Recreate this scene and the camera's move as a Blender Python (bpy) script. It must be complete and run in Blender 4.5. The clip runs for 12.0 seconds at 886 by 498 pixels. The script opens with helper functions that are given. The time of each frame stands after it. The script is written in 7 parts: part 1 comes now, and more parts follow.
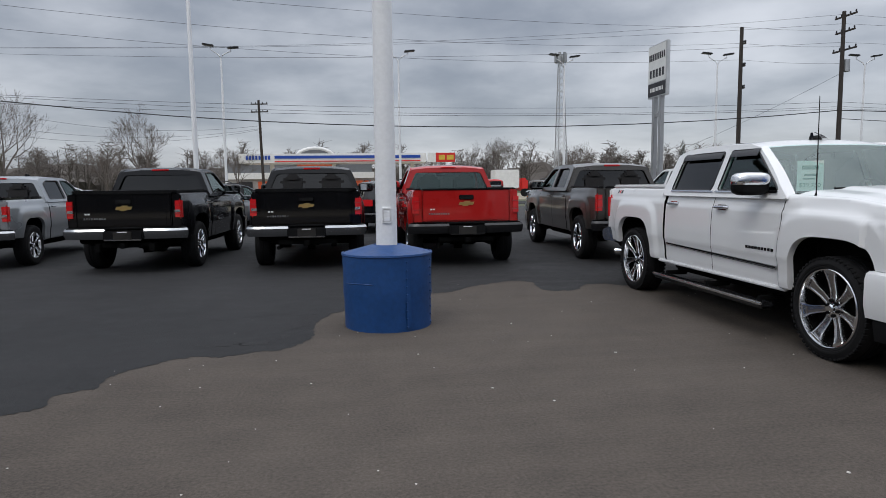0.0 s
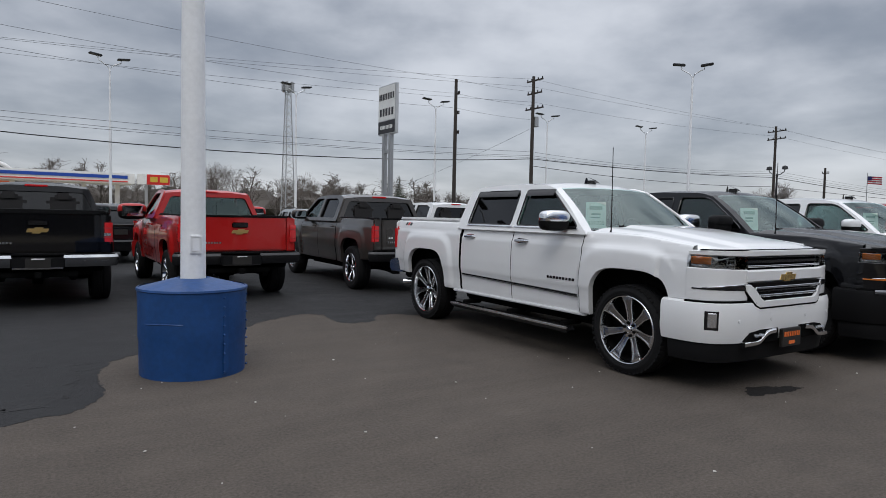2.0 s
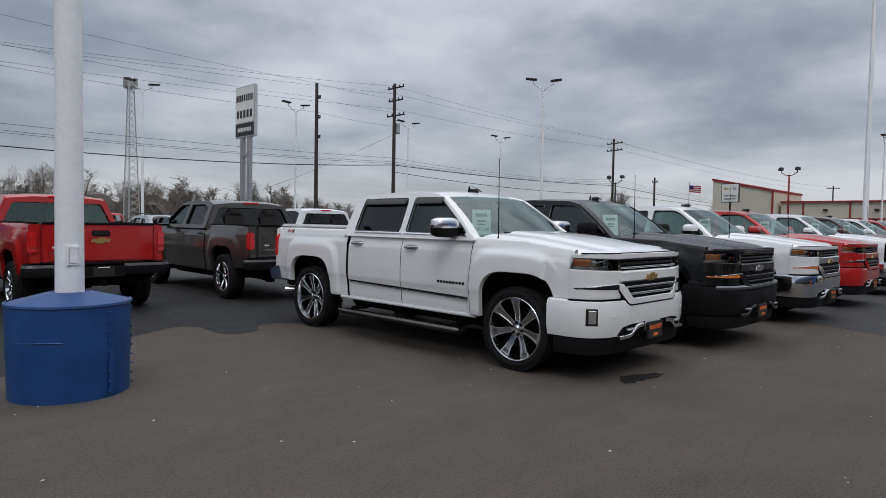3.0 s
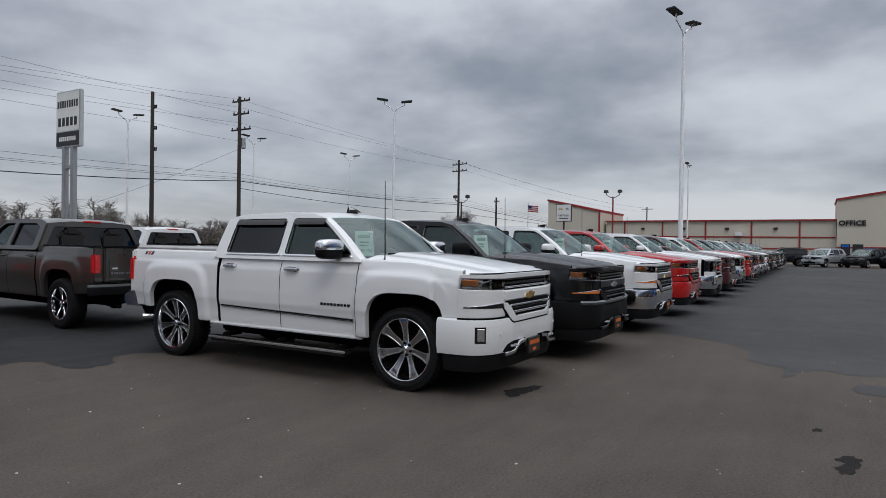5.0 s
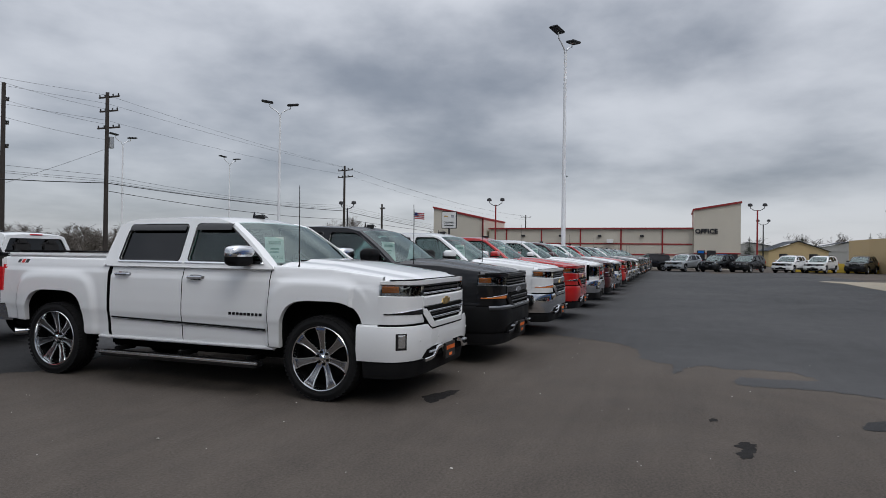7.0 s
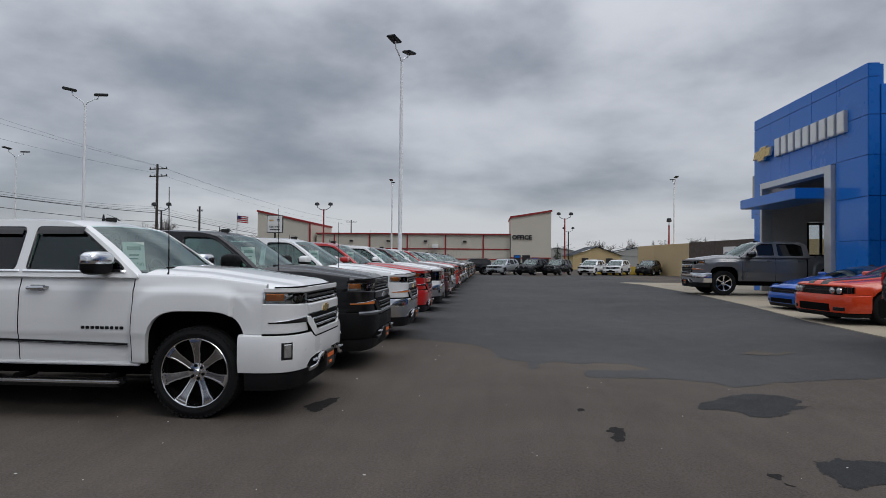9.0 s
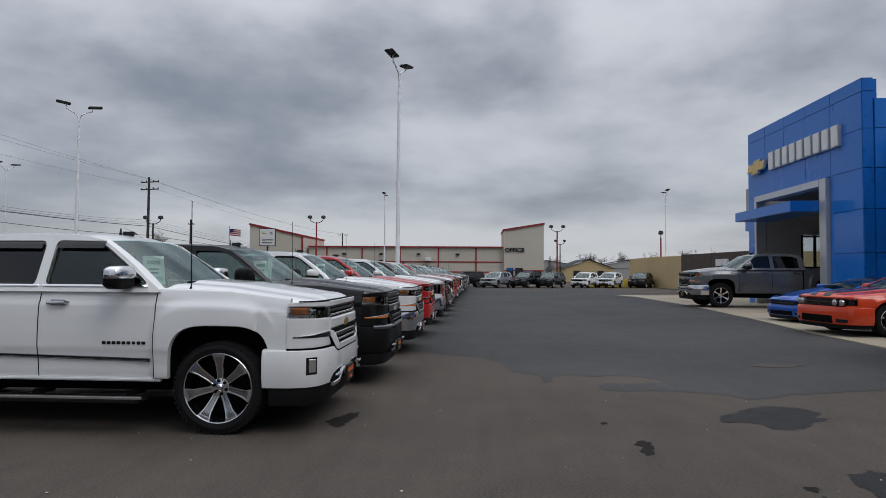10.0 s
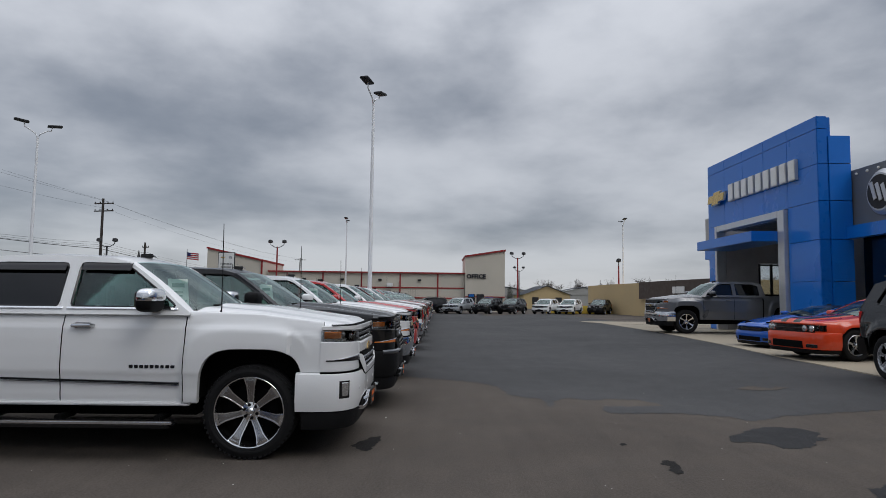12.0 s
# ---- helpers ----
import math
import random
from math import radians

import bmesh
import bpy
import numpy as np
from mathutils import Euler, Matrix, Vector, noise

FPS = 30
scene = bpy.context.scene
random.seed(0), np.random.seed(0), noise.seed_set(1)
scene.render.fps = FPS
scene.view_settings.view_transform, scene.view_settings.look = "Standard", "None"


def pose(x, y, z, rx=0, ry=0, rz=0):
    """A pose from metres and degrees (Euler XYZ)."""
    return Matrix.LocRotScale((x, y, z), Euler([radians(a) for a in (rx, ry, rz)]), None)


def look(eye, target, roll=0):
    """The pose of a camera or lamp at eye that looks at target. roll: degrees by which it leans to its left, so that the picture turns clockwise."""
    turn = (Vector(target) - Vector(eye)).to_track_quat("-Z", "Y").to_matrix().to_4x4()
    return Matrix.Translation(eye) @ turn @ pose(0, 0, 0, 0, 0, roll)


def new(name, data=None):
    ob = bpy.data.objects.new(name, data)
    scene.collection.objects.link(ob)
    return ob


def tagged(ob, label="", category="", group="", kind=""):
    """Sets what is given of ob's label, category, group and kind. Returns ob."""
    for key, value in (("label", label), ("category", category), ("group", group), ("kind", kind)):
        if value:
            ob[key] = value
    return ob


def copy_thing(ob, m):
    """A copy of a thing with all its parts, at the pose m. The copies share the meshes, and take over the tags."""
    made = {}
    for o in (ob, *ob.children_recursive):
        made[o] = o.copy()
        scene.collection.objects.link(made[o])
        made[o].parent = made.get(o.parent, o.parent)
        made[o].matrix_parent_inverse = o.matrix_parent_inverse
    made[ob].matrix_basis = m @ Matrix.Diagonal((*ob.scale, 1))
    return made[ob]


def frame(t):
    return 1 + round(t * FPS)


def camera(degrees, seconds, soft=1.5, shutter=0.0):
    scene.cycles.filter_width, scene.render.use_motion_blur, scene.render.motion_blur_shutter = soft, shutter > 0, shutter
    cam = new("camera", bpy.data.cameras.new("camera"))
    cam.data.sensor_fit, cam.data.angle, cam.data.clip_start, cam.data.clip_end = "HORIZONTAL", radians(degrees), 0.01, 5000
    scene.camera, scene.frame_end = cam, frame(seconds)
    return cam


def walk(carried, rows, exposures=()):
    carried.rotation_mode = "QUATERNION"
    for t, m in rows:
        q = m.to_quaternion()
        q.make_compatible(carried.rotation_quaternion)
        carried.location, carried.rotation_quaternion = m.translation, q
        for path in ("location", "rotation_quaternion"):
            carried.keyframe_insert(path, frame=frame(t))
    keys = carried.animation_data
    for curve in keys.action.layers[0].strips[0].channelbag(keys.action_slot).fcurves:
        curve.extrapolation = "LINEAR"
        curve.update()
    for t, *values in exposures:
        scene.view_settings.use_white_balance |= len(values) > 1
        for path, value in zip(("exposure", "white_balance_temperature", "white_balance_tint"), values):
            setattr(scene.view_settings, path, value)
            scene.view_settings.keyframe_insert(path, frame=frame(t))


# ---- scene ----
cam = camera(69.8, 12.0, soft=0.8)
PATH = [
    (0, (-0.299, -0.134, 1.465), (-0.029, 1.837, 1.265), -0.7),
    (0.5, (-0.54, 0.05, 1.463), (-0.155, 2.004, 1.28), -0.2),
    (1, (-0.793, 0.199, 1.448), (-0.172, 2.093, 1.279), 0.4),
    (1.5, (-1.052, 0.298, 1.459), (-0.138, 2.071, 1.312), 0.9),
    (2, (-1.221, 0.441, 1.462), (-0.134, 2.117, 1.359), 1.2),
    (2.5, (-1.386, 0.528, 1.461), (-0.149, 2.098, 1.383), 1.0),
    (3, (-1.611, 0.542, 1.476), (-0.182, 1.939, 1.398), 1.0),
    (3.2, (-1.652, 0.562, 1.477), (-0.157, 1.889, 1.403), 1.2),
    (4.8, (-1.85, 0.839, 1.511), (-0.164, 1.915, 1.494), 0.9),
    (5, (-1.907, 0.853, 1.511), (-0.184, 1.87, 1.496), 0.8),
    (5.5, (-2.022, 0.912, 1.508), (-0.215, 1.77, 1.5), 0.7),
    (6, (-2.075, 0.949, 1.504), (-0.229, 1.72, 1.508), 0.8),
    (6.5, (-2.081, 1.033, 1.497), (-0.222, 1.768, 1.505), 0.8),
    (7, (-2.055, 1.179, 1.502), (-0.176, 1.865, 1.513), 0.7),
    (7.5, (-2.042, 1.324, 1.5), (-0.119, 1.873, 1.509), 0.7),
    (7.7, (-2.063, 1.366, 1.499), (-0.118, 1.834, 1.509), 0.6),
    (9.3, (-2.275, 1.884, 1.507), (-0.279, 2.014, 1.545), 0.5),
    (9.5, (-2.269, 1.96, 1.505), (-0.274, 2.092, 1.55), 0.4),
    (10, (-2.283, 2.093, 1.511), (-0.287, 2.208, 1.584), 0.4),
    (10.5, (-2.355, 2.269, 1.504), (-0.359, 2.33, 1.598), 0.4),
    (11, (-2.444, 2.456, 1.504), (-0.447, 2.464, 1.606), 0.4),
    (11.5, (-2.436, 2.615, 1.489), (-0.44, 2.602, 1.62), 0.6),
    (12, (-2.452, 2.806, 1.487), (-0.458, 2.783, 1.643), 0.7),
]
walk(cam, [(t, look(eye, target, roll)) for t, eye, target, roll in PATH],
     exposures=[(0, .17), (1.5, .14), (3, .01), (5, -.02), (7.5, -.01), (9.5, -.14), (12, -.14)])

# ---- world, sun and exposure ----
world = bpy.data.worlds.new("overcast")
world.use_nodes = True
scene.world = world
WN, WL = world.node_tree.nodes, world.node_tree.links
WN.clear()


def wn(kind, **kw):
    n = WN.new(kind)
    for k, v in kw.items():
        n.inputs[k.replace("_", " ")].default_value = v
    return n


def wmath(op, a, b=None):
    n = WN.new("ShaderNodeMath")
    n.operation = op
    for i, v in enumerate((a, b)):
        if v is None:
            continue
        if isinstance(v, (int, float)):
            n.inputs[i].default_value = v
        else:
            WL.new(v, n.inputs[i])
    return n.outputs[0]


coord = WN.new("ShaderNodeTexCoord")
sep = WN.new("ShaderNodeSeparateXYZ")
WL.new(coord.outputs["Generated"], sep.inputs[0])
up = wmath("MAXIMUM", sep.outputs[2], 0.0)
com = WN.new("ShaderNodeCombineXYZ")
for k, (socket, stretch) in enumerate(((sep.outputs[0], 1.0), (sep.outputs[1], 1.0), (wmath("SQRT", wmath("ADD", up, 0.004)), 2.3))):
    WL.new(wmath("ADD", wmath("MULTIPLY", socket, stretch), (3.7, 1.2, 0.4)[k]), com.inputs[k])
cloud = wn("ShaderNodeTexNoise", Scale=3.5, Detail=8.0, Roughness=0.50, Distortion=0.0)
WL.new(com.outputs[0], cloud.inputs["Vector"])
broad = wn("ShaderNodeTexNoise", Scale=1.3, Detail=2.0, Roughness=0.5)
WL.new(com.outputs[0], broad.inputs["Vector"])
# thinner cloud low down, heavier above
heavy = wmath("MULTIPLY", wmath("MAXIMUM", wmath("MULTIPLY", up, wmath("SUBTRACT", 0.66, up)), 0.0), -0.62)
mixv = wmath("ADD", heavy, wmath("ADD", wmath("MULTIPLY", cloud.outputs[0], 0.60), wmath("MULTIPLY", broad.outputs[0], 0.43)))
ramp = WN.new("ShaderNodeValToRGB")
ramp.color_ramp.interpolation = "EASE"
ramp.color_ramp.elements[0].position, ramp.color_ramp.elements[0].color = 0.31, (0.215, 0.239, 0.285, 1)
ramp.color_ramp.elements[1].position, ramp.color_ramp.elements[1].color = 0.62, (0.575, 0.597, 0.645, 1)
# heavier cloud to the north, thinner to the east
north = wmath("MULTIPLY", wmath("MAXIMUM", sep.outputs[1], 0.0), -0.035)
WL.new(wmath("ADD", mixv, wmath("ADD", north, wmath("MULTIPLY", sep.outputs[0], 0.045))), ramp.inputs[0])
# an overcast sky is brighter overhead than along the horizon
gain = wmath("ADD", wmath("MULTIPLY", wmath("POWER", up, 2.6), 2.45), 0.95)
lit = WN.new("ShaderNodeVectorMath")
lit.operation = "SCALE"
WL.new(ramp.outputs[0], lit.inputs[0])
WL.new(gain, lit.inputs[3])
haze = WN.new("ShaderNodeMix")
haze.data_type = "RGBA"
haze.inputs[7].default_value = (0.52, 0.53, 0.545, 1)
WL.new(lit.outputs[0], haze.inputs[6])
low = wmath("MULTIPLY", wmath("POWER", wmath("SUBTRACT", 1.0, up), 16.0), 0.36)
WL.new(low, haze.inputs[0])
SKY = WN.new("ShaderNodeTexSky")
SKY.sky_type, SKY.sun_disc = "NISHITA", False
SKY.sun_elevation, SKY.sun_rotation = radians(49), radians(225)
back1 = wn("ShaderNodeBackground", Strength=1.0)
WL.new(haze.outputs[2], back1.inputs[0])
back2 = wn("ShaderNodeBackground", Strength=0.012)
WL.new(SKY.outputs[0], back2.inputs[0])
add = WN.new("ShaderNodeAddShader")
WL.new(back1.outputs[0], add.inputs[0])
WL.new(back2.outputs[0], add.inputs[1])
wout = WN.new("ShaderNodeOutputWorld")
WL.new(add.outputs[0], wout.inputs[0])

sun = new("sun", bpy.data.lights.new("sun", "SUN"))
sun.data.energy, sun.data.angle, sun.data.color = 0.7, radians(28), (1.0, 0.97, 0.93)
sun.matrix_world = look((0, 0, 40), (0.62 * 40, 0.62 * 40, 0))


# ---- materials ----
def material(name, color, rough=0.6, metal=0.0, var=0.12, scale=3.0, fine=40.0, bump=0.0, coat=0.0, emit=None, spec=0.5, alpha=None):
    """A principled surface with broad and fine variation of colour, roughness and relief."""
    m = bpy.data.materials.new(name)
    m.use_nodes = True
    nt = m.node_tree
    b = nt.nodes["Principled BSDF"]
    b.inputs["Metallic"].default_value = metal
    b.inputs["Coat Weight"].default_value = coat
    b.inputs["Coat Roughness"].default_value = 0.04
    b.inputs["Specular IOR Level"].default_value = spec
    b.inputs["Roughness"].default_value = rough
    if emit:
        b.inputs["Emission Color"].default_value = (*color, 1)
        b.inputs["Emission Strength"].default_value = emit
    tc = nt.nodes.new("ShaderNodeTexCoord")
    n1, n2 = nt.nodes.new("ShaderNodeTexNoise"), nt.nodes.new("ShaderNodeTexNoise")
    for n, s in ((n1, scale), (n2, fine)):
        n.inputs["Scale"].default_value = s
        n.inputs["Detail"].default_value = 5
        nt.links.new(tc.outputs["Object"], n.inputs["Vector"])
    s = nt.nodes.new("ShaderNodeMath")
    s.operation = "ADD"
    nt.links.new(n1.outputs[0], s.inputs[0])
    nt.links.new(n2.outputs[0], s.inputs[1])
    r = nt.nodes.new("ShaderNodeMapRange")
    r.inputs[1].default_value, r.inputs[2].default_value = 0.6, 1.4
    r.inputs[3].default_value, r.inputs[4].default_value = 1 - var, 1 + var
    nt.links.new(s.outputs[0], r.inputs[0])
    v = nt.nodes.new("ShaderNodeVectorMath")
    v.operation = "SCALE"
    v.inputs[0].default_value = color
    nt.links.new(r.outputs[0], v.inputs[3])
    nt.links.new(v.outputs[0], b.inputs["Base Color"])
    rr = nt.nodes.new("ShaderNodeMapRange")
    rr.inputs[1].default_value, rr.inputs[2].default_value = 0.3, 0.7
    rr.inputs[3].default_value, rr.inputs[4].default_value = max(rough * 0.8, 0.02), min(rough * 1.2, 1)
    nt.links.new(n1.outputs[0], rr.inputs[0])
    nt.links.new(rr.outputs[0], b.inputs["Roughness"])
    if bump:
        bp = nt.nodes.new("ShaderNodeBump")
        bp.inputs["Strength"].default_value = bump
        bp.inputs["Distance"].default_value = 0.01
        nt.links.new(n2.outputs[0], bp.inputs["Height"])
        nt.links.new(bp.outputs[0], b.inputs["Normal"])
    return m


def asphalt_material(name, dark, light, rough, relief, gloss=0.14):
    """Rolled asphalt: stones of a few millimetres, broad stains, drag marks."""
    m = bpy.data.materials.new(name)
    m.use_nodes = True
    nt = m.node_tree
    N, L = nt.nodes, nt.links
    b = N["Principled BSDF"]
    tc = N.new("ShaderNodeTexCoord")

    def noise_node(scale, detail, rough_=0.55, dist=0.0):
        n = N.new("ShaderNodeTexNoise")
        for k, v in (("Scale", scale), ("Detail", detail), ("Roughness", rough_), ("Distortion", dist)):
            n.inputs[k].default_value = v
        L.new(tc.outputs["Object"], n.inputs["Vector"])
        return n.outputs[0]

    def mm(op, a, c):
        n = N.new("ShaderNodeMath")
        n.operation = op
        for i, v in enumerate((a, c)):
            if isinstance(v, (int, float)):
                n.inputs[i].default_value = v
            else:
                L.new(v, n.inputs[i])
        return n.outputs[0]

    stains, mid, grit = noise_node(0.22, 6, 0.6, 0.6), noise_node(2.3, 7, 0.65, 0.3), noise_node(48, 7, 0.8)
    mp = N.new("ShaderNodeMapping")
    mp.inputs["Rotation"].default_value, mp.inputs["Scale"].default_value = (0, 0, radians(24)), (0.22, 2.6, 1)
    L.new(tc.outputs["Object"], mp.inputs["Vector"])
    drag = N.new("ShaderNodeTexNoise")
    drag.inputs["Scale"].default_value, drag.inputs["Detail"].default_value, drag.inputs["Roughness"].default_value = 1.6, 8, 0.68
    L.new(mp.outputs[0], drag.inputs["Vector"])
    vor = N.new("ShaderNodeTexVoronoi")
    vor.inputs["Scale"].default_value = 110
    L.new(tc.outputs["Object"], vor.inputs["Vector"])
    f = mm("ADD", mm("MULTIPLY", stains, 0.42), mm("ADD", mm("MULTIPLY", mid, 0.30), mm("ADD", mm("MULTIPLY", grit, 0.90), mm("MULTIPLY", mm("SUBTRACT", drag.outputs[0], 0.5), 0.15))))
    ramp_ = N.new("ShaderNodeMapRange")
    ramp_.inputs[1].default_value, ramp_.inputs[2].default_value = 0.60, 1.07
    L.new(f, ramp_.inputs[0])
    mix = N.new("ShaderNodeMix")
    mix.data_type = "RGBA"
    mix.inputs[6].default_value, mix.inputs[7].default_value = (*dark, 1), (*light, 1)
    L.new(ramp_.outputs[0], mix.inputs[0])
    L.new(mix.outputs[2], b.inputs["Base Color"])
    ro = N.new("ShaderNodeMapRange")
    ro.inputs[1].default_value, ro.inputs[2].default_value = 0.35, 0.65
    ro.inputs[3].default_value, ro.inputs[4].default_value = rough - 0.1, rough + 0.08
    L.new(mid, ro.inputs[0])
    L.new(ro.outputs[0], b.inputs["Roughness"])
    b.inputs["Specular IOR Level"].default_value = gloss
    bp = N.new("ShaderNodeBump")
    bp.inputs["Strength"].default_value, bp.inputs["Distance"].default_value = relief, 0.006
    L.new(mm("ADD", vor.outputs[0], grit), bp.inputs["Height"])
    L.new(bp.outputs[0], b.inputs["Normal"])
    return m


def glass_material(name, tint, gloss_rough=0.02, ior=1.9, sheen=(1.0, 1.0, 1.0)):
    """Tinted window glass: clear through, with mirror gloss at a slant."""
    m = bpy.data.materials.new(name)
    m.use_nodes = True
    nt = m.node_tree
    N, L = nt.nodes, nt.links
    N.clear()
    tr, gl, fr, mx, out = (N.new("ShaderNode" + k) for k in ("BsdfTransparent", "BsdfGlossy", "Fresnel", "MixShader", "OutputMaterial"))
    tr.inputs[0].default_value = (*tint, 1)
    gl.inputs["Roughness"].default_value = gloss_rough
    gl.inputs["Color"].default_value = (*sheen, 1)
    fr.inputs[0].default_value = ior
    L.new(fr.outputs[0], mx.inputs[0])
    L.new(tr.outputs[0], mx.inputs[1])
    L.new(gl.outputs[0], mx.inputs[2])
    L.new(mx.outputs[0], out.inputs[0])
    return m


def paint(name, color, metal=0.0, rough=0.32, coat=1.0):
    return material(name, color, rough, metal, var=0.05, scale=1.3, fine=220, coat=coat, spec=0.08)


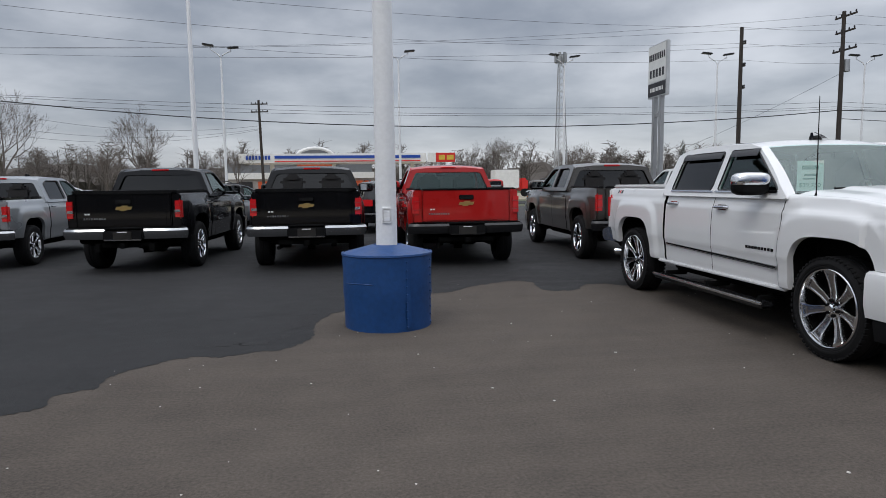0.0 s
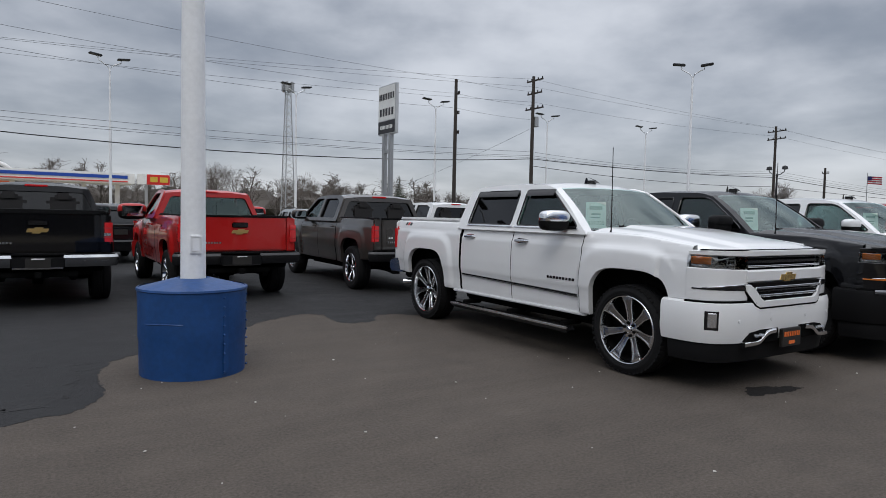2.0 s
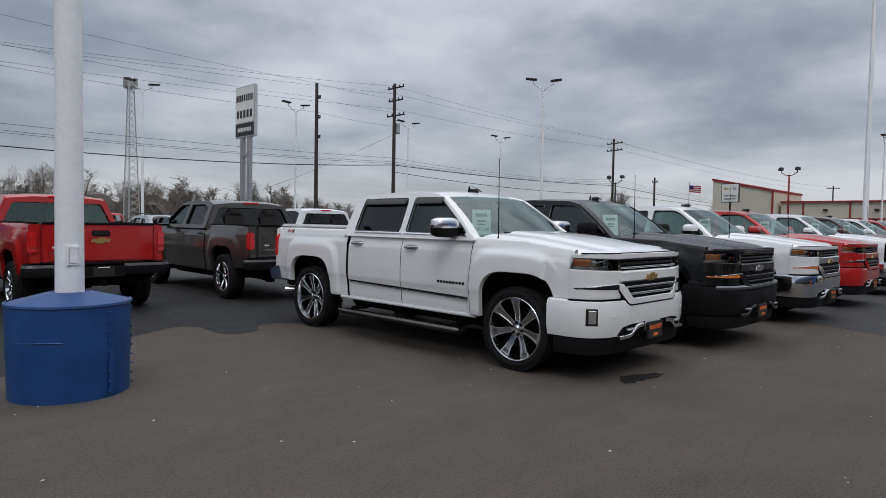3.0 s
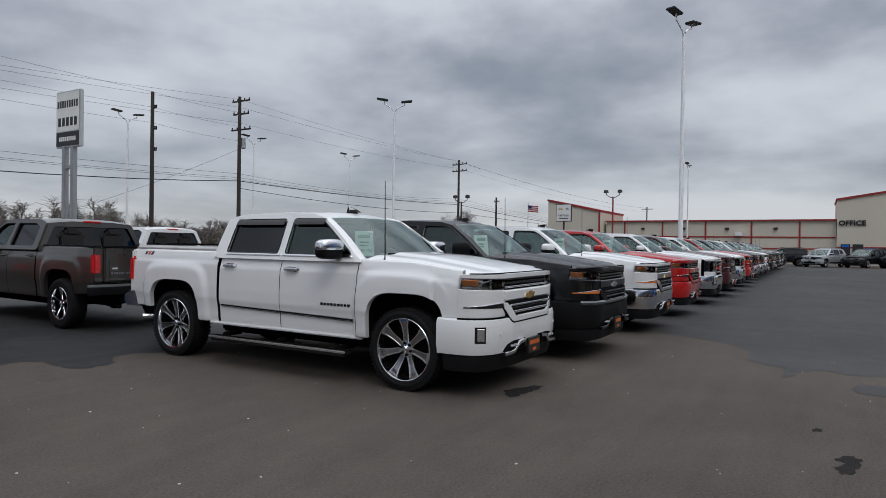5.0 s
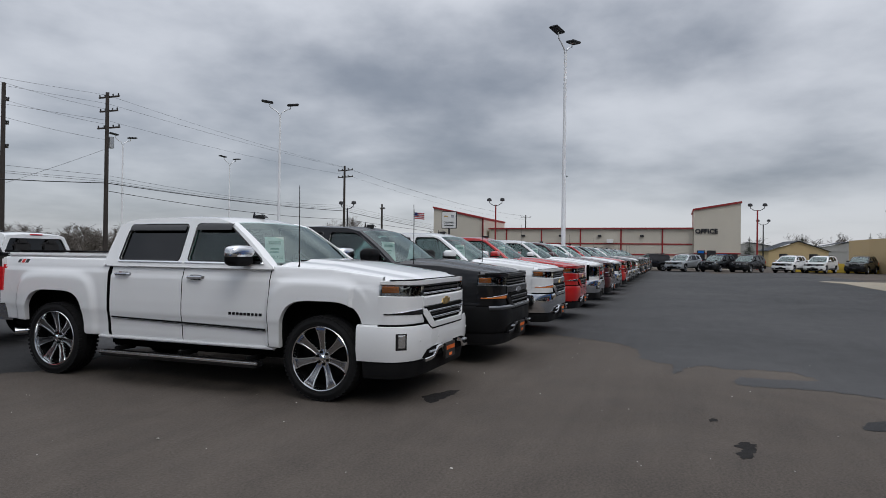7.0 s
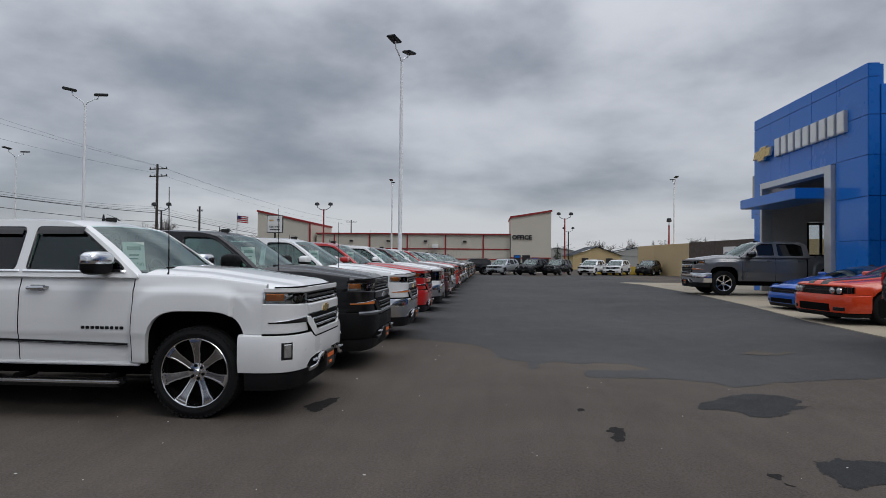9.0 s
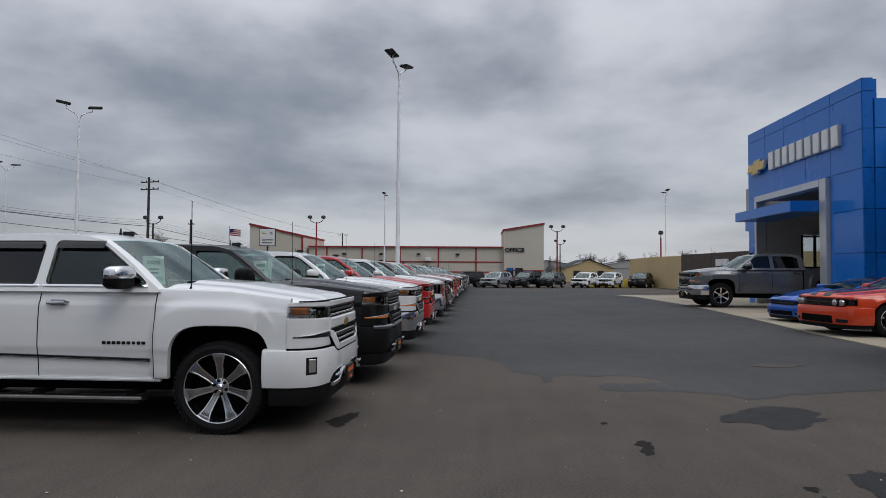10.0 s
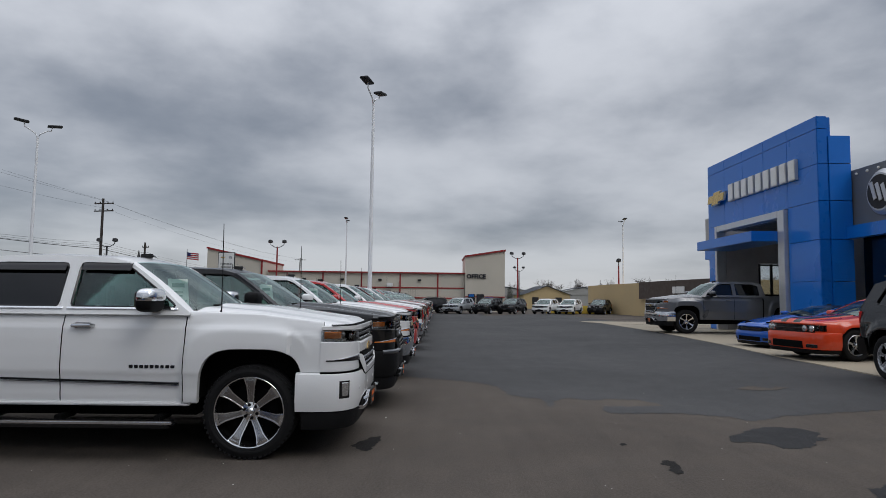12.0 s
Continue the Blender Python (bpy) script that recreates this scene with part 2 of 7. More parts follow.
M = {
    "white": paint("white_pearl_paint", (0.76, 0.765, 0.765)),
    "black": paint("black_paint", (0.003, 0.003, 0.004), rough=.5, coat=.8),
    "char": paint("charcoal_paint", (0.004, 0.0043, 0.0055), rough=.5, coat=.7),
    "red": paint("red_paint", (0.42, 0.015, 0.014)),
    "maroon": paint("maroon_paint", (0.06, 0.018, 0.018)),
    "grey": paint("brown_grey_paint", (0.075, 0.068, 0.062), 0.5),
    "silver": paint("silver_paint", (0.42, 0.44, 0.46), 0.6),
    "steel": paint("dark_grey_metallic_paint", (0.085, 0.09, 0.1), 0.5),
    "gunmetal": paint("mid_grey_metallic_paint", (0.15, 0.155, 0.165), 0.5),
    "blue": paint("electric_blue_paint", (0.01, 0.09, 0.42), 0.2),
    "orange": paint("orange_red_paint", (0.62, 0.06, 0.02)),
    "polished": material("polished_alloy", (0.78, 0.79, 0.80), 0.17, 1.0, var=0.04),
    "chrome": material("chrome", (0.75, 0.76, 0.78), 0.1, 1.0, var=0.04),
    "bumper": material("dulled_bumper_chrome", (0.40, 0.41, 0.42), 0.20, 1.0, var=0.05),
    "satin": material("satin_alloy", (0.55, 0.56, 0.58), 0.28, 1.0, var=0.06),
    "greyalloy": material("grey_alloy", (0.36, 0.36, 0.37), 0.38, 0.9, var=0.06),
    "graphite": material("graphite_alloy", (0.40, 0.40, 0.41), 0.22, 1.0, var=0.06),
    "mirrorglass": material("mirror_glass", (0.6, 0.62, 0.64), 0.03, 1.0, var=0.01),
    "darkalloy": material("dark_alloy", (0.13, 0.13, 0.14), 0.35, 1.0),
    "rubber": material("tyre_rubber", (0.012, 0.012, 0.0125), 0.8, spec=0.15, bump=0.25, fine=120),
    "plastic": material("black_plastic", (0.007, 0.007, 0.0075), 0.55, spec=0.12, bump=0.1, fine=300),
    "under": material("dark_underbody", (0.006, 0.006, 0.006), 0.9, spec=0.03),
    "trim": material("gloss_black_trim", (0.012, 0.012, 0.013), 0.2),
    "cloth": material("dark_seat_cloth", (0.035, 0.034, 0.034), 0.9, spec=0.1),
    "glass": glass_material("window_glass", (0.62, 0.74, 0.71), ior=1.75, sheen=(.88, 1.0, .97)),
    "privacy": glass_material("privacy_glass", (0.025, 0.028, 0.03), ior=1.6),
    "screenglass": glass_material("windscreen_glass", (0.66, 0.82, 0.79), ior=1.9, sheen=(.86, 1.0, .97)),
    "lens": glass_material("lamp_lens", (0.88, 0.9, 0.91), ior=1.45),
    "amber": material("amber_lens", (0.75, 0.2, 0.03), 0.2, coat=1.0),
    "redlens": material("red_lamp_lens", (0.62, 0.016, 0.020), 0.15, coat=1.0),
    "clearlens": material("clear_lamp_reflector", (0.6, 0.6, 0.6), 0.2, 0.8),
    "gold": material("gold_emblem", (0.65, 0.45, 0.17), 0.28, 0.8),
    "paper": material("price_sheet_paper", (0.62, 0.72, 0.66), 0.7),
    "ink": material("green_ink", (0.05, 0.22, 0.14), 0.7),
    "plate": material("black_plate", (0.02, 0.018, 0.016), 0.4),
    "plateink": material("orange_plate_ink", (0.75, 0.16, 0.03), 0.5),
    "lot": asphalt_material("worn_asphalt", (0.042, 0.0357, 0.0308), (0.145, 0.1234, 0.1056), 0.9, 0.40),
    "seal": asphalt_material("sealed_asphalt", (0.0135, 0.0137, 0.0144), (0.0465, 0.046, 0.047), 0.78, 0.4, 0.17),
    "lane": asphalt_material("sealed_lane_asphalt", (0.027, 0.0272, 0.0281), (0.093, 0.0915, 0.0920), 0.80, 0.4, 0.18),
    "wetseal": asphalt_material("damp_sealed_asphalt", (0.0128, 0.0129, 0.0135), (0.0455, 0.045, 0.0457), 0.75, 0.5, 0.2),
    "wet": asphalt_material("damp_asphalt", (0.010, 0.0095, 0.009), (0.026, 0.024, 0.023), 0.85, 0.4),
    "grass": material("winter_grass", (0.075, 0.085, 0.035), 0.95, var=0.45, scale=0.15, fine=9, bump=0.4),
    "concrete": material("pale_concrete", (0.31, 0.265, 0.195), 0.85, var=0.16, scale=0.5, fine=30, bump=0.25),
    "polewhite": material("white_pole_paint", (0.82, 0.83, 0.84), 0.45, var=0.08, scale=2, fine=25),
    "baseblue": material("blue_painted_steel", (0.008, 0.055, 0.19), 0.48, var=0.22, scale=3.5, fine=18, bump=0.25),
    "wood": material("weathered_pole_wood", (0.042, 0.034, 0.029), 0.9, var=0.3, bump=0.4),
    "darkmetal": material("dark_metal", (0.03, 0.03, 0.032), 0.5, 0.3),
    "galv": material("galvanised_steel", (0.38, 0.39, 0.4), 0.5, 0.7),
    "cable": material("black_cable", (0.02, 0.02, 0.02), 0.7),
    "bark": material("winter_bark", (0.085, 0.073, 0.063), 0.95, var=0.3),
    "twigs": material("winter_twigs", (0.125, 0.106, 0.095), 0.95, var=0.3),
    "fir": material("fir_needles", (0.022, 0.04, 0.02), 0.9, var=0.4),
    "stucco": material("cream_cladding", (0.56, 0.52, 0.44), 0.8, var=0.08, scale=0.4, fine=12, bump=0.1),
    "redtrim": material("dark_red_trim", (0.28, 0.02, 0.02), 0.5),
    "azure": material("blue_facade_panel", (0.004, 0.145, 0.55), 0.3, 0.0, var=0.06, scale=0.4, coat=0.3, spec=0.3),
    "azuredeep": material("deep_blue_facade_panel", (0.004, 0.125, 0.48), 0.3, var=0.06, spec=0.3),
    "frame": material("silver_portal_cladding", (0.55, 0.56, 0.57), 0.35, 0.5),
    "greyclad": material("grey_cladding", (0.16, 0.17, 0.18), 0.5, 0.2),
    "palewall": material("pale_stone_wall", (0.38, 0.37, 0.36), 0.8),
    "shopglass": glass_material("shop_glass", (0.25, 0.28, 0.28)),
    "dark": material("dark_interior", (0.02, 0.02, 0.022), 0.8),
    "tan": material("tan_brick_wall", (0.52, 0.39, 0.21), 0.85, var=0.12, scale=0.3, fine=8),
    "brown": material("brown_fascia", (0.07, 0.05, 0.04), 0.7),
    "signwhite": material("sign_face_white", (0.75, 0.75, 0.73), 0.35),
    "signdark": material("sign_lettering_dark", (0.015, 0.015, 0.02), 0.5),
    "canopyblue": material("canopy_stripe_blue", (0.01, 0.06, 0.35), 0.4),
    "signred": material("sign_red", (0.6, 0.02, 0.015), 0.5),
    "brickorange": material("orange_red_wall", (0.5, 0.09, 0.03), 0.7),
    "yellow": material("yellow_paint", (0.6, 0.42, 0.05), 0.6),
    "roofgrey": material("grey_shingle_roof", (0.1, 0.11, 0.125), 0.9),
    "flagred": material("flag_red_cloth", (0.4, 0.02, 0.03), 0.9),
    "flagblue": material("flag_blue_cloth", (0.015, 0.02, 0.1), 0.9),
    "flagwhite": material("flag_white_cloth", (0.65, 0.65, 0.65), 0.9),
    "debris": material("pale_grit", (0.55, 0.52, 0.48), 0.9),
}


# ---- mesh helpers ----
def part(name, bm, mat, parent=None, label="", smooth=30, kind=""):
    """Links a bmesh as one mesh object, under a thing where one is given."""
    bmesh.ops.recalc_face_normals(bm, faces=bm.faces[:])
    me = bpy.data.meshes.new(name)
    bm.to_mesh(me)
    bm.free()
    me.materials.append(M[mat] if isinstance(mat, str) else mat)
    if smooth:
        me.polygons.foreach_set("use_smooth", [True] * len(me.polygons))
        me.set_sharp_from_angle(angle=radians(smooth))
    ob = new(name, me)
    ob.parent = parent
    return tagged(ob, label, "", "", kind)


def box(bm, c, s, bevel=0.0, rot=None):
    """Adds a box of centre c and size s, its edges rounded."""
    t = bmesh.new()
    bmesh.ops.create_cube(t, size=1)
    bmesh.ops.scale(t, vec=s, verts=t.verts[:])
    if bevel:
        bmesh.ops.bevel(t, geom=t.edges[:], offset=bevel, segments=2, affect="EDGES", clamp_overlap=True)
    if rot:
        bmesh.ops.rotate(t, cent=(0, 0, 0), matrix=rot, verts=t.verts[:])
    bmesh.ops.translate(t, vec=c, verts=t.verts[:])
    join(bm, t)
    return bm


def join(bm, t):
    vs = [bm.verts.new(v.co) for v in t.verts]
    t.verts.index_update()
    for f in t.faces:
        try:
            bm.faces.new([vs[v.index] for v in f.verts])
        except ValueError:
            pass
    t.free()


def boxes(*items):
    bm = bmesh.new()
    for c, s, b in items:
        box(bm, c, s, b)
    return bm


def grid(rows, closed=False):
    """A sheet through rows of points; the rows' ends are joined where closed."""
    bm = bmesh.new()
    add_grid(bm, rows, closed)
    return bm


def add_grid(bm, rows, closed=False):
    vs = [[bm.verts.new(p) for p in r] for r in rows]
    n = len(rows[0])
    for i in range(len(rows) - 1):
        for j in range(n if closed else n - 1):
            k = (j + 1) % n
            bm.faces.new((vs[i][j], vs[i][k], vs[i + 1][k], vs[i + 1][j]))
    return vs


def tidy(bm, d=2e-4):
    bmesh.ops.remove_doubles(bm, verts=bm.verts[:], dist=d)
    bmesh.ops.dissolve_degenerate(bm, edges=bm.edges[:], dist=1e-4)
    return bm


def tube(bm, path, radii, sides=8, cap=True):
    """A tapered tube along a path of points."""
    path = [Vector(p) for p in path]
    rows = []
    for i, p in enumerate(path):
        d = (path[min(i + 1, len(path) - 1)] - path[max(i - 1, 0)]).normalized()
        a = d.cross(Vector((0, 0, 1)) if abs(d.z) < 0.9 else Vector((1, 0, 0))).normalized()
        b = d.cross(a)
        r = radii[i] if isinstance(radii, (list, tuple)) else radii
        rows.append([p + r * (math.cos(k * math.tau / sides) * a + math.sin(k * math.tau / sides) * b) for k in range(sides)])
    vs = add_grid(bm, rows, True)
    if cap:
        bm.faces.new(vs[0])
        bm.faces.new(vs[-1][::-1])
    return bm


def lathe(bm, profile, axis="y", c=(0, 0, 0), n=40, closed=True):
    """Turns a profile of (radius, along) about an axis through c."""
    rows = []
    for k in range(n + 1):
        a = k * math.tau / n
        row = []
        for r, h in profile:
            u, v = r * math.cos(a), r * math.sin(a)
            p = (u, h, v) if axis == "y" else (u, v, h)
            row.append((p[0] + c[0], p[1] + c[1], p[2] + c[2]))
        rows.append(row)
    vs = [[bm.verts.new(p) for p in r] for r in rows[:-1]]
    m = len(profile)
    for i in range(n):
        a, b = vs[i], vs[(i + 1) % n]
        for j in range(m if closed else m - 1):
            bm.faces.new((a[j], a[(j + 1) % m], b[(j + 1) % m], b[j]))
    return bm


def fill(outer, holes, at, thick=0.02):
    """A flat panel of an outline with holes; at maps its two coordinates into space."""
    bm = bmesh.new()
    edges = []
    for loop in (outer, *holes):
        vs = [bm.verts.new((p[0], p[1], 0)) for p in loop]
        edges += [bm.edges.new((vs[i], vs[(i + 1) % len(vs)])) for i in range(len(vs))]
    bmesh.ops.triangle_fill(bm, edges=edges, use_beauty=True, use_dissolve=False)
    for v in bm.verts:
        v.co = at(v.co.x, v.co.y)
    if thick:
        bmesh.ops.recalc_face_normals(bm, faces=bm.faces[:])
        bmesh.ops.solidify(bm, geom=bm.faces[:], thickness=thick)
    return bm


def rounded(poly, r, n=4):
    """The outline with its corners rounded."""
    out = []
    for i, p in enumerate(poly):
        p, a, b = Vector(p), Vector(poly[i - 1]), Vector(poly[(i + 1) % len(poly)])
        da, db = (a - p), (b - p)
        ra, rb = min(r, da.length * 0.45), min(r, db.length * 0.45)
        s, e = p + da.normalized() * ra, p + db.normalized() * rb
        for k in range(n + 1):
            t = k / n
            out.append(tuple((1 - t) ** 2 * s + 2 * t * (1 - t) * p + t * t * e))
    return out


def sweep(path, section, caps=True):
    """Sweeps a closed section of (outwards, up) along a plan path of (x, y, nx, ny)."""
    bm = bmesh.new()
    rows = [[(x + nx * o, y + ny * o, z) for o, z in section] for x, y, nx, ny in path]
    vs = add_grid(bm, rows, True)
    if caps:
        bm.faces.new(vs[0])
        bm.faces.new(vs[-1][::-1])
    return bm


# ---- vehicles: local x ahead, y to the left, z up, origin on the ground between the axles ----
def end_plan(tip, a, b, n=4.5):
    """The rounded plan of a vehicle's end; a is negative for the rear."""
    xc = tip - a

    def at(y):
        q = min(abs(y / b), 0.99999)
        k = (1 - q ** n) ** (1 / n)
        nx, ny = k ** (n - 1) / a, math.copysign(q ** (n - 1) / b, y)
        l = math.hypot(nx, ny)
        return xc + a * k, y, nx / l, ny / l

    def span(y0, y1, count=9):
        p0, p1 = (math.asin(max(-1, min(1, y / b))) for y in (y0, y1))
        return [at(b * math.sin(p0 + (p1 - p0) * i / (count - 1))) for i in range(count)]

    def wrap(depth, count=33):
        """All round the end, back along both sides to depth behind the tip."""
        kx = max(0.0, 1 - depth / abs(a))
        t1 = math.acos(min(1, kx ** (n / 2)))
        out = []
        for i in range(count):
            t = -t1 + 2 * t1 * i / (count - 1)
            y = math.copysign(b * abs(math.sin(t)) ** (2 / n), t)
            out.append(at(max(-b * 0.99998, min(b * 0.99998, y))))
        return out

    return at, span, wrap


def make_wheel(r, w, spokes, style):
    """Tyre, rim, hub and spoke faces about the origin, the outside towards +y: four bmeshes."""
    t = bmesh.new()
    big = style == "insert"
    rim = r * (0.762 if big else 0.64)
    h = w / 2
    lathe(t, [(rim, -h * .85), (rim + .012, -h * .95), (r - .06, -h), (r - .016, -h * .86), (r, -h * .6), (r, -h * .22), (r - .009, -h * .2), (r - .009, -h * .14), (r, -h * .12),
              (r, h * .12), (r - .009, h * .14), (r - .009, h * .2), (r, h * .22), (r, h * .6), (r - .016, h * .86), (r - .045, h * .97), (r - .06, h), (r - .068, h * .985), (rim + .030, h * .99), (rim + .024, h * .95), (rim + .012, h * .95), (rim, h * .85)], n=72 if big else 40)
    # tread blocks round the shoulder
    for k in range(54 if big else 0):
        a = k * math.tau / 54
        for y in (-h * .78, h * .78):
            box(t, ((r - .012) * math.cos(a), y, (r - .012) * math.sin(a)), (.016, h * .34, .027), 0, Matrix.Rotation(-a, 3, "Y"))
    g = bmesh.new()
    lathe(g, [(rim + .004, h * .88), (rim - .004, h * .93), (rim - .012, h * .91), (rim - .016, h * .80), (rim - .022, h * .50), (rim - .018, h * .46), (rim + .002, h * .5)], n=72 if big else 40)
    q = bmesh.new()
    # dished spokes: the face turns in towards the hub
    y0, y1, y2 = (h * .50, h * .60, h * .86) if big else (h * .60, h * .68, h * .84)
    for k in range(spokes):
        a0 = k * math.tau / spokes + math.pi / 2
        ca, sa = math.cos(a0), math.sin(a0)
        at = lambda rr, e, yy: (rr * ca - e * sa, yy, rr * sa + e * ca)
        if style == "plain":
            rows = []
            for rr, ww, yy in ((.055, .044, y0), (rim * .55, .050, y1), (rim - .008, .078, y2)):
                rows.append([at(rr, e * ww / 2, yy + dy) for e, dy in ((-1, -.04), (-1, -.008), (-.75, .006), (.75, .006), (1, -.008), (1, -.04))])
            vs = add_grid(g, rows, True)
            g.faces.new(vs[0])
            g.faces.new(vs[-1][::-1])
            continue
        wi, wm, wo = (.031, .038, .068) if big else (.026, .030, .052)
        stations = ((.060, wi, y0), (rim * .45, wm * .92, (y0 + y1) / 2), (rim * .72, wm * 1.12, y1 + (y2 - y1) * .45), (rim * .88, wo * .86, y1 + (y2 - y1) * .8), (rim - .006, wo, y2))
        for half in (-1, 1):
            rows = []
            for rr, ww, yy in stations:
                e0, e1 = half * ww, half * (ww - .0155 - .012 * max(0, (rr / rim - .6)))
                rows.append([at(rr, e0, yy - .045), at(rr, e0, yy - .006), at(rr, e0 - half * .004, yy + .002), at(rr, e1 + half * .003, yy + .002), at(rr, e1, yy - .004), at(rr, e1, yy - .045)])
            vs = add_grid(g, rows, True)
            g.faces.new(vs[0])
            g.faces.new(vs[-1][::-1])
        rows = [[at(rr, e * (ww - .008), yy + dy) for e, dy in ((-1, -.045), (-1, -.008), (0, -.006), (1, -.008), (1, -.045))] for rr, ww, yy in stations[:-1] + ((rim * .955, wo * .95, y2 - .012),)]
        vs = add_grid(q, rows, True)
        q.faces.new(vs[0])
        q.faces.new(vs[-1][::-1])
        # bright toe of each spoke at the rim
        box(g, at(rim * .93, 0, y2 - .008), (rim * .10, .016, wo * 1.5), .003, Matrix.Rotation(-a0, 3, "Y"))
    lathe(g, [(.0, y0 + .034), (.024, y0 + .032), (.034, y0 + .022), (.038, y0 + .004), (.086, y0 - .002), (.092, y0 - .05), (.0, y0 - .05)], n=24, closed=False)
    d = bmesh.new()
    lathe(d, [(.0, h * .05), (rim * .72, h * .05), (rim * .72, -h * .05), (rim * .90, -h * .1), (rim * .93, h * .45), (rim * .97, h * .45), (rim * .97, -h * .7), (.0, -h * .7)], n=32, closed=False)
    for k in range(6):
        a = k * math.tau / 6 + .3
        lathe(d, [(.0, y0 + .018), (.013, y0 + .018), (.016, y0 - .01)], c=(.062 * math.cos(a), 0, .062 * math.sin(a)), n=8, closed=False)
    return t, g, d, q


def pebble(c, s, cut=None):
    """A rounded block of half sizes s; cut keeps what lies above that height."""
    bm = bmesh.new()
    f = lambda v: math.copysign(abs(v) ** .55, v)
    rows = []
    for i in range(11):
        t = -math.pi / 2 + math.pi * i / 10
        rows.append([(c[0] + s[0] * f(math.cos(t)) * f(math.cos(a)), c[1] + s[1] * f(math.cos(t)) * f(math.sin(a)), c[2] + max(s[2] * f(math.sin(t)), cut if cut is not None else -9))
                     for a in (k * math.tau / 24 for k in range(24))])
    add_grid(bm, rows, True)
    return tidy(bm)


def bar_row(x0, x1, z, h, n, seed):
    """Plain bars in place of a word: widths of n blocks between x0 and x1."""
    rnd = random.Random(seed)
    out, step = [], (x1 - x0) / n
    for i in range(n):
        out.append((x0 + step * (i + .5), z, abs(step) * (.62 + .16 * rnd.random()), h))
    return out


def emblem(root, x, z, w, sgn, mat="gold"):
    """A plain slanted cross emblem."""
    h = w * .34
    poly = [(-.5, -.3), (-.2, -.3), (-.2, -.5), (.2, -.5), (.2, -.3), (.5, -.3), (.5, .3), (.2, .3), (.2, .5), (-.2, .5), (-.2, .3), (-.5, .3)]
    pts = [((a + b * .16) * w, b * h) for a, b in poly]
    part("emblem", fill(pts, [], lambda u, v: Vector((x, sgn * u, z + v)), .018), mat, root, "plain cross-shaped emblem", 0)


def vehicle(S):
    g = S.get
    root = new(S["name"])
    pm, W, F, R, rock = "PAINT", S["W"], S["F"], S["R"], S["rock"]
    M["PAINT"] = M[S["paint"]]
    kind = S["kind"]
    axles = (S["xf"], S["xr"])
    aR, aZ, a0, p = S["archR"], S["archZ"], S["r"], g("archp", 2.5)
    belt = S["belt"]
    bx, bz = [q[0] for q in belt], [q[1] for q in belt]
    top = lambda x: float(np.interp(x, bx, bz))
    Wp = W - .03
    NP = 4.8 if kind == "pickup" else 4.2
    tip, span, wrap = end_plan(F, .62 * g("nose", 1.0), Wp, NP)
    rtip, rspan, rwrap = end_plan(R, -.35, W * .985, 6.0 if kind == "pickup" else 4.0)
    bump_top = S["bumper"][1]
    ff = [0, .07, .15, .28, .34, .5, .7, .84, .855, .92, 1]
    fw = [.955, .967, .970, .985, .998, 1.0, .994, .986, .972, .960, .935]

    def bottom(x):
        z = rock
        for a in axles:
            q = abs(x - a) / aR
            if q < 1:
                z = max(z, a0 + aZ * (1 - q ** p) ** (1 / p))
        if x > S["xf"] + aR * .98:
            z = max(z, bump_top)
        if x < S["xr"] - aR * .98 and g("rbump"):
            z = max(z, S["rbump"])
        return z

    def width(x, z):
        f = (z - rock) / (top(x) - rock)
        w = W * float(np.interp(f, ff, fw)) - .03
        for a in axles:
            dz = max(z - a0, 0)
            if kind == "pickup":
                # squared flares with a crisp upper edge
                e = 3.2 if x > a > 0 else 5
                d = ((abs(x - a) / (aR + (.11 if x > a > 0 else .185))) ** e + (dz / (aZ + .245)) ** e) ** (1 / e)
                q = min(1, max(0, (1.02 - d) / .13))
                w += .036 * q * q * (3 - 2 * q)
            else:
                d = ((abs(x - a) / aR) ** p + (dz / aZ) ** p) ** (1 / p)
                q = min(1, max(0, (1.30 - d) / .12))
                w += .032 * q * q * (3 - 2 * q)
        if kind == "pickup":
            # the bed narrows towards the tail
            q = min(1, max(0, (S["xr"] - aR - x) / .4))
            w -= .032 * q * q * (3 - 2 * q)
        k = (x - (F - .62 * g("nose", 1.0))) / (.62 * g("nose", 1.0))
        if k > 0:
            w = min(w, Wp * (1 - min(k, .9985) ** NP) ** (1 / NP))
        k = ((R + .35) - x) / .35
        if k > 0 and kind != "pickup":
            w = min(w, W * (1 - min(k, .995) ** 4) ** .25)
        return w

    for nm, x0, x1 in S["panels"]:
        st = S.get("step", .03)
        xs = set(np.round(np.linspace(x0, x1, max(3, int((x1 - x0) / st))), 4))
        for a in axles:
            for t in np.linspace(0.02, math.pi - .02, 30):
                x = a + aR * math.copysign(abs(math.cos(t)) ** (2 / p), math.cos(t))
                if x0 < x < x1:
                    xs.add(round(x, 4))
            for e in (-1, 1):
                x = a + e * aR * .985
                if x0 < x < x1:
                    xs.add(round(x, 4))
        xs = sorted(xs)
        levels = np.arange(rock - .2, max(bz) + st, st)
        for side in (1, -1):
            rows = []
            for x in xs:
                b, t = bottom(x), top(x)
                w0 = width(x, b)
                col = [(x, side * (w0 - .06), b + .004), (x, side * (w0 - .008), b)]
                col += [(x, side * width(x, z), z) for z in np.clip(levels, b + .006, t)]
                wt = width(x, t)
                col += [(x, side * (wt - .012), t + .010), (x, side * (wt - .05), t + .014), (x, side * (wt - .06), t - .05)]
                rows.append(col)
            part(nm, tidy(grid(rows)), pm, root, "", 50)

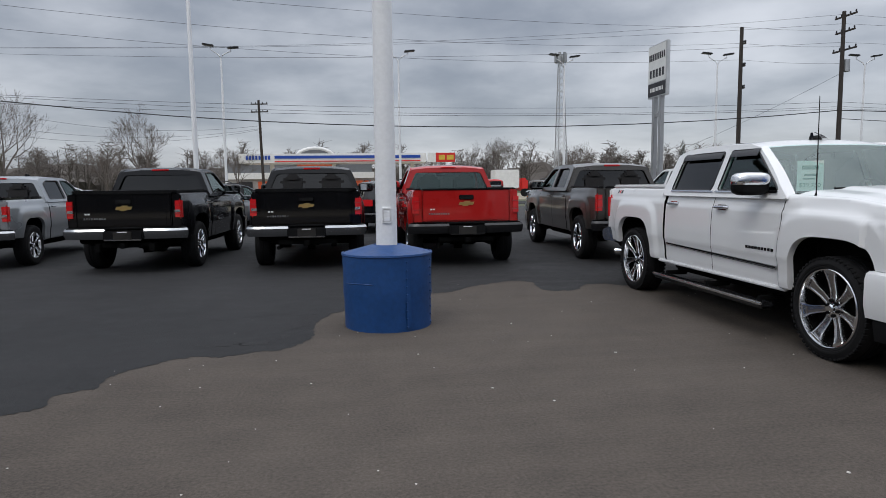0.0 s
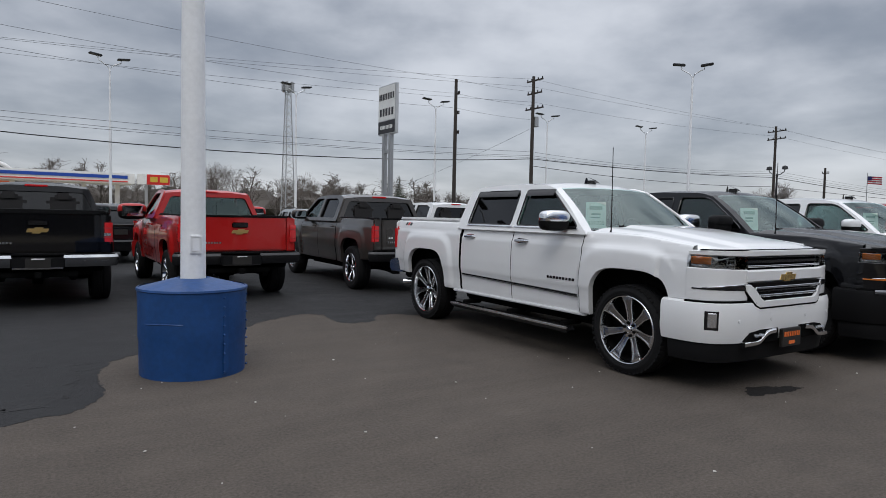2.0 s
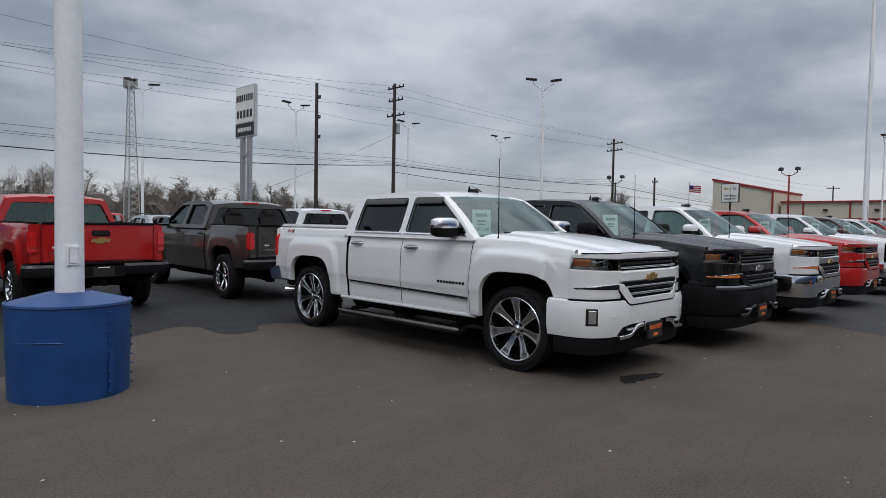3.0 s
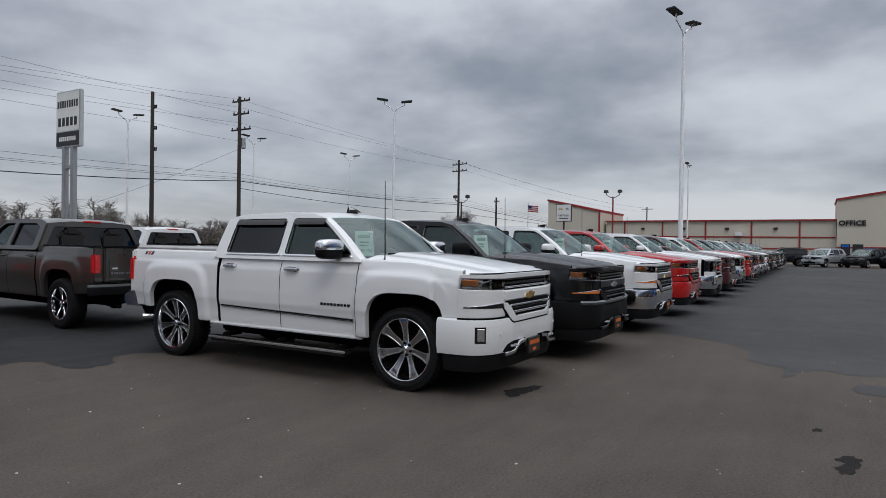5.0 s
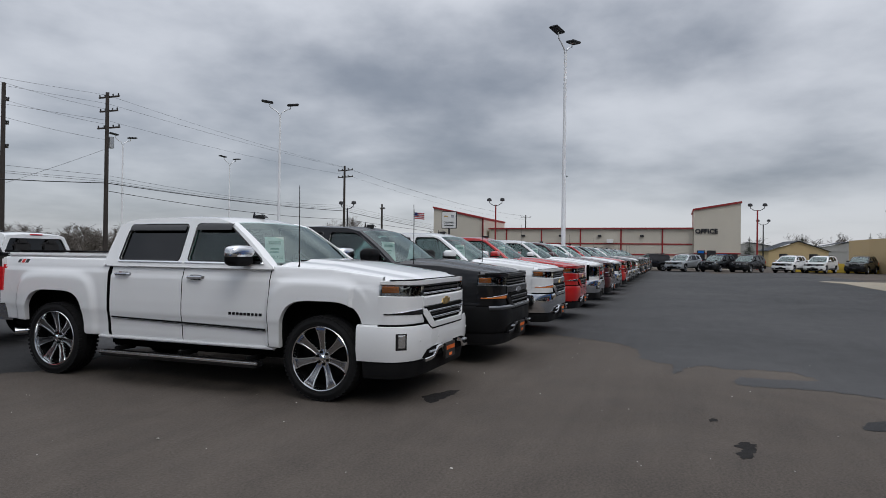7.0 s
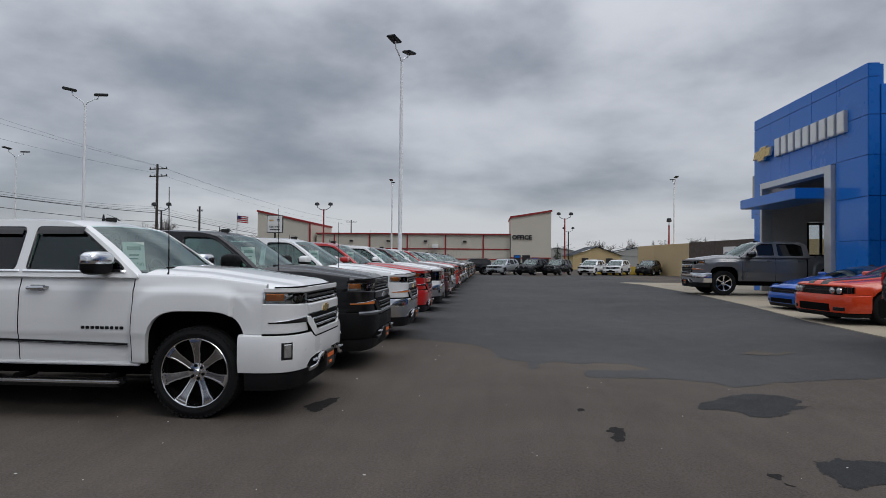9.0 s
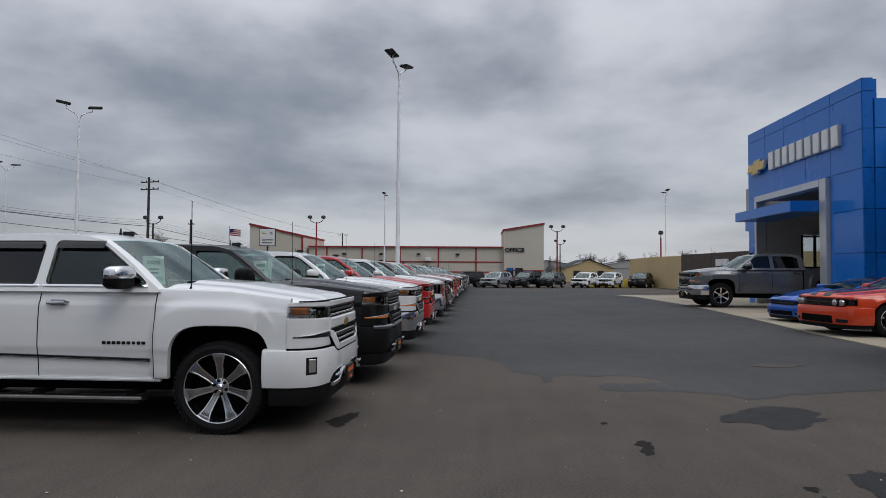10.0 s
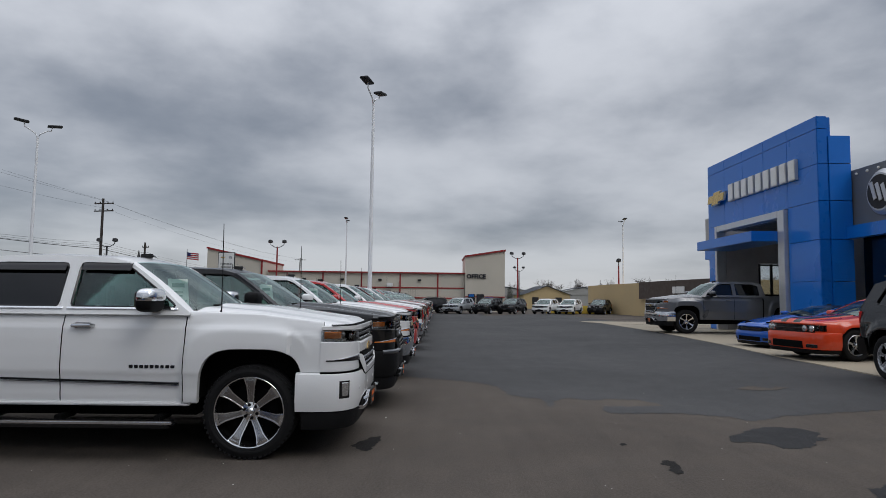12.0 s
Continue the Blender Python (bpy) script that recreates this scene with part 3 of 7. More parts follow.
    # dark core behind the panels, floor and wheel wells
    inner = W * .70
    part("underbody", boxes((((F - .25 + R + .15) / 2, 0, (rock - .02 + top(0) - .14) / 2), (F - R - .40, inner * 2, top(0) - .12 - rock), .03)), "under", root, "", 0)
    for nm, x0, x1 in (("cabin_floor", S["xr"] + aR, S["xf"] - aR), ("nose_core", S["xf"] + aR, F - .22), ("tail_core", R + .15, S["xr"] - aR)):
        if x1 - x0 > .1:
            zt = top((x0 + x1) / 2)
            part(nm, boxes((((x0 + x1) / 2, 0, (rock + zt) / 2 - .03), (x1 - x0, W * (1.6 if x0 > S["xf"] else 1.68 if nm == "tail_core" else 1.86), zt - rock - .1), .02)), "under", root, "", 0)
    if kind == "pickup":
        # added dark box: hides the lit ground and deepens the shade under the cab
        part("frame_tray", boxes(((0, 0, .415), (2.5, 1.36, .15), .03)), "under", root, "", 0)
    bm = bmesh.new()
    for a in axles:
        tube(bm, [(a, -S["wy"] * .95, S["r"]), (a, S["wy"] * .95, S["r"])], .05, 8)
    if kind == "pickup":
        for y in (-.45, .45):
            box(bm, (-.1, y, .46), (5.0, .09, .14), .01)
        box(bm, (S["xr"], 0, S["r"] - .02), (.28, .3, .26), .08)
    tube(bm, [(R + .5, W * .45, rock - .08), (R + .02, W * .5, rock - .1)], .035, 10)
    part("chassis", bm, "under", root, "", 30)

    # wheels
    tyre, rim, hub, inserts = make_wheel(S["r"], S["tw"], S["spokes"], S["style"])
    wheel = part("wheel", hub, "under", root)
    part("tyre", tyre, "rubber", wheel, "black rubber tyre", 25)
    part("rim", rim, S["rim"], wheel, g("rimlabel", "bright alloy rim"), 30)
    if S["style"] in ("insert", "split"):
        part("spoke_insert", inserts, g("insertmat", "graphite"), wheel, "grey spoke faces", 30)
    else:
        inserts.free()
    wheel.location = (S["xf"], S["wy"], S["r"])
    for a, y in ((S["xr"], 1), (S["xf"], -1), (S["xr"], -1)):
        w2 = copy_thing(wheel, pose(a, y * S["wy"], S["r"], 0, 0, 0 if y > 0 else 180))
        w2.parent = root

    # hood
    cx, cz = S["cowl"]
    nz = S["noselip"]
    rows = []
    hb = W * .865
    for i in range(25):
        u = i / 24
        row = []
        for j in range(41):
            y = -hb + 2 * hb * j / 40
            v = y / hb
            xe, x0 = tip(y)[0] - .015, cx + (g("bow", .24) - .06) * (1 - v * v) + .02
            x = x0 + (xe - x0) * u
            zb = np.interp(x, [cx, S["xf"], F - .12, F], [cz, top(S["xf"]) + .022, nz + .05, nz + .02])
            z = zb + g("crown", .035) * (1 - v * v) - .035 * max(0, abs(v) - .86) / .14
            s = min(1, max(0, (g("bulge", .62) - abs(v)) / .1))
            z += g("bulgeh", .022) * s * s * (3 - 2 * s) * min(1, (1 - u) * 6 + .25)
            e = max(0, (u - .93) / .07)
            z -= .05 * e * e
            row.append((x, y, z))
        rows.append(row)
    rows.append([(q[0] - .04, q[1], q[2] - .04) for q in rows[-1]])
    for y0, y1 in g("stripes", ()):
        part("hood_stripe", grid([[(q[0], q[1], q[2] + .004) for q in row if y0 <= q[1] <= y1] for row in rows[:-1]]), "trim", root, "black hood stripe", 40)
    part("hood", grid(rows), g("hoodpaint", pm), root, g("hoodlabel", ""), 40)

    # greenhouse
    zb, yb, tum = S["gz"], S["gy"], S["tumble"]
    Y = lambda z: yb - (z - zb) * tum
    tops = S["top"]
    outer = [(S["gfront"], zb - .03)] + tops + [(S["grear"], zb - .03 + g("rearlift", 0))]
    wins = [rounded(q, .045) for q, _ in S["windows"]]
    for side in (1, -1):
        part("window_frame", fill(rounded(outer, .06), wins, lambda x, z: Vector((x, side * Y(z), z)), .03), g("framepaint", pm), root, "", 30)
        for (q, gm), wq in zip(S["windows"], wins):
            cxm = sum(a for a, b in q) / len(q)
            czm = sum(b for a, b in q) / len(q)
            big = [(cxm + (a - cxm) * 1.04, czm + (b - czm) * 1.05) for a, b in wq]
            part("side_window", fill(big, [], lambda x, z: Vector((x, side * (Y(z) - .018), z)), .004), gm, root, "tinted side glass", 0)
            # dark rubber seal round the glass
            bm = bmesh.new()
            loop = [(x, side * (Y(z) + .003), z) for x, z in wq]
            tube(bm, loop + loop[:1], .010, 5, False)
            part("window_seal", bm, "trim", root, "", 30)
    # roof
    rx = np.linspace(tops[0][0], tops[-1][0], 22)
    tx, tz = [q[0] for q in tops][::-1], [q[1] for q in tops][::-1]
    rows = []
    for x in rx:
        z0 = float(np.interp(x, tx, tz))
        yy = Y(z0)
        e = min(1, min(abs(x - rx[0]), abs(x - rx[-1])) / .25)
        rows.append([(x + (1 - v * v) * (.09 * max(0, (x - np.mean(rx)) / (rx[0] - np.mean(rx))) - .03 * max(0, (np.mean(rx) - x) / (np.mean(rx) - rx[-1]))), v * (yy + .004), z0 - .012 + g("roofcrown", .05) * (.55 + .45 * e) * (1 - abs(v) ** 3)) for v in np.linspace(-1, 1, 25)])
    part("roof", grid(rows), g("roofpaint", pm), root, "", 35)
    # windscreen and its black border
    fx, fz = tops[0]

    def screen(u, v, off=0.0):
        b = Vector((S["gfront"] - .05 + g("bow", .24) * (1 - v * v), v * (Y(zb) - .05), zb - .01))
        t = Vector((fx + .09 * (1 - v * v) + .005, v * (Y(fz) - .03), fz + g("roofcrown", .05) * .5 * (1 - abs(v) ** 3)))
        q = b.lerp(t, u)
        q.x += .035 * math.sin(math.pi * u) + off * .6
        q.z += off
        return q
    part("windscreen", grid([[screen(u, v) for v in np.linspace(-1, 1, 21)] for u in np.linspace(0, 1, 9)]), "screenglass", root, "clear windscreen", 60)
    for s in (-1, 1):
        part("roof_pillar", grid([[screen(u, s * v, o) for v, o in ((.955, -.004), (.955, .008), (1.05, .008), (1.06, -.02))] for u in np.linspace(-.02, 1.0, 9)]), g("pillarpaint", pm), root, "", 40)
    part("cowl", grid([[screen(u, v, .004) for v in np.linspace(-.98, .98, 15)] for u in (-.07, .0, .05)]), "plastic", root, "", 60)
    for y0, y1 in ((.62, .02), (-.08, -.62)):
        bm = bmesh.new()
        tube(bm, [screen(.02, y0, .02), screen(.07, (y0 + y1) / 2, .03), screen(.10, y1, .02)], .012, 6)
        part("wiper", bm, "plastic", root)

    # rear of the cabin
    tzr, txr = tops[-1][1], tops[-1][0]
    zr = zb + g("rearlift", 0) - .03
    xm = lambda z: S["grear"] + (txr - S["grear"]) * (z - zr) / (tzr - zr)
    oy = [(-Y(zr), zr), (Y(zr), zr), (Y(tzr), tzr - .01), (Y(tzr) * .5, tzr + .03), (-Y(tzr) * .5, tzr + .03), (-Y(tzr), tzr - .01)]
    k0, k1 = g("rearglass", (.1, .86))
    za, zc = zr + (tzr - zr) * k0, zr + (tzr - zr) * k1
    hole = rounded([(-Y(za) + .09, za), (Y(za) - .09, za), (Y(zc) - .11, zc), (-Y(zc) + .11, zc)], .06)
    part("rear_panel", fill(oy, [hole], lambda y, z: Vector((xm(z), y, z)), .03), pm, root, "", 30)
    part("rear_window", fill([(a * 1.03, za + (b - za) * 1.03 - .01) for a, b in hole], [], lambda y, z: Vector((xm(z) + .016, y, z)), .004), S["rearglassmat"], root, "tinted rear glass", 0)
    if g("third", 1):
        part("brake_light", boxes(((txr - .02, 0, tzr + .03), (.05, .34, .035), .012)), "redlens", root, "red high brake light")

    # cabin inside
    if g("seats", 1):
        for sx in S["seatx"]:
            for y in (-.38 * W, .38 * W):
                st = part("seat", boxes(((sx, y, zb - .32), (.5, .5, .16), .05), ((sx - .27, y, zb - .02), (.15, .5, .66), .06)), "cloth", root, "dark seat")
                part("headrest", boxes(((sx - .31, y, zb + .31), (.1, .25, .15), .04)), "cloth", st)
        part("dashboard", boxes(((S["gfront"] - .22, 0, zb - .12), (.5, yb * 1.84, .22), .07)), "plastic", root, "dark dashboard")
        bm = bmesh.new()
        c = Vector((S["gfront"] - .52, .38 * W, zb - .03))
        ring = [c + Vector((.08 * math.sin(t) * -1, .19 * math.cos(t), .17 * math.sin(t))) for t in np.linspace(0, math.tau, 21)]
        tube(bm, ring, .016, 6, False)
        tube(bm, [ring[0], c, ring[10]], .014, 6)
        part("steering_wheel", bm, "plastic", root)
        bm = boxes(((fx + .16, 0, fz - .09), (.04, .24, .07), .015))
        part("interior_mirror", bm, "plastic", root)

    # mirrors
    mx, mz = S["mirror"]
    ms = g("mirrorsize", 1.0)
    for side in (1, -1):
        yy = side * (Y(mz) + .17 * ms)
        bm = pebble((mx, yy, mz - .012 * ms), (.075 * ms, .15 * ms, .085 * ms))
        box(bm, (mx - .02, side * (Y(mz) + .02), mz - .06 * ms), (.10, .16, .07), .03)
        mir = part("side_mirror", bm, g("mirrorbase", "plastic"), root, "", 50)
        part("mirror_cap", pebble((mx + .008, yy, mz + .004), (.078 * ms, .156 * ms, .088 * ms), -.012 * ms), g("mirrorcap", pm), mir, g("caplabel", ""), 50)
        part("mirror_glass", boxes(((mx - .073 * ms, yy, mz), (.006, .22 * ms, .12 * ms), .002)), "mirrorglass", mir, "mirror glass")

    # door handles and side trim
    for hx, hz in g("handles", ()):
        for side in (1, -1):
            w = width(hx, hz)
            bm = bmesh.new()
            tube(bm, [(hx - .095, side * (w - .004), hz), (hx - .085, side * (w + .032), hz), (hx + .085, side * (w + .032), hz + .004), (hx + .095, side * (w - .004), hz)], [.017, .017, .019, .018], 8)
            box(bm, (hx, side * (w + .001), hz), (.15, .012, .055), .005)
            part("door_handle", bm, g("handlemat", pm), root, g("handlelabel", ""))
    for x0, x1, z, hh, mt in g("strips", ()):
        for side in (1, -1):
            pts = [(x, side * (width(x, z) + .004), z + (x - x0) * g("stripslope", 0)) for x in np.linspace(x0, x1, 8)]
            bm = grid([[(x, y + side * (-.008), zz - hh / 2), (x, y + side * .006, zz - hh / 2 + .003), (x, y + side * .006, zz + hh / 2 - .003), (x, y - side * .008, zz + hh / 2)] for x, y, zz in pts])
            part("side_moulding", bm, mt, root, "dark side moulding")
    for x0, x1, z, hh, n, mt in g("sidewords", ()):
        for side in (1, -1):
            for x, zz, wv, hv in bar_row(x0, x1, z, hh, n, 5):
                part("badge_bar", boxes(((x, side * (width(x, zz) + .003), zz), (wv, .010, hv), .003)), mt, root)

    # front
    fb0, fb1 = S["bumper"]
    bo = g("bumpout", .05)
    sec = [(-.06, fb0), (bo * .55, fb0 + .01), (bo, fb0 + (fb1 - fb0) * .3), (bo, fb1 - .06), (bo * .75, fb1 - .015), (bo * .2, fb1), (-.06, fb1)]
    part("front_bumper", sweep(wrap(g("bumperwrap", F - S["xf"] - aR * .94), 41), sec), g("bumpermat", pm), root, g("bumperlabel", ""), 35)
    part("front_valance", sweep(wrap(F - S["xf"] - aR * .98, 31), [(-.1, fb0 - g("valance", .16)), (-.012, fb0 - g("valance", .16)), (.012, fb0 - .02), (.0, fb0 + .01), (-.1, fb0 + .01)]), "plastic", root, "", 35)
    # face behind grille and lamps
    part("front_face", sweep(span(-Wp * .97, Wp * .97, 33), [(-.12, fb1 - .02), (-.035, fb1 - .02), (-.035, nz), (-.12, nz)]), "under", root, "", 0)
    S["front"](S, root, span, tip, pm)
    S["rear"](S, root, rspan, rtip, pm, width, top)
    for extra in g("extras", ()):
        extra(S, root, width, top, screen)
    root.matrix_basis = Matrix.Identity(4)
    tagged(root, S["label"], S["category"], g("group", ""))
    # the paint hangs on the objects, so that copies can be of another colour
    for o in root.children_recursive:
        for s in o.material_slots:
            m = s.material
            s.link = "OBJECT"
            s.material = m
    return root


def strip(span, y0, y1, z0, z1, o0=-.04, o1=.0, n=9, edge=.008):
    return sweep(span(y0, y1, n), [(o0, z0), (o1 - edge, z0), (o1, z0 + edge), (o1, z1 - edge), (o1 - edge, z1), (o0, z1)])


def both(fn):
    for s in (1, -1):
        fn(s)


def apron(tip, y0, y1, zlo, zhi, o0, o1, n=25):
    """A curved slab of the nose between two outlines given over the distance from the middle."""
    rows = []
    u = np.linspace(0, 1, n)
    # closer stations towards the outer end, where the nose turns
    u = 1 - (1 - u) ** 2 if abs(y1) > abs(y0) + .01 else u ** 2 if abs(y0) > abs(y1) + .01 else u
    for y in y0 + (y1 - y0) * u:
        x, yy, nx, ny = tip(y)
        a, b = zlo(abs(y)), zhi(abs(y))
        e = min(.006, (b - a) * .2)
        f = o1(abs(y)) if callable(o1) else o1
        rows.append([(x + nx * o, yy + ny * o, z) for o, z in ((o0, a), (f - e, a), (f, a + e), (f, b - e), (f - e, b), (o0, b))])
    bm = bmesh.new()
    vs = add_grid(bm, rows, True)
    bm.faces.new(vs[0])
    bm.faces.new(vs[-1][::-1])
    bmesh.ops.recalc_face_normals(bm, faces=bm.faces[:])
    return bm


def pickup_front(S, root, span, tip, pm):
    """Flat lamps beside two grilles with a painted bar between, bowed bumper with fog lamps and hooks."""
    gm = S.get("grillemat", "chrome")
    b1 = S["bumper"][1]
    fo = S.get("bumpout", .05)
    line = lambda xs, zs: (lambda y: float(np.interp(y, xs, zs)))
    lipb = line([0, .60, .95], [1.176, 1.172, 1.180])
    part("grille_bar", strip(span, -.60, .60, .948, 1.058, -.05, .024, 17, .014), S.get("barmat", pm), root, "", 35)
    part("hood_lip", apron(tip, -.972, .972, lipb, lambda y: 1.226 - .006 * (y > .62), -.06, lambda y: .012 if y < .6 else .004, 33), pm, root, "", 35)
    part("lip_seam", strip(span, -.95, .95, 1.222, 1.231, -.06, .0045, 27, .002), "under", root, "dark seam under the hood", 35)
    # upper grille
    part("grille_mesh", strip(span, -.58, .58, 1.055, 1.176, -.06, -.03, 15), "under", root, "black grille mesh", 35)
    part("grille_slat", strip(span, -.58, .58, 1.078, 1.096, -.04, .010, 15, .004), gm, root, "bright grille slat", 35)
    part("grille_slat", strip(span, -.58, .58, 1.112, 1.140, -.05, -.006, 15, .004), "trim", root, "black grille slat", 35)
    part("grille_slat", strip(span, -.58, .58, 1.158, 1.172, -.05, .000, 15, .004), "trim", root, "black grille slat", 35)
    # lower grille in its curved surround
    inner, outer = line([.43, .545], [.795, .935]), line([.49, .62], [.735, .895])
    part("surround_seam", apron(tip, -.61, .61, lambda y: outer(y) - .014, lambda y: outer(y) + .03, -.05, line([.49, .62], [fo + .004, .018])), "under", root, "dark seam", 35)
    part("grille_surround", apron(tip, -.61, .61, outer, lambda y: max(inner(y), outer(y) + .02), -.05, line([.47, .62], [fo + .008, .022])), S.get("barmat", pm), root, "", 35)
    part("grille_mesh", apron(tip, -.545, .545, lambda y: inner(y) - .005, lambda y: .948, -.05, fo - .014), "under", root, "black grille mesh", 35)
    for z, yw in ((.838, .455), (.905, .515)):
        part("grille_slat", strip(span, -yw, yw, z - .012, z + .010, -.04, fo + .002, 15, .004), gm, root, "bright grille slat", 35)
    part("grille_slat", strip(span, -.49, .49, .868, .884, -.04, fo - .008, 15, .004), "trim", root, "black grille slat", 35)

    def side(s):
        def across(y0, y1):
            return sorted((s * y0, s * y1))
        a, b = across(.575, .973)
        lo = line([.575, .70, .973], [1.058, 1.060, 1.072])
        part("cheek", apron(tip, a, b, lambda y: b1 + .004, lambda y: lo(y) + .002, -.05, .010, 9), S.get("cheekmat", pm), root, "", 35)
        part("cheek_seam", strip(span, *across(.52, .973), b1 - .010, b1 + .006, -.05, .030, 9, .003), "under", root, "dark seam over the bumper", 35)
        lamp = part("headlight", apron(tip, a, b, lo, lambda y: 1.178, -.05, -.032, 9), "satin", root, "flat headlight with dark and bright inner pieces", 35)
        part("lamp_mask", strip(span, *across(.60, .862), 1.100, 1.172, -.04, -.020, 9), "trim", lamp, "black lamp mask", 35)
        part("turn_signal", apron(tip, *across(.905, .969), lambda y: 1.102, lambda y: 1.166, -.03, -.006, 7), "amber", lamp, "amber turn lens", 35)
        part("lamp_brow", strip(span, *across(.66, .80), 1.130, 1.142, -.04, -.008, 7, .003), "clearlens", lamp, "bright lamp brow", 35)
        part("lamp_brow", apron(tip, *across(.60, .86), line([.6, .7, .86], [1.102, 1.100, 1.088]), line([.6, .7, .86], [1.112, 1.112, 1.100]), -.04, -.006, 9), "clearlens", lamp, "bright lamp brow", 35)
        part("lamp_tick", apron(tip, *across(.80, .968), line([.80, .968], [1.074, 1.080]), line([.80, .968], [1.086, 1.094]), -.03, -.004, 7), "clearlens", lamp, "bright hooked strip", 35)
        for y in (.69, .77):
            bm = bmesh.new()
            x0, _, nx, ny = tip(s * y)
            lathe(bm, [(.0, 0), (.017, .004), (.025, .014), (.029, .0)], "y", (0, 0, 0), 16, False)
            bmesh.ops.rotate(bm, cent=(0, 0, 0), matrix=Matrix.Rotation(-math.pi / 2, 3, "Z"), verts=bm.verts[:])
            bmesh.ops.translate(bm, vec=(x0 - .022, s * y, 1.121), verts=bm.verts[:])
            part("projector", bm, "clearlens", lamp, "round projector lamp", 35)
        part("lens", apron(tip, a, b, lambda y: lo(y) + .002, lambda y: 1.174, -.004, .003, 9), "lens", lamp, "clear lens", 35)
        part("parking_strip", apron(tip, *across(.56, .965), line([.56, .95], [.878, .892]), line([.56, .80, .95], [.928, .918, .904]), -.03, .016, 9), S.get("parkmat", "trim"), root, S.get("parklabel", "dark strip under the headlight"), 35)
        part("strip_trim", apron(tip, *across(.56, .94), line([.56, .80, .925], [.928, .918, .905]), line([.56, .80, .925], [.942, .930, .914]), -.03, .019, 9), "chrome", root, "", 35)
        if S.get("fog"):
            part("fog_pocket", strip(span, *across(.862, .926), .548, .722, -.02, fo + .003, 4, .010), "trim", root, "upright dark fog lamp pocket", 35)
            part("fog_lens", strip(span, *across(.874, .914), .572, .702, -.02, fo + .008, 4), "clearlens", root, "clear fog lens", 35)
        part("hook_recess", apron(tip, *across(.17, .66), line([.2, .6], [.425, .425]), line([.17, .45, .58, .66], [.548, .548, .525, .432]), -.05, fo + .003, 13), "under", root, "dark tow hook recess", 35)
        mid = line([.24, .36, .48, .66], [.525, .515, .440, .432])
        part("skid_trim", apron(tip, *across(.24, .66), lambda y: mid(y) - .018, lambda y: mid(y) + .020, -.02, fo + .032, 19), S.get("hookmat", "chrome"), root, "bright skid trim", 35)
        bm = bmesh.new()
        x0 = tip(s * .45)[0]
        tube(bm, [(x0 + .04, s * .45, .500), (x0 + .085, s * .45, .505), (x0 + .085, s * .53, .505), (x0 + .04, s * .53, .500)], .014, 6)
        part("tow_hook", bm, "satin", root, "tow hook")
        for y in (.28, .70) if S.get("fog") else ():
            bm = bmesh.new()
            x0, yy, nx, ny = tip(s * y)
            lathe(bm, [(.0, .004), (.013, .004), (.017, .0)], "y", (0, 0, 0), 12, False)
            bmesh.ops.rotate(bm, cent=(0, 0, 0), matrix=Matrix.Rotation(-math.pi / 2, 3, "Z"), verts=bm.verts[:])
            bmesh.ops.translate(bm, vec=(x0 + nx * (fo + .002), yy + ny * (fo + .002), .63), verts=bm.verts[:])
            part("parking_sensor", bm, pm, root, "", 35)
    both(side)
    if S.get("bumpercap"):
        part("bumper_cap", strip(span, -.93, .93, b1 - .055, b1 + .006, -.05, fo + .012, 31, .02), S["bumpercap"], root, "painted cap along the bumper", 35)
    emblem(root, F_tip(tip) + .030, .985, .24, 1, S.get("emblemmat", "gold"))
    x = F_tip(tip) + fo
    pl = part("front_plate", boxes(((x + .020, 0, .452), (.03, .31, .165), .006)), "plate", root, "black plate with orange bars")
    bm = bmesh.new()
    for y, z, w, h in bar_row(.13, -.13, .482, .042, 9, 3):
        box(bm, (x + .037, y, z), (.004, w * .7, h), 0)
    box(bm, (x + .037, 0, .407), (.004, .09, .03), 0)
    part("plate_print", bm, "plateink", pl, "row of orange bars", 0)


def F_tip(tip):
    return tip(0)[0]


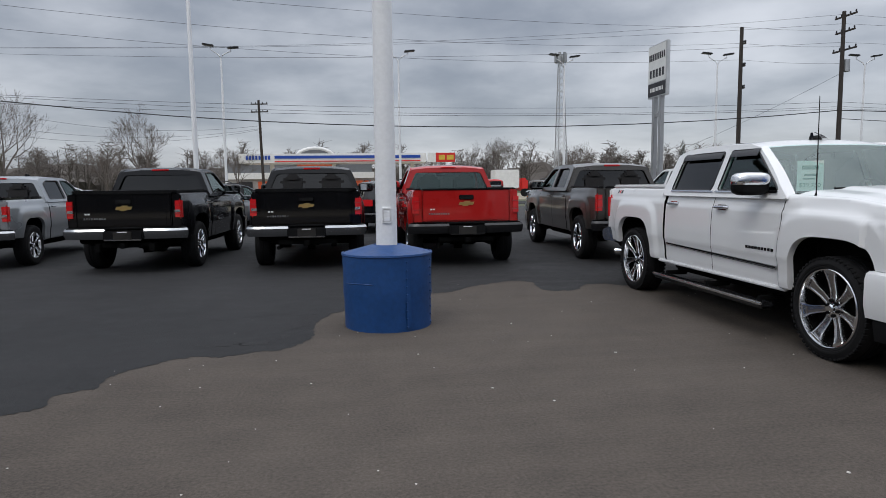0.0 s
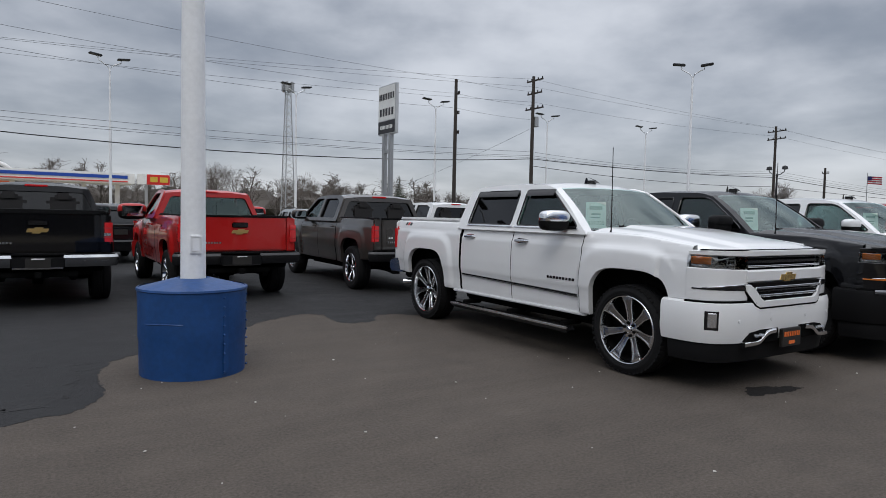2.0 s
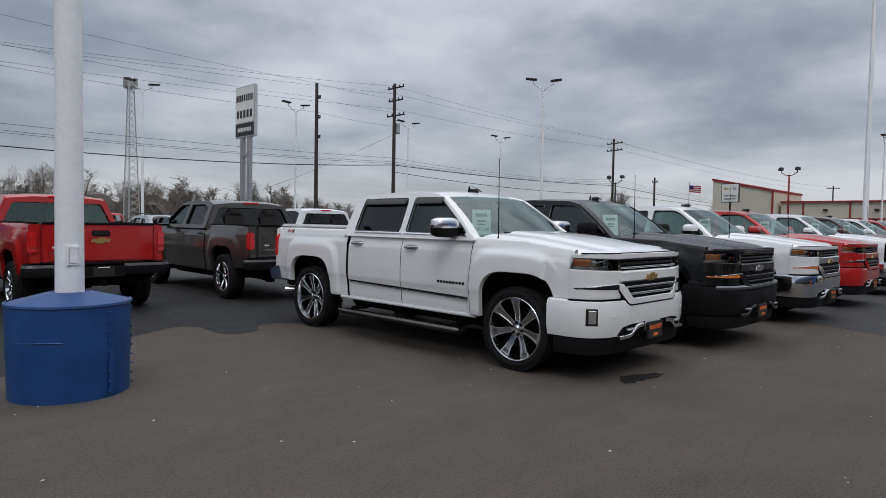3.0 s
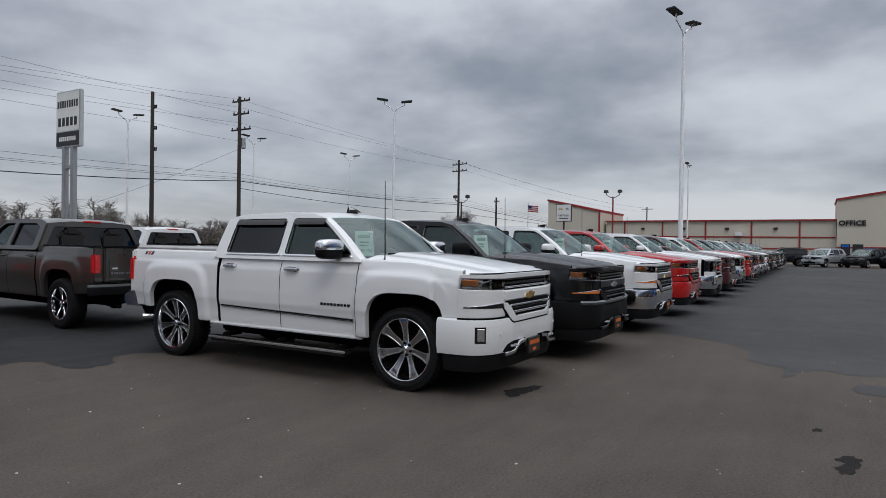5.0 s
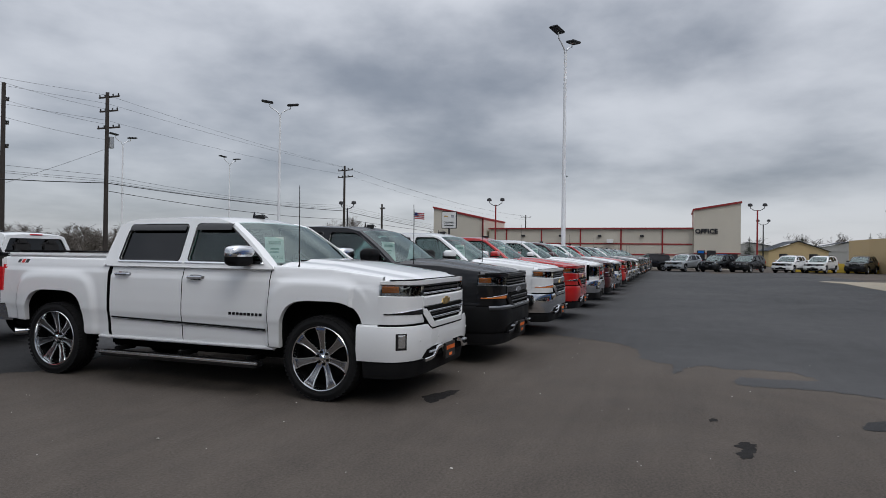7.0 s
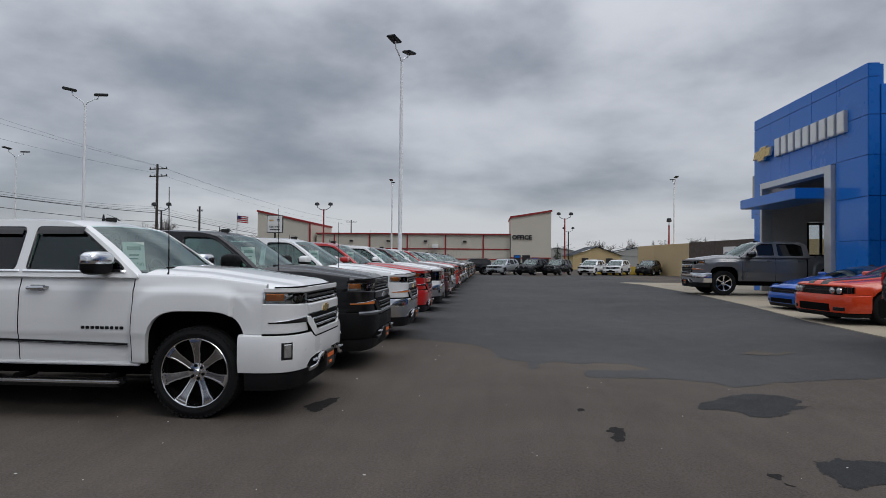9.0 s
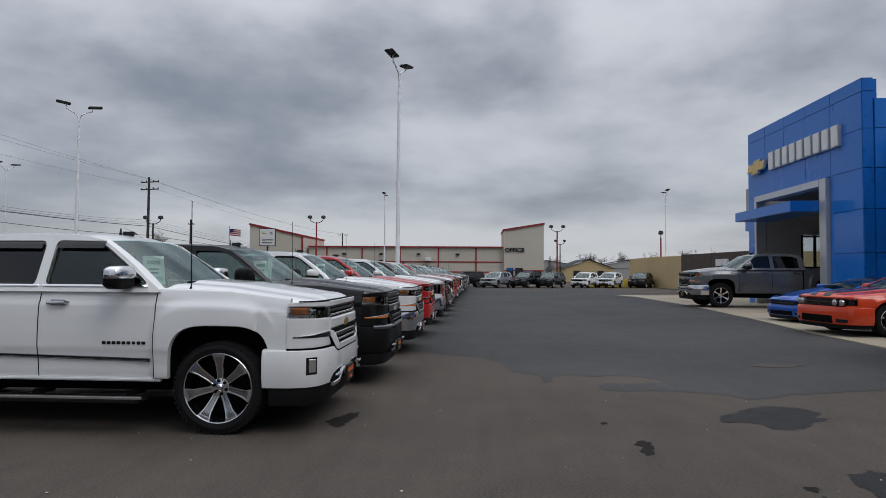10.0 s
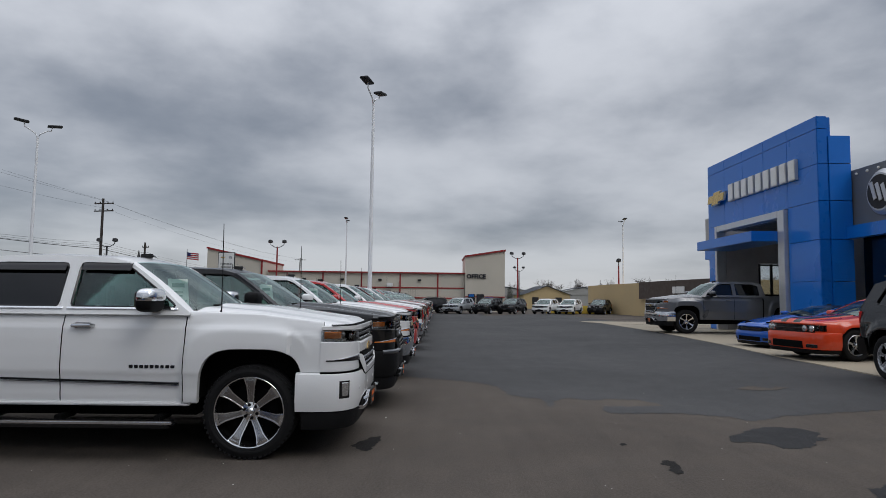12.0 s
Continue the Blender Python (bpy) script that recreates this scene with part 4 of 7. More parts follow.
def sierra_front(S, root, span, tip, pm):
    """A tall bright grille with wide bars, upright lamps with bright brackets."""
    b1 = S["bumper"][1]
    part("hood_lip", strip(span, -.95, .95, 1.165, 1.232, -.06, .004, 27, .015), pm, root, "", 35)
    part("grille_mesh", strip(span, -.56, .56, b1 - .04, 1.168, -.06, -.03, 15), "under", root, "black grille mesh", 35)
    for k in range(3):
        z = .835 + k * .105
        part("grille_slat", strip(span, -.52, .52, z, z + .05, -.04, .012, 15), "chrome", root, "bright chrome grille bar", 35)
    for z0, z1 in ((b1 - .04, b1), (1.135, 1.168)):
        part("grille_surround", strip(span, -.58, .58, z0, z1, -.04, .03, 15), "chrome", root, "", 35)
    part("emblem", strip(span, -.17, .17, .93, 1.01, -.02, .04, 5), "redlens", root, "plain red bar emblem", 35)

    def side(s):
        part("grille_end", strip(span, *sorted((s * .53, s * .59)), b1, 1.165, -.04, .03, 3), "chrome", root, "", 35)
        a, b = sorted((s * .60, s * .955))
        part("cheek", strip(span, a, b, b1 - .01, .885, -.05, .008, 7), pm, root, "", 35)
        lamp = part("headlight", strip(span, a, b, .885, 1.170, -.05, -.018, 9), "darkmetal", root, "upright headlight with bright bracket", 35)
        for z0, z1 in ((.89, .910), (1.145, 1.166)):
            part("lamp_bracket", strip(span, a, b, z0, z1, -.03, .002, 9, .003), "clearlens", lamp, "", 35)
        part("reflector", strip(span, *sorted((s * .66, s * .86)), .95, 1.10, -.03, -.008, 5), "clearlens", lamp, "clear reflector", 35)
        part("lens", strip(span, a, b, .890, 1.168, -.006, .003, 9, .003), "lens", lamp, "clear lens", 35)
        fo = S.get("bumpout", .05)
        part("fog_light", strip(span, *sorted((s * .62, s * .84)), .54, .64, -.02, fo + .006, 4), "trim", root, "fog light in a dark pocket", 35)
        part("fog_lens", strip(span, *sorted((s * .66, s * .80)), .56, .62, -.02, fo + .012, 4), "clearlens", root, "", 35)
    both(side)
    x = F_tip(tip) + S.get("bumpout", .05)
    part("front_plate", boxes(((x + .012, 0, .455), (.02, .30, .16), .006)), "plate", root, "black plate")


def pickup_rear(S, root, rspan, rtip, pm, width, top):
    R, W = S["R"], S["W"]
    zt = top(R + .02)
    gate = part("tailgate", boxes(((R + .012, 0, (zt + .83) / 2 + .0), (.06, 1.56, zt - .80), .018)), pm, root, "", 35)
    part("tailgate_panel", boxes(((R - .021, 0, zt - .36), (.012, 1.40, .36), .005)), pm, gate, "", 35)
    part("tailgate_cap", boxes(((R + .01, 0, zt + .012), (.085, 1.57, .035), .012)), "plastic", gate, "black plastic top cap")
    part("tailgate_handle", boxes(((R - .03, 0, zt - .13), (.022, .26, .085), .012), ((R - .043, 0, zt - .12), (.012, .18, .035), .005)), "trim", gate, "black latch handle")
    emblem(root, R - .035, zt - .24, .26, -1)
    bm = bmesh.new()
    for y, z, w, h in bar_row(.68, .30, zt - .42, .032, 9, 1):
        box(bm, (R - .024, y, z), (.01, w, h), .002)
    part("tailgate_badge", bm, S.get("rearbadge", "satin"), gate, "row of plain bright bars", 0)
    bm = bmesh.new()
    for y, z, w, h in bar_row(.66, .56, zt - .34, .025, 2, 2):
        box(bm, (R - .024, y, z), (.008, w, h), 0)
    part("dealer_badge", bm, "signwhite", gate, "small pale badge", 0)
    for s in (1, -1):
        w = W - .062
        part("corner_post", boxes(((R + .03, s * (w - .085), (zt + .80) / 2), (.05, .16, zt - .80), .02)), pm, root, "", 35)
        lamp = part("tail_light", boxes(((R + .035, s * (w - .058), zt - .263), (.115, .140, .35), .03)), "redlens", root, "tall red tail lamp", 35)
        part("reversing_lens", boxes(((R - .022, s * (w - .058), zt - .30), (.010, .095, .05), .004)), S.get("revlens", "clearlens"), lamp, "clear reversing lens")
        for zz in (.20, .345):
            part("lamp_rib", boxes(((R - .021, s * (w - .058), zt - zz), (.010, .115, .010), .003)), "redtrim", lamp)
        # rounded bumper half, wrapped round the corner
        a, b = sorted((s * .30, s * W * .95))
        part("rear_bumper", sweep(rspan(a, b, 15), [(-.10, .80), (.03, .80), (.085, .785), (.112, .745), (.110, .67), (.08, .61), (-.10, .59)]), S.get("rearbumpermat", "bumper"), root, "bright half of the rear bumper", 35)
        part("step_pad", sweep(rspan(a, b, 15), [(-.08, .799), (.06, .797), (.075, .803), (-.08, .812)]), "plastic", root, "black step pad", 35)
    part("bumper_lip", boxes(((R - .15, 0, .60), (.03, .62, .025), .006)), S.get("rearbumpermat", "bumper"), root, "bright lower lip", 35)
    part("bumper_step", boxes(((R - .07, 0, .675), (.17, .66, .17), .02), ((R - .04, 0, .795), (.2, .64, .03), .01)), "plastic", root, "black step pad", 35)
    part("rear_plate", boxes(((R - .158, 0, .67), (.012, .31, .15), .004)), "plate", root, "dark plate holder")
    part("plate_bar", boxes(((R - .166, 0, .735), (.006, .16, .016), 0)), "signwhite", root, "pale bar", 0)
    bm = boxes(((R - .05, 0, .50), (.3, .09, .09), .01), ((R + .02, 0, .50), (.08, 1.0, .08), .01))
    part("tow_hitch", bm, "under", root, "black tow hitch")
    # bed
    x0, x1 = R + .04, S["bedfront"]
    if S.get("cover"):
        part("bed_cover", boxes((((x0 + x1) / 2, 0, zt + .035), (x1 - x0, 1.78, .055), .022)), S["cover"], root, S.get("coverlabel", "hard bed cover"), 40)
    else:
        part("bed_floor", boxes((((x0 + x1) / 2, 0, .86), (x1 - x0, 1.66, .04), .0), ((x1 - .02, 0, 1.1), (.04, 1.66, .5), .01)), "plastic", root, "dark bed liner", 0)
        for s in (1, -1):
            part("bed_rail", boxes((((x0 + x1) / 2, s * .855, zt + .012), (x1 - x0, .10, .04), .012)), "plastic", root, "black bed rail cap")
            part("bed_wall", boxes((((x0 + x1) / 2, s * .80, 1.1), (x1 - x0, .03, .5), .0)), "plastic", root, "", 0)


def running_board(S, root, width, top, screen):
    for s in (1, -1):
        bm = bmesh.new()
        box(bm, (.095, s * (S["W"] + .03), .325), (2.15, .15, .06), .025)
        rb = part("running_board", bm, "trim", root, "black running board")
        part("board_trim", boxes(((.095, s * (S["W"] + .094), .348), (2.16, .034, .030), .010)), "polished", rb, "chrome edge trim")
        for x in (-.8, .1, 1.0):
            part("board_bracket", boxes(((x, s * (S["W"] - .12), .37), (.07, .26, .05), .01)), "under", rb)


def exhaust_tip(S, root, width, top, screen):
    bm = bmesh.new()
    tube(bm, [(-2.25, -.62, .47), (-2.42, -.80, .47), (-2.52, -.95, .46)], [.04, .045, .05], 14)
    part("exhaust_tip", bm, "chrome", root, "chrome exhaust tip")


def belt_trim(S, root, width, top, screen):
    """Bright line under the side windows and a painted sill below the doors."""
    y = S["gy"] - (1.362 - S["gz"]) * S["tumble"]
    for s in (1, -1):
        for x0, x1 in ((-.86, .055), (.09, 1.12)):
            bm = bmesh.new()
            box(bm, ((x0 + x1) / 2, s * (y + .009), 1.362), (x1 - x0, .012, .020), .003, Matrix.Rotation(s * .5, 3, "X"))
            part("window_trim", bm, "chrome", root, "chrome window trim")
        part("sill", boxes(((.06, s * (S["W"] - .075), .490), (2.42, .05, .036), .012)), "PAINT", root, "painted sill")


def antenna(S, root, width, top, screen):
    x = S["gfront"] + .22
    y = -S["W"] * .86
    bm = bmesh.new()
    tube(bm, [(x, y, top(x)), (x + .01, y, top(x) + .04), (x, y, top(x) + .85)], [.014, .006, .0035], 6)
    part("antenna", bm, "plastic", root, "thin black whip antenna")
    bm = bmesh.new()
    xr = S["top"][0][0] - .20
    add_grid(bm, [[(xr + .1 - .02 * i - .01 * i * i, yy * (1 - i * .22), S["top"][1][1] + .045 + .025 * i) for yy in (-.035, 0, .035)] for i in range(4)])
    add_grid(bm, [[(xr - .09 + .0 * i, yy * (1 - i * .22), S["top"][1][1] + .045 + .025 * i) for yy in (-.035, 0, .035)] for i in range(4)])
    box(bm, (xr - .0, 0, S["top"][1][1] + .06), (.17, .045, .05), .02)
    part("roof_fin", bm, "trim", root, "black shark fin aerial")


def sheet_frame(S):
    """Where the price sheet stands behind the glass: its centre, reading and upright directions and its normal."""
    n = Vector((math.cos(.62), -math.sin(.62), .18)).normalized()
    ax = Vector((0, 0, 1)).cross(n).normalized()
    return Vector((S["gfront"] - .33, -.50, S["gz"] + .175)), ax, n.cross(ax), n


def price_sheet(S, root, width, top, screen):
    c, ax, ay, n = sheet_frame(S)
    sh = part("price_sheet", grid([[c + ax * x + ay * y for x in (-.11, .11)] for y in (-.145, .145)]), "paper", root, "pale green price sheet behind the glass", 0)
    bm = bmesh.new()
    for x0, x1, y0, y1 in ((-.07, .07, .06, .10), (-.05, .05, .0, .02), (-.06, .04, -.035, -.02)):
        add_grid(bm, [[c + ax * x + ay * y + n * .003 for x in (x0, x1)] for y in (y0, y1)])
    part("sheet_print", bm, "ink", sh, "green bars", 0)


def price_text(S, root, width, top, screen):
    """The price, legible on the sheet."""
    t = bpy.data.curves.new("price", "FONT")
    t.body, t.size, t.extrude, t.align_x, t.align_y = "$39,750", .055, .0, "CENTER", "CENTER"
    t.materials.append(M["ink"])
    o = new("price", t)
    o.parent = next(c for c in root.children if c.name.startswith("price_sheet"))
    c, ax, ay, n = sheet_frame(S)
    o.matrix_basis = Matrix.Translation(c - ay * .09 + n * .004) @ Matrix((ax, ay, n)).transposed().to_4x4()


def bed_decal(S, root, width, top, screen):
    """Slanted dark and red bars on the bed side."""
    for s in (1, -1):
        for i, mt in enumerate(("darkmetal", "signred", "darkmetal")):
            x = -2.50 + i * .075
            part("decal_bar", fill([(x - .032, 1.315), (x + .022, 1.315), (x + .042, 1.36), (x - .012, 1.36)], [], lambda u, v: Vector((u, s * (width(u, v) + .002), v)), .003), mt, root, "", 0)


def door_visors(S, root, width, top, screen):
    zb, yb, tum = S["gz"], S["gy"], S["tumble"]
    for q, _ in S["windows"]:
        hi = max(b for a, b in q)
        xs = [a for a, b in q if b > hi - .09]
        for s in (1, -1):
            rows = []
            for x in np.linspace(min(xs) + .02, max(xs) - .01, 8):
                zt = hi + .005
                rows.append([(x, s * (yb - (z - zb) * tum + o), z) for z, o in ((zt, .004), (zt - .03, .022), (zt - .075, .026))])
            part("window_visor", grid(rows), "trim", root, "dark rain visor", 40)


PICKUP = dict(
    name="pickup_truck", kind="pickup", step=.036, paint="white", xf=1.822, xr=-1.822, r=.426, tw=.285, wy=.855, F=2.775, R=-2.80, W=1.01, rock=.50, archR=.485, archZ=.572, archp=3.8,
    belt=[(-3.2, 1.38), (-.985, 1.372), (-.965, 1.335), (1.15, 1.335), (1.9, 1.312), (2.5, 1.242), (2.8, 1.20)],
    panels=[("bed_side", -2.79, -1.0), ("rear_door", -.955, .068), ("front_door", .079, 1.200), ("front_fender", 1.211, 2.475)],
    bumper=(.43, .79), rbump=.62, cowl=(1.24, 1.375), noselip=1.172, gz=1.335, gy=.955, tumble=.40, gfront=1.27, grear=-1.05,
    top=[(.58, 1.80), (.38, 1.848), (-.25, 1.866), (-.78, 1.848), (-.98, 1.80)],
    windows=[([(1.10, 1.375), (1.06, 1.42), (.62, 1.735), (.50, 1.785), (.12, 1.79), (.12, 1.375)], "glass"), ([(.0, 1.375), (.0, 1.785), (-.62, 1.785), (-.84, 1.72), (-.86, 1.375)], "privacy")],
    rearglassmat="privacy", seatx=(.15, -.72), mirror=(.93, 1.445), mirrorsize=1.15, handles=[(.26, 1.20), (-.775, 1.212)], spokes=7, style="insert", rim="polished", rimlabel="bright machined alloy rim with split spokes",
    front=pickup_front, rear=pickup_rear, bedfront=-1.10, bumperwrap=.555, cover="black", label="pickup", category="pickup truck")


def car_front(S, root, span, tip, pm):
    """A dark grille between swept lamps, intake below."""
    W, b0, b1, nz = S["W"], *S["bumper"], S["noselip"]
    h = nz - b1
    gw = W * S.get("grillew", .5)
    part("nose", strip(span, -W * .9, W * .9, nz - .012, nz + .03, -.06, .0, 21, .012), pm, root, "", 35)
    part("grille", strip(span, -gw, gw, b1 - .03, nz - .01, -.06, -.012, 11), "trim", root, "dark grille", 35)
    for k in range(S.get("slats", 2)):
        z = b1 + h * (k + .6) / S.get("slats", 2) - .03
        part("grille_slat", strip(span, -gw * .96, gw * .96, z, z + .016, -.03, .004, 11, .003), S.get("slatmat", "chrome"), root, "", 35)
    if S.get("emblem", 1):
        part("emblem", strip(span, -.06, .06, (b1 + nz) / 2 - .05, (b1 + nz) / 2 + .05, -.02, .012, 4), "chrome", root, "plain round badge", 35)

    def side(s):
        a, b = sorted((s * gw, s * W * .94))
        lamp = part("headlight", strip(span, a, b, b1 + h * .15, nz - .012, -.05, .0, 9), S.get("lampmat", "clearlens"), root, "clear headlight", 35)
        part("lens", strip(span, a, b, b1 + h * .15, nz - .012, -.004, .006, 9, .003), "lens", lamp, "clear lens", 35)
        part("cheek", strip(span, a, b, b1 - .02, b1 + h * .15, -.05, .006, 9), pm, root, "", 35)
        part("fog_light", strip(span, *sorted((s * W * .62, s * W * .84)), b0 + .05, b0 + .13, -.02, S.get("bumpout", .05) + .004, 4), "trim", root, "dark fog light", 35)
    both(side)
    o = S.get("bumpout", .05)
    part("intake", strip(span, -W * .52, W * .52, b0 + .03, b0 + (b1 - b0) * .5, -.02, o + .004, 9), "under", root, "dark lower intake", 35)
    if S.get("roundlamps"):
        for y in (-.70, -.53, .53, .70):
            bm = bmesh.new()
            x0 = tip(y)[0]
            lathe(bm, [(.0, .012), (.05, .010), (.066, .004), (.07, -.02)], "y", (0, 0, 0), 18, False)
            bmesh.ops.rotate(bm, cent=(0, 0, 0), matrix=Matrix.Rotation(-math.pi / 2, 3, "Z"), verts=bm.verts[:])
            bmesh.ops.translate(bm, vec=(x0 + .012, y, (b1 + nz) / 2 - .005), verts=bm.verts[:])
            part("round_lamp", bm, "clearlens", root, "round headlight", 35)
    if not S.get("noplate"):
        part("front_plate", boxes(((tip(0)[0] + o + .01, 0, (b0 + b1) / 2 + .02), (.015, .3, .14), .004)), "plate", root, "dark plate")


def car_rear(S, root, rspan, rtip, pm, width, top):
    W, R = S["W"], S["R"]
    zt = top(R + .05)
    b0, b1 = S["rbumper"]
    deck = S.get("deckz", zt)
    part("rear_face", strip(rspan, -W * .93, W * .93, b1 - .02, deck, -.08, .0, 17, .02), pm, root, "", 35)
    part("rear_bumper", sweep(rspan(-W * .965, W * .965, 23), [(-.08, b0), (.03, b0 + .01), (.05, b0 + .08), (.05, b1 - .04), (.02, b1), (-.08, b1)]), S.get("rbumpmat", pm), root, "", 35)
    for s in (1, -1):
        a, b = sorted((s * W * S.get("taily", .55), s * W * .955))
        part("tail_light", strip(rspan, a, b, S["tail"][0], S["tail"][1], -.06, .012, 7), "redlens", root, "red tail lamp", 35)
    part("rear_plate", boxes(((R - .012, 0, (b1 + deck) / 2), (.02, .34, .14), .004)), "plate", root, "dark plate")
    if S.get("deck"):
        hb = W * .86
        x0, x1 = S["deck"]
        part("boot_lid", grid([[(x0 + (rtip(v * hb)[0] + .02 - x0) * u, v * hb, top(x0) + .03 * (1 - v * v) + (deck - top(x0)) * u) for v in np.linspace(-1, 1, 17)] for u in np.linspace(0, 1, 9)]), pm, root, "", 40)


def roof_rails(S, root, width, top, screen):
    for s in (1, -1):
        bm = bmesh.new()
        y = s * (S["gy"] - (S["top"][2][1] - S["gz"]) * S["tumble"] - .05)
        z = S["top"][2][1]
        xs = np.linspace(S["top"][0][0] - .1, S["top"][-1][0] + .1, 6)
        tube(bm, [(x, y, z + (.02 if i in (0, 5) else .07)) for i, x in enumerate(xs)], .016, 6)
        part("roof_rail", bm, "darkmetal", root, "dark roof rail")


SUV = dict(
    name="suv", kind="suv", paint="steel", xf=1.28, xr=-1.28, r=.345, tw=.225, wy=.765, F=2.15, R=-2.10, W=.90, rock=.34, archR=.41, archZ=.43, step=.06,
    belt=[(-2.1, 1.08), (-.5, 1.03), (.9, 1.0), (1.6, .97), (2.15, .90)],
    panels=[("rear_quarter", -2.05, -.86), ("rear_door", -.85, .05), ("front_door", .06, .99), ("front_fender", 1.0, 2.08)],
    bumper=(.30, .66), rbump=.62, rbumper=(.34, .64), tail=(.85, 1.05), taily=.62, cowl=(1.0, 1.04), noselip=.90, gz=1.03, gy=.83, tumble=.33, gfront=1.02, grear=-2.0,
    top=[(.25, 1.50), (.0, 1.57), (-.6, 1.60), (-1.4, 1.57), (-1.78, 1.50)], rearlift=.05,
    windows=[([(.78, 1.07), (.22, 1.44), (.02, 1.49), (.02, 1.05)], "glass"), ([(-.05, 1.06), (-.05, 1.50), (-.85, 1.50), (-.95, 1.09)], "privacy"), ([(-1.05, 1.11), (-.97, 1.49), (-1.45, 1.46), (-1.62, 1.18)], "privacy")],
    rearglassmat="privacy", rearglass=(.12, .85), seatx=(.1, -.75), mirror=(.62, 1.13), mirrorsize=.85, handles=[(.12, .90), (-.75, .92)], spokes=5, style="split", rim="satin", crown=.03, bulgeh=.012,
    front=car_front, rear=car_rear, extras=[roof_rails], slats=2, valance=.08, label="compact suv", category="suv", third=0,
    strips=[(-.85, .98, .42, .10, "plastic")], roofcrown=.045)

MUSCLE = dict(
    name="coupe", kind="coupe", paint="orange", xf=1.475, xr=-1.475, r=.355, tw=.26, wy=.80, F=2.44, R=-2.56, W=.965, rock=.26, archR=.40, archZ=.39, step=.05,
    belt=[(-2.6, .98), (-1.2, .99), (.6, .93), (1.4, .90), (2.4, .82)],
    panels=[("rear_quarter", -2.5, -.46), ("front_door", -.45, .84), ("front_fender", .85, 2.36)],
    bumper=(.24, .62), rbump=.6, rbumper=(.3, .62), tail=(.72, .86), taily=.15, cowl=(.95, .975), noselip=.80, gz=.955, gy=.84, tumble=.55, gfront=.95, grear=-2.0,
    top=[(.12, 1.33), (-.15, 1.39), (-.6, 1.40), (-1.0, 1.36), (-1.25, 1.30)], framepaint="orange",
    windows=[([(.62, .99), (.12, 1.25), (-.45, 1.31), (-.55, .99)], "glass"), ([(-.66, 1.0), (-.58, 1.30), (-.95, 1.27), (-1.15, 1.02)], "privacy")],
    rearglassmat="privacy", rearglass=(.05, .95), seatx=(-.25,), mirror=(.55, 1.02), mirrorsize=.85, handles=[(-.3, .84)], spokes=5, style="plain", rim="satin", crown=.03, bulge=.45, bulgeh=.03, third=0,
    front=car_front, rear=car_rear, deck=(-1.75, -2.5), deckz=.97, lampmat="trim", stripes=[(-.36, -.10), (.10, .36)], grillew=.80, slats=1, slatmat="trim", emblem=0, valance=.08, label="coupe", category="sports car", nose=1.0, noplate=1, roundlamps=1, bow=.18, roofcrown=.035)

SPORTS = dict(
    MUSCLE, stripes=(), roundlamps=0, paint="blue", xf=1.355, xr=-1.355, r=.345, F=2.25, R=-2.25, W=.94, rock=.2, archR=.385, archZ=.375,
    belt=[(-2.3, .92), (-1.2, .92), (.5, .84), (1.3, .80), (2.0, .66), (2.25, .56)],
    panels=[("rear_quarter", -2.2, -.5), ("front_door", -.49, .72), ("front_fender", .73, 2.1)],
    bumper=(.16, .46), cowl=(.95, .90), noselip=.58, gz=.86, gy=.82, tumble=.6, gfront=.95, grear=-1.75, roofpaint="trim", framepaint="trim",
    top=[(-.02, 1.13), (-.25, 1.18), (-.55, 1.19), (-.8, 1.16), (-1.0, 1.10)],
    windows=[([(.55, .89), (.0, 1.09), (-.5, 1.11), (-.6, .89)], "glass")], rbumper=(.25, .55), tail=(.66, .8), mirror=(.5, .95), handles=[], deck=(-1.5, -2.2), deckz=.9, grillew=.55, lampmat="darkmetal")


def repaint(ob, new_paint, old=None, swap=None):
    """Another colour for a copy, on its objects."""
    for o in ob.children_recursive:
        for s in o.material_slots:
            if s.material == M[old or "white"]:
                s.material = M[new_paint]
            elif swap and s.material.name in swap:
                s.material = M[swap[s.material.name]]


def clone(ob, x, y, heading, label, category="", group="", paint_to="", old="", swap=None):
    c = copy_thing(ob, pose(x, y, 0, 0, 0, heading))
    if paint_to:
        repaint(c, paint_to, old, swap)
    return tagged(c, label, category, group)


def placed(ob, x, y, heading):
    ob.matrix_basis = pose(x, y, 0, 0, 0, heading)
    return ob


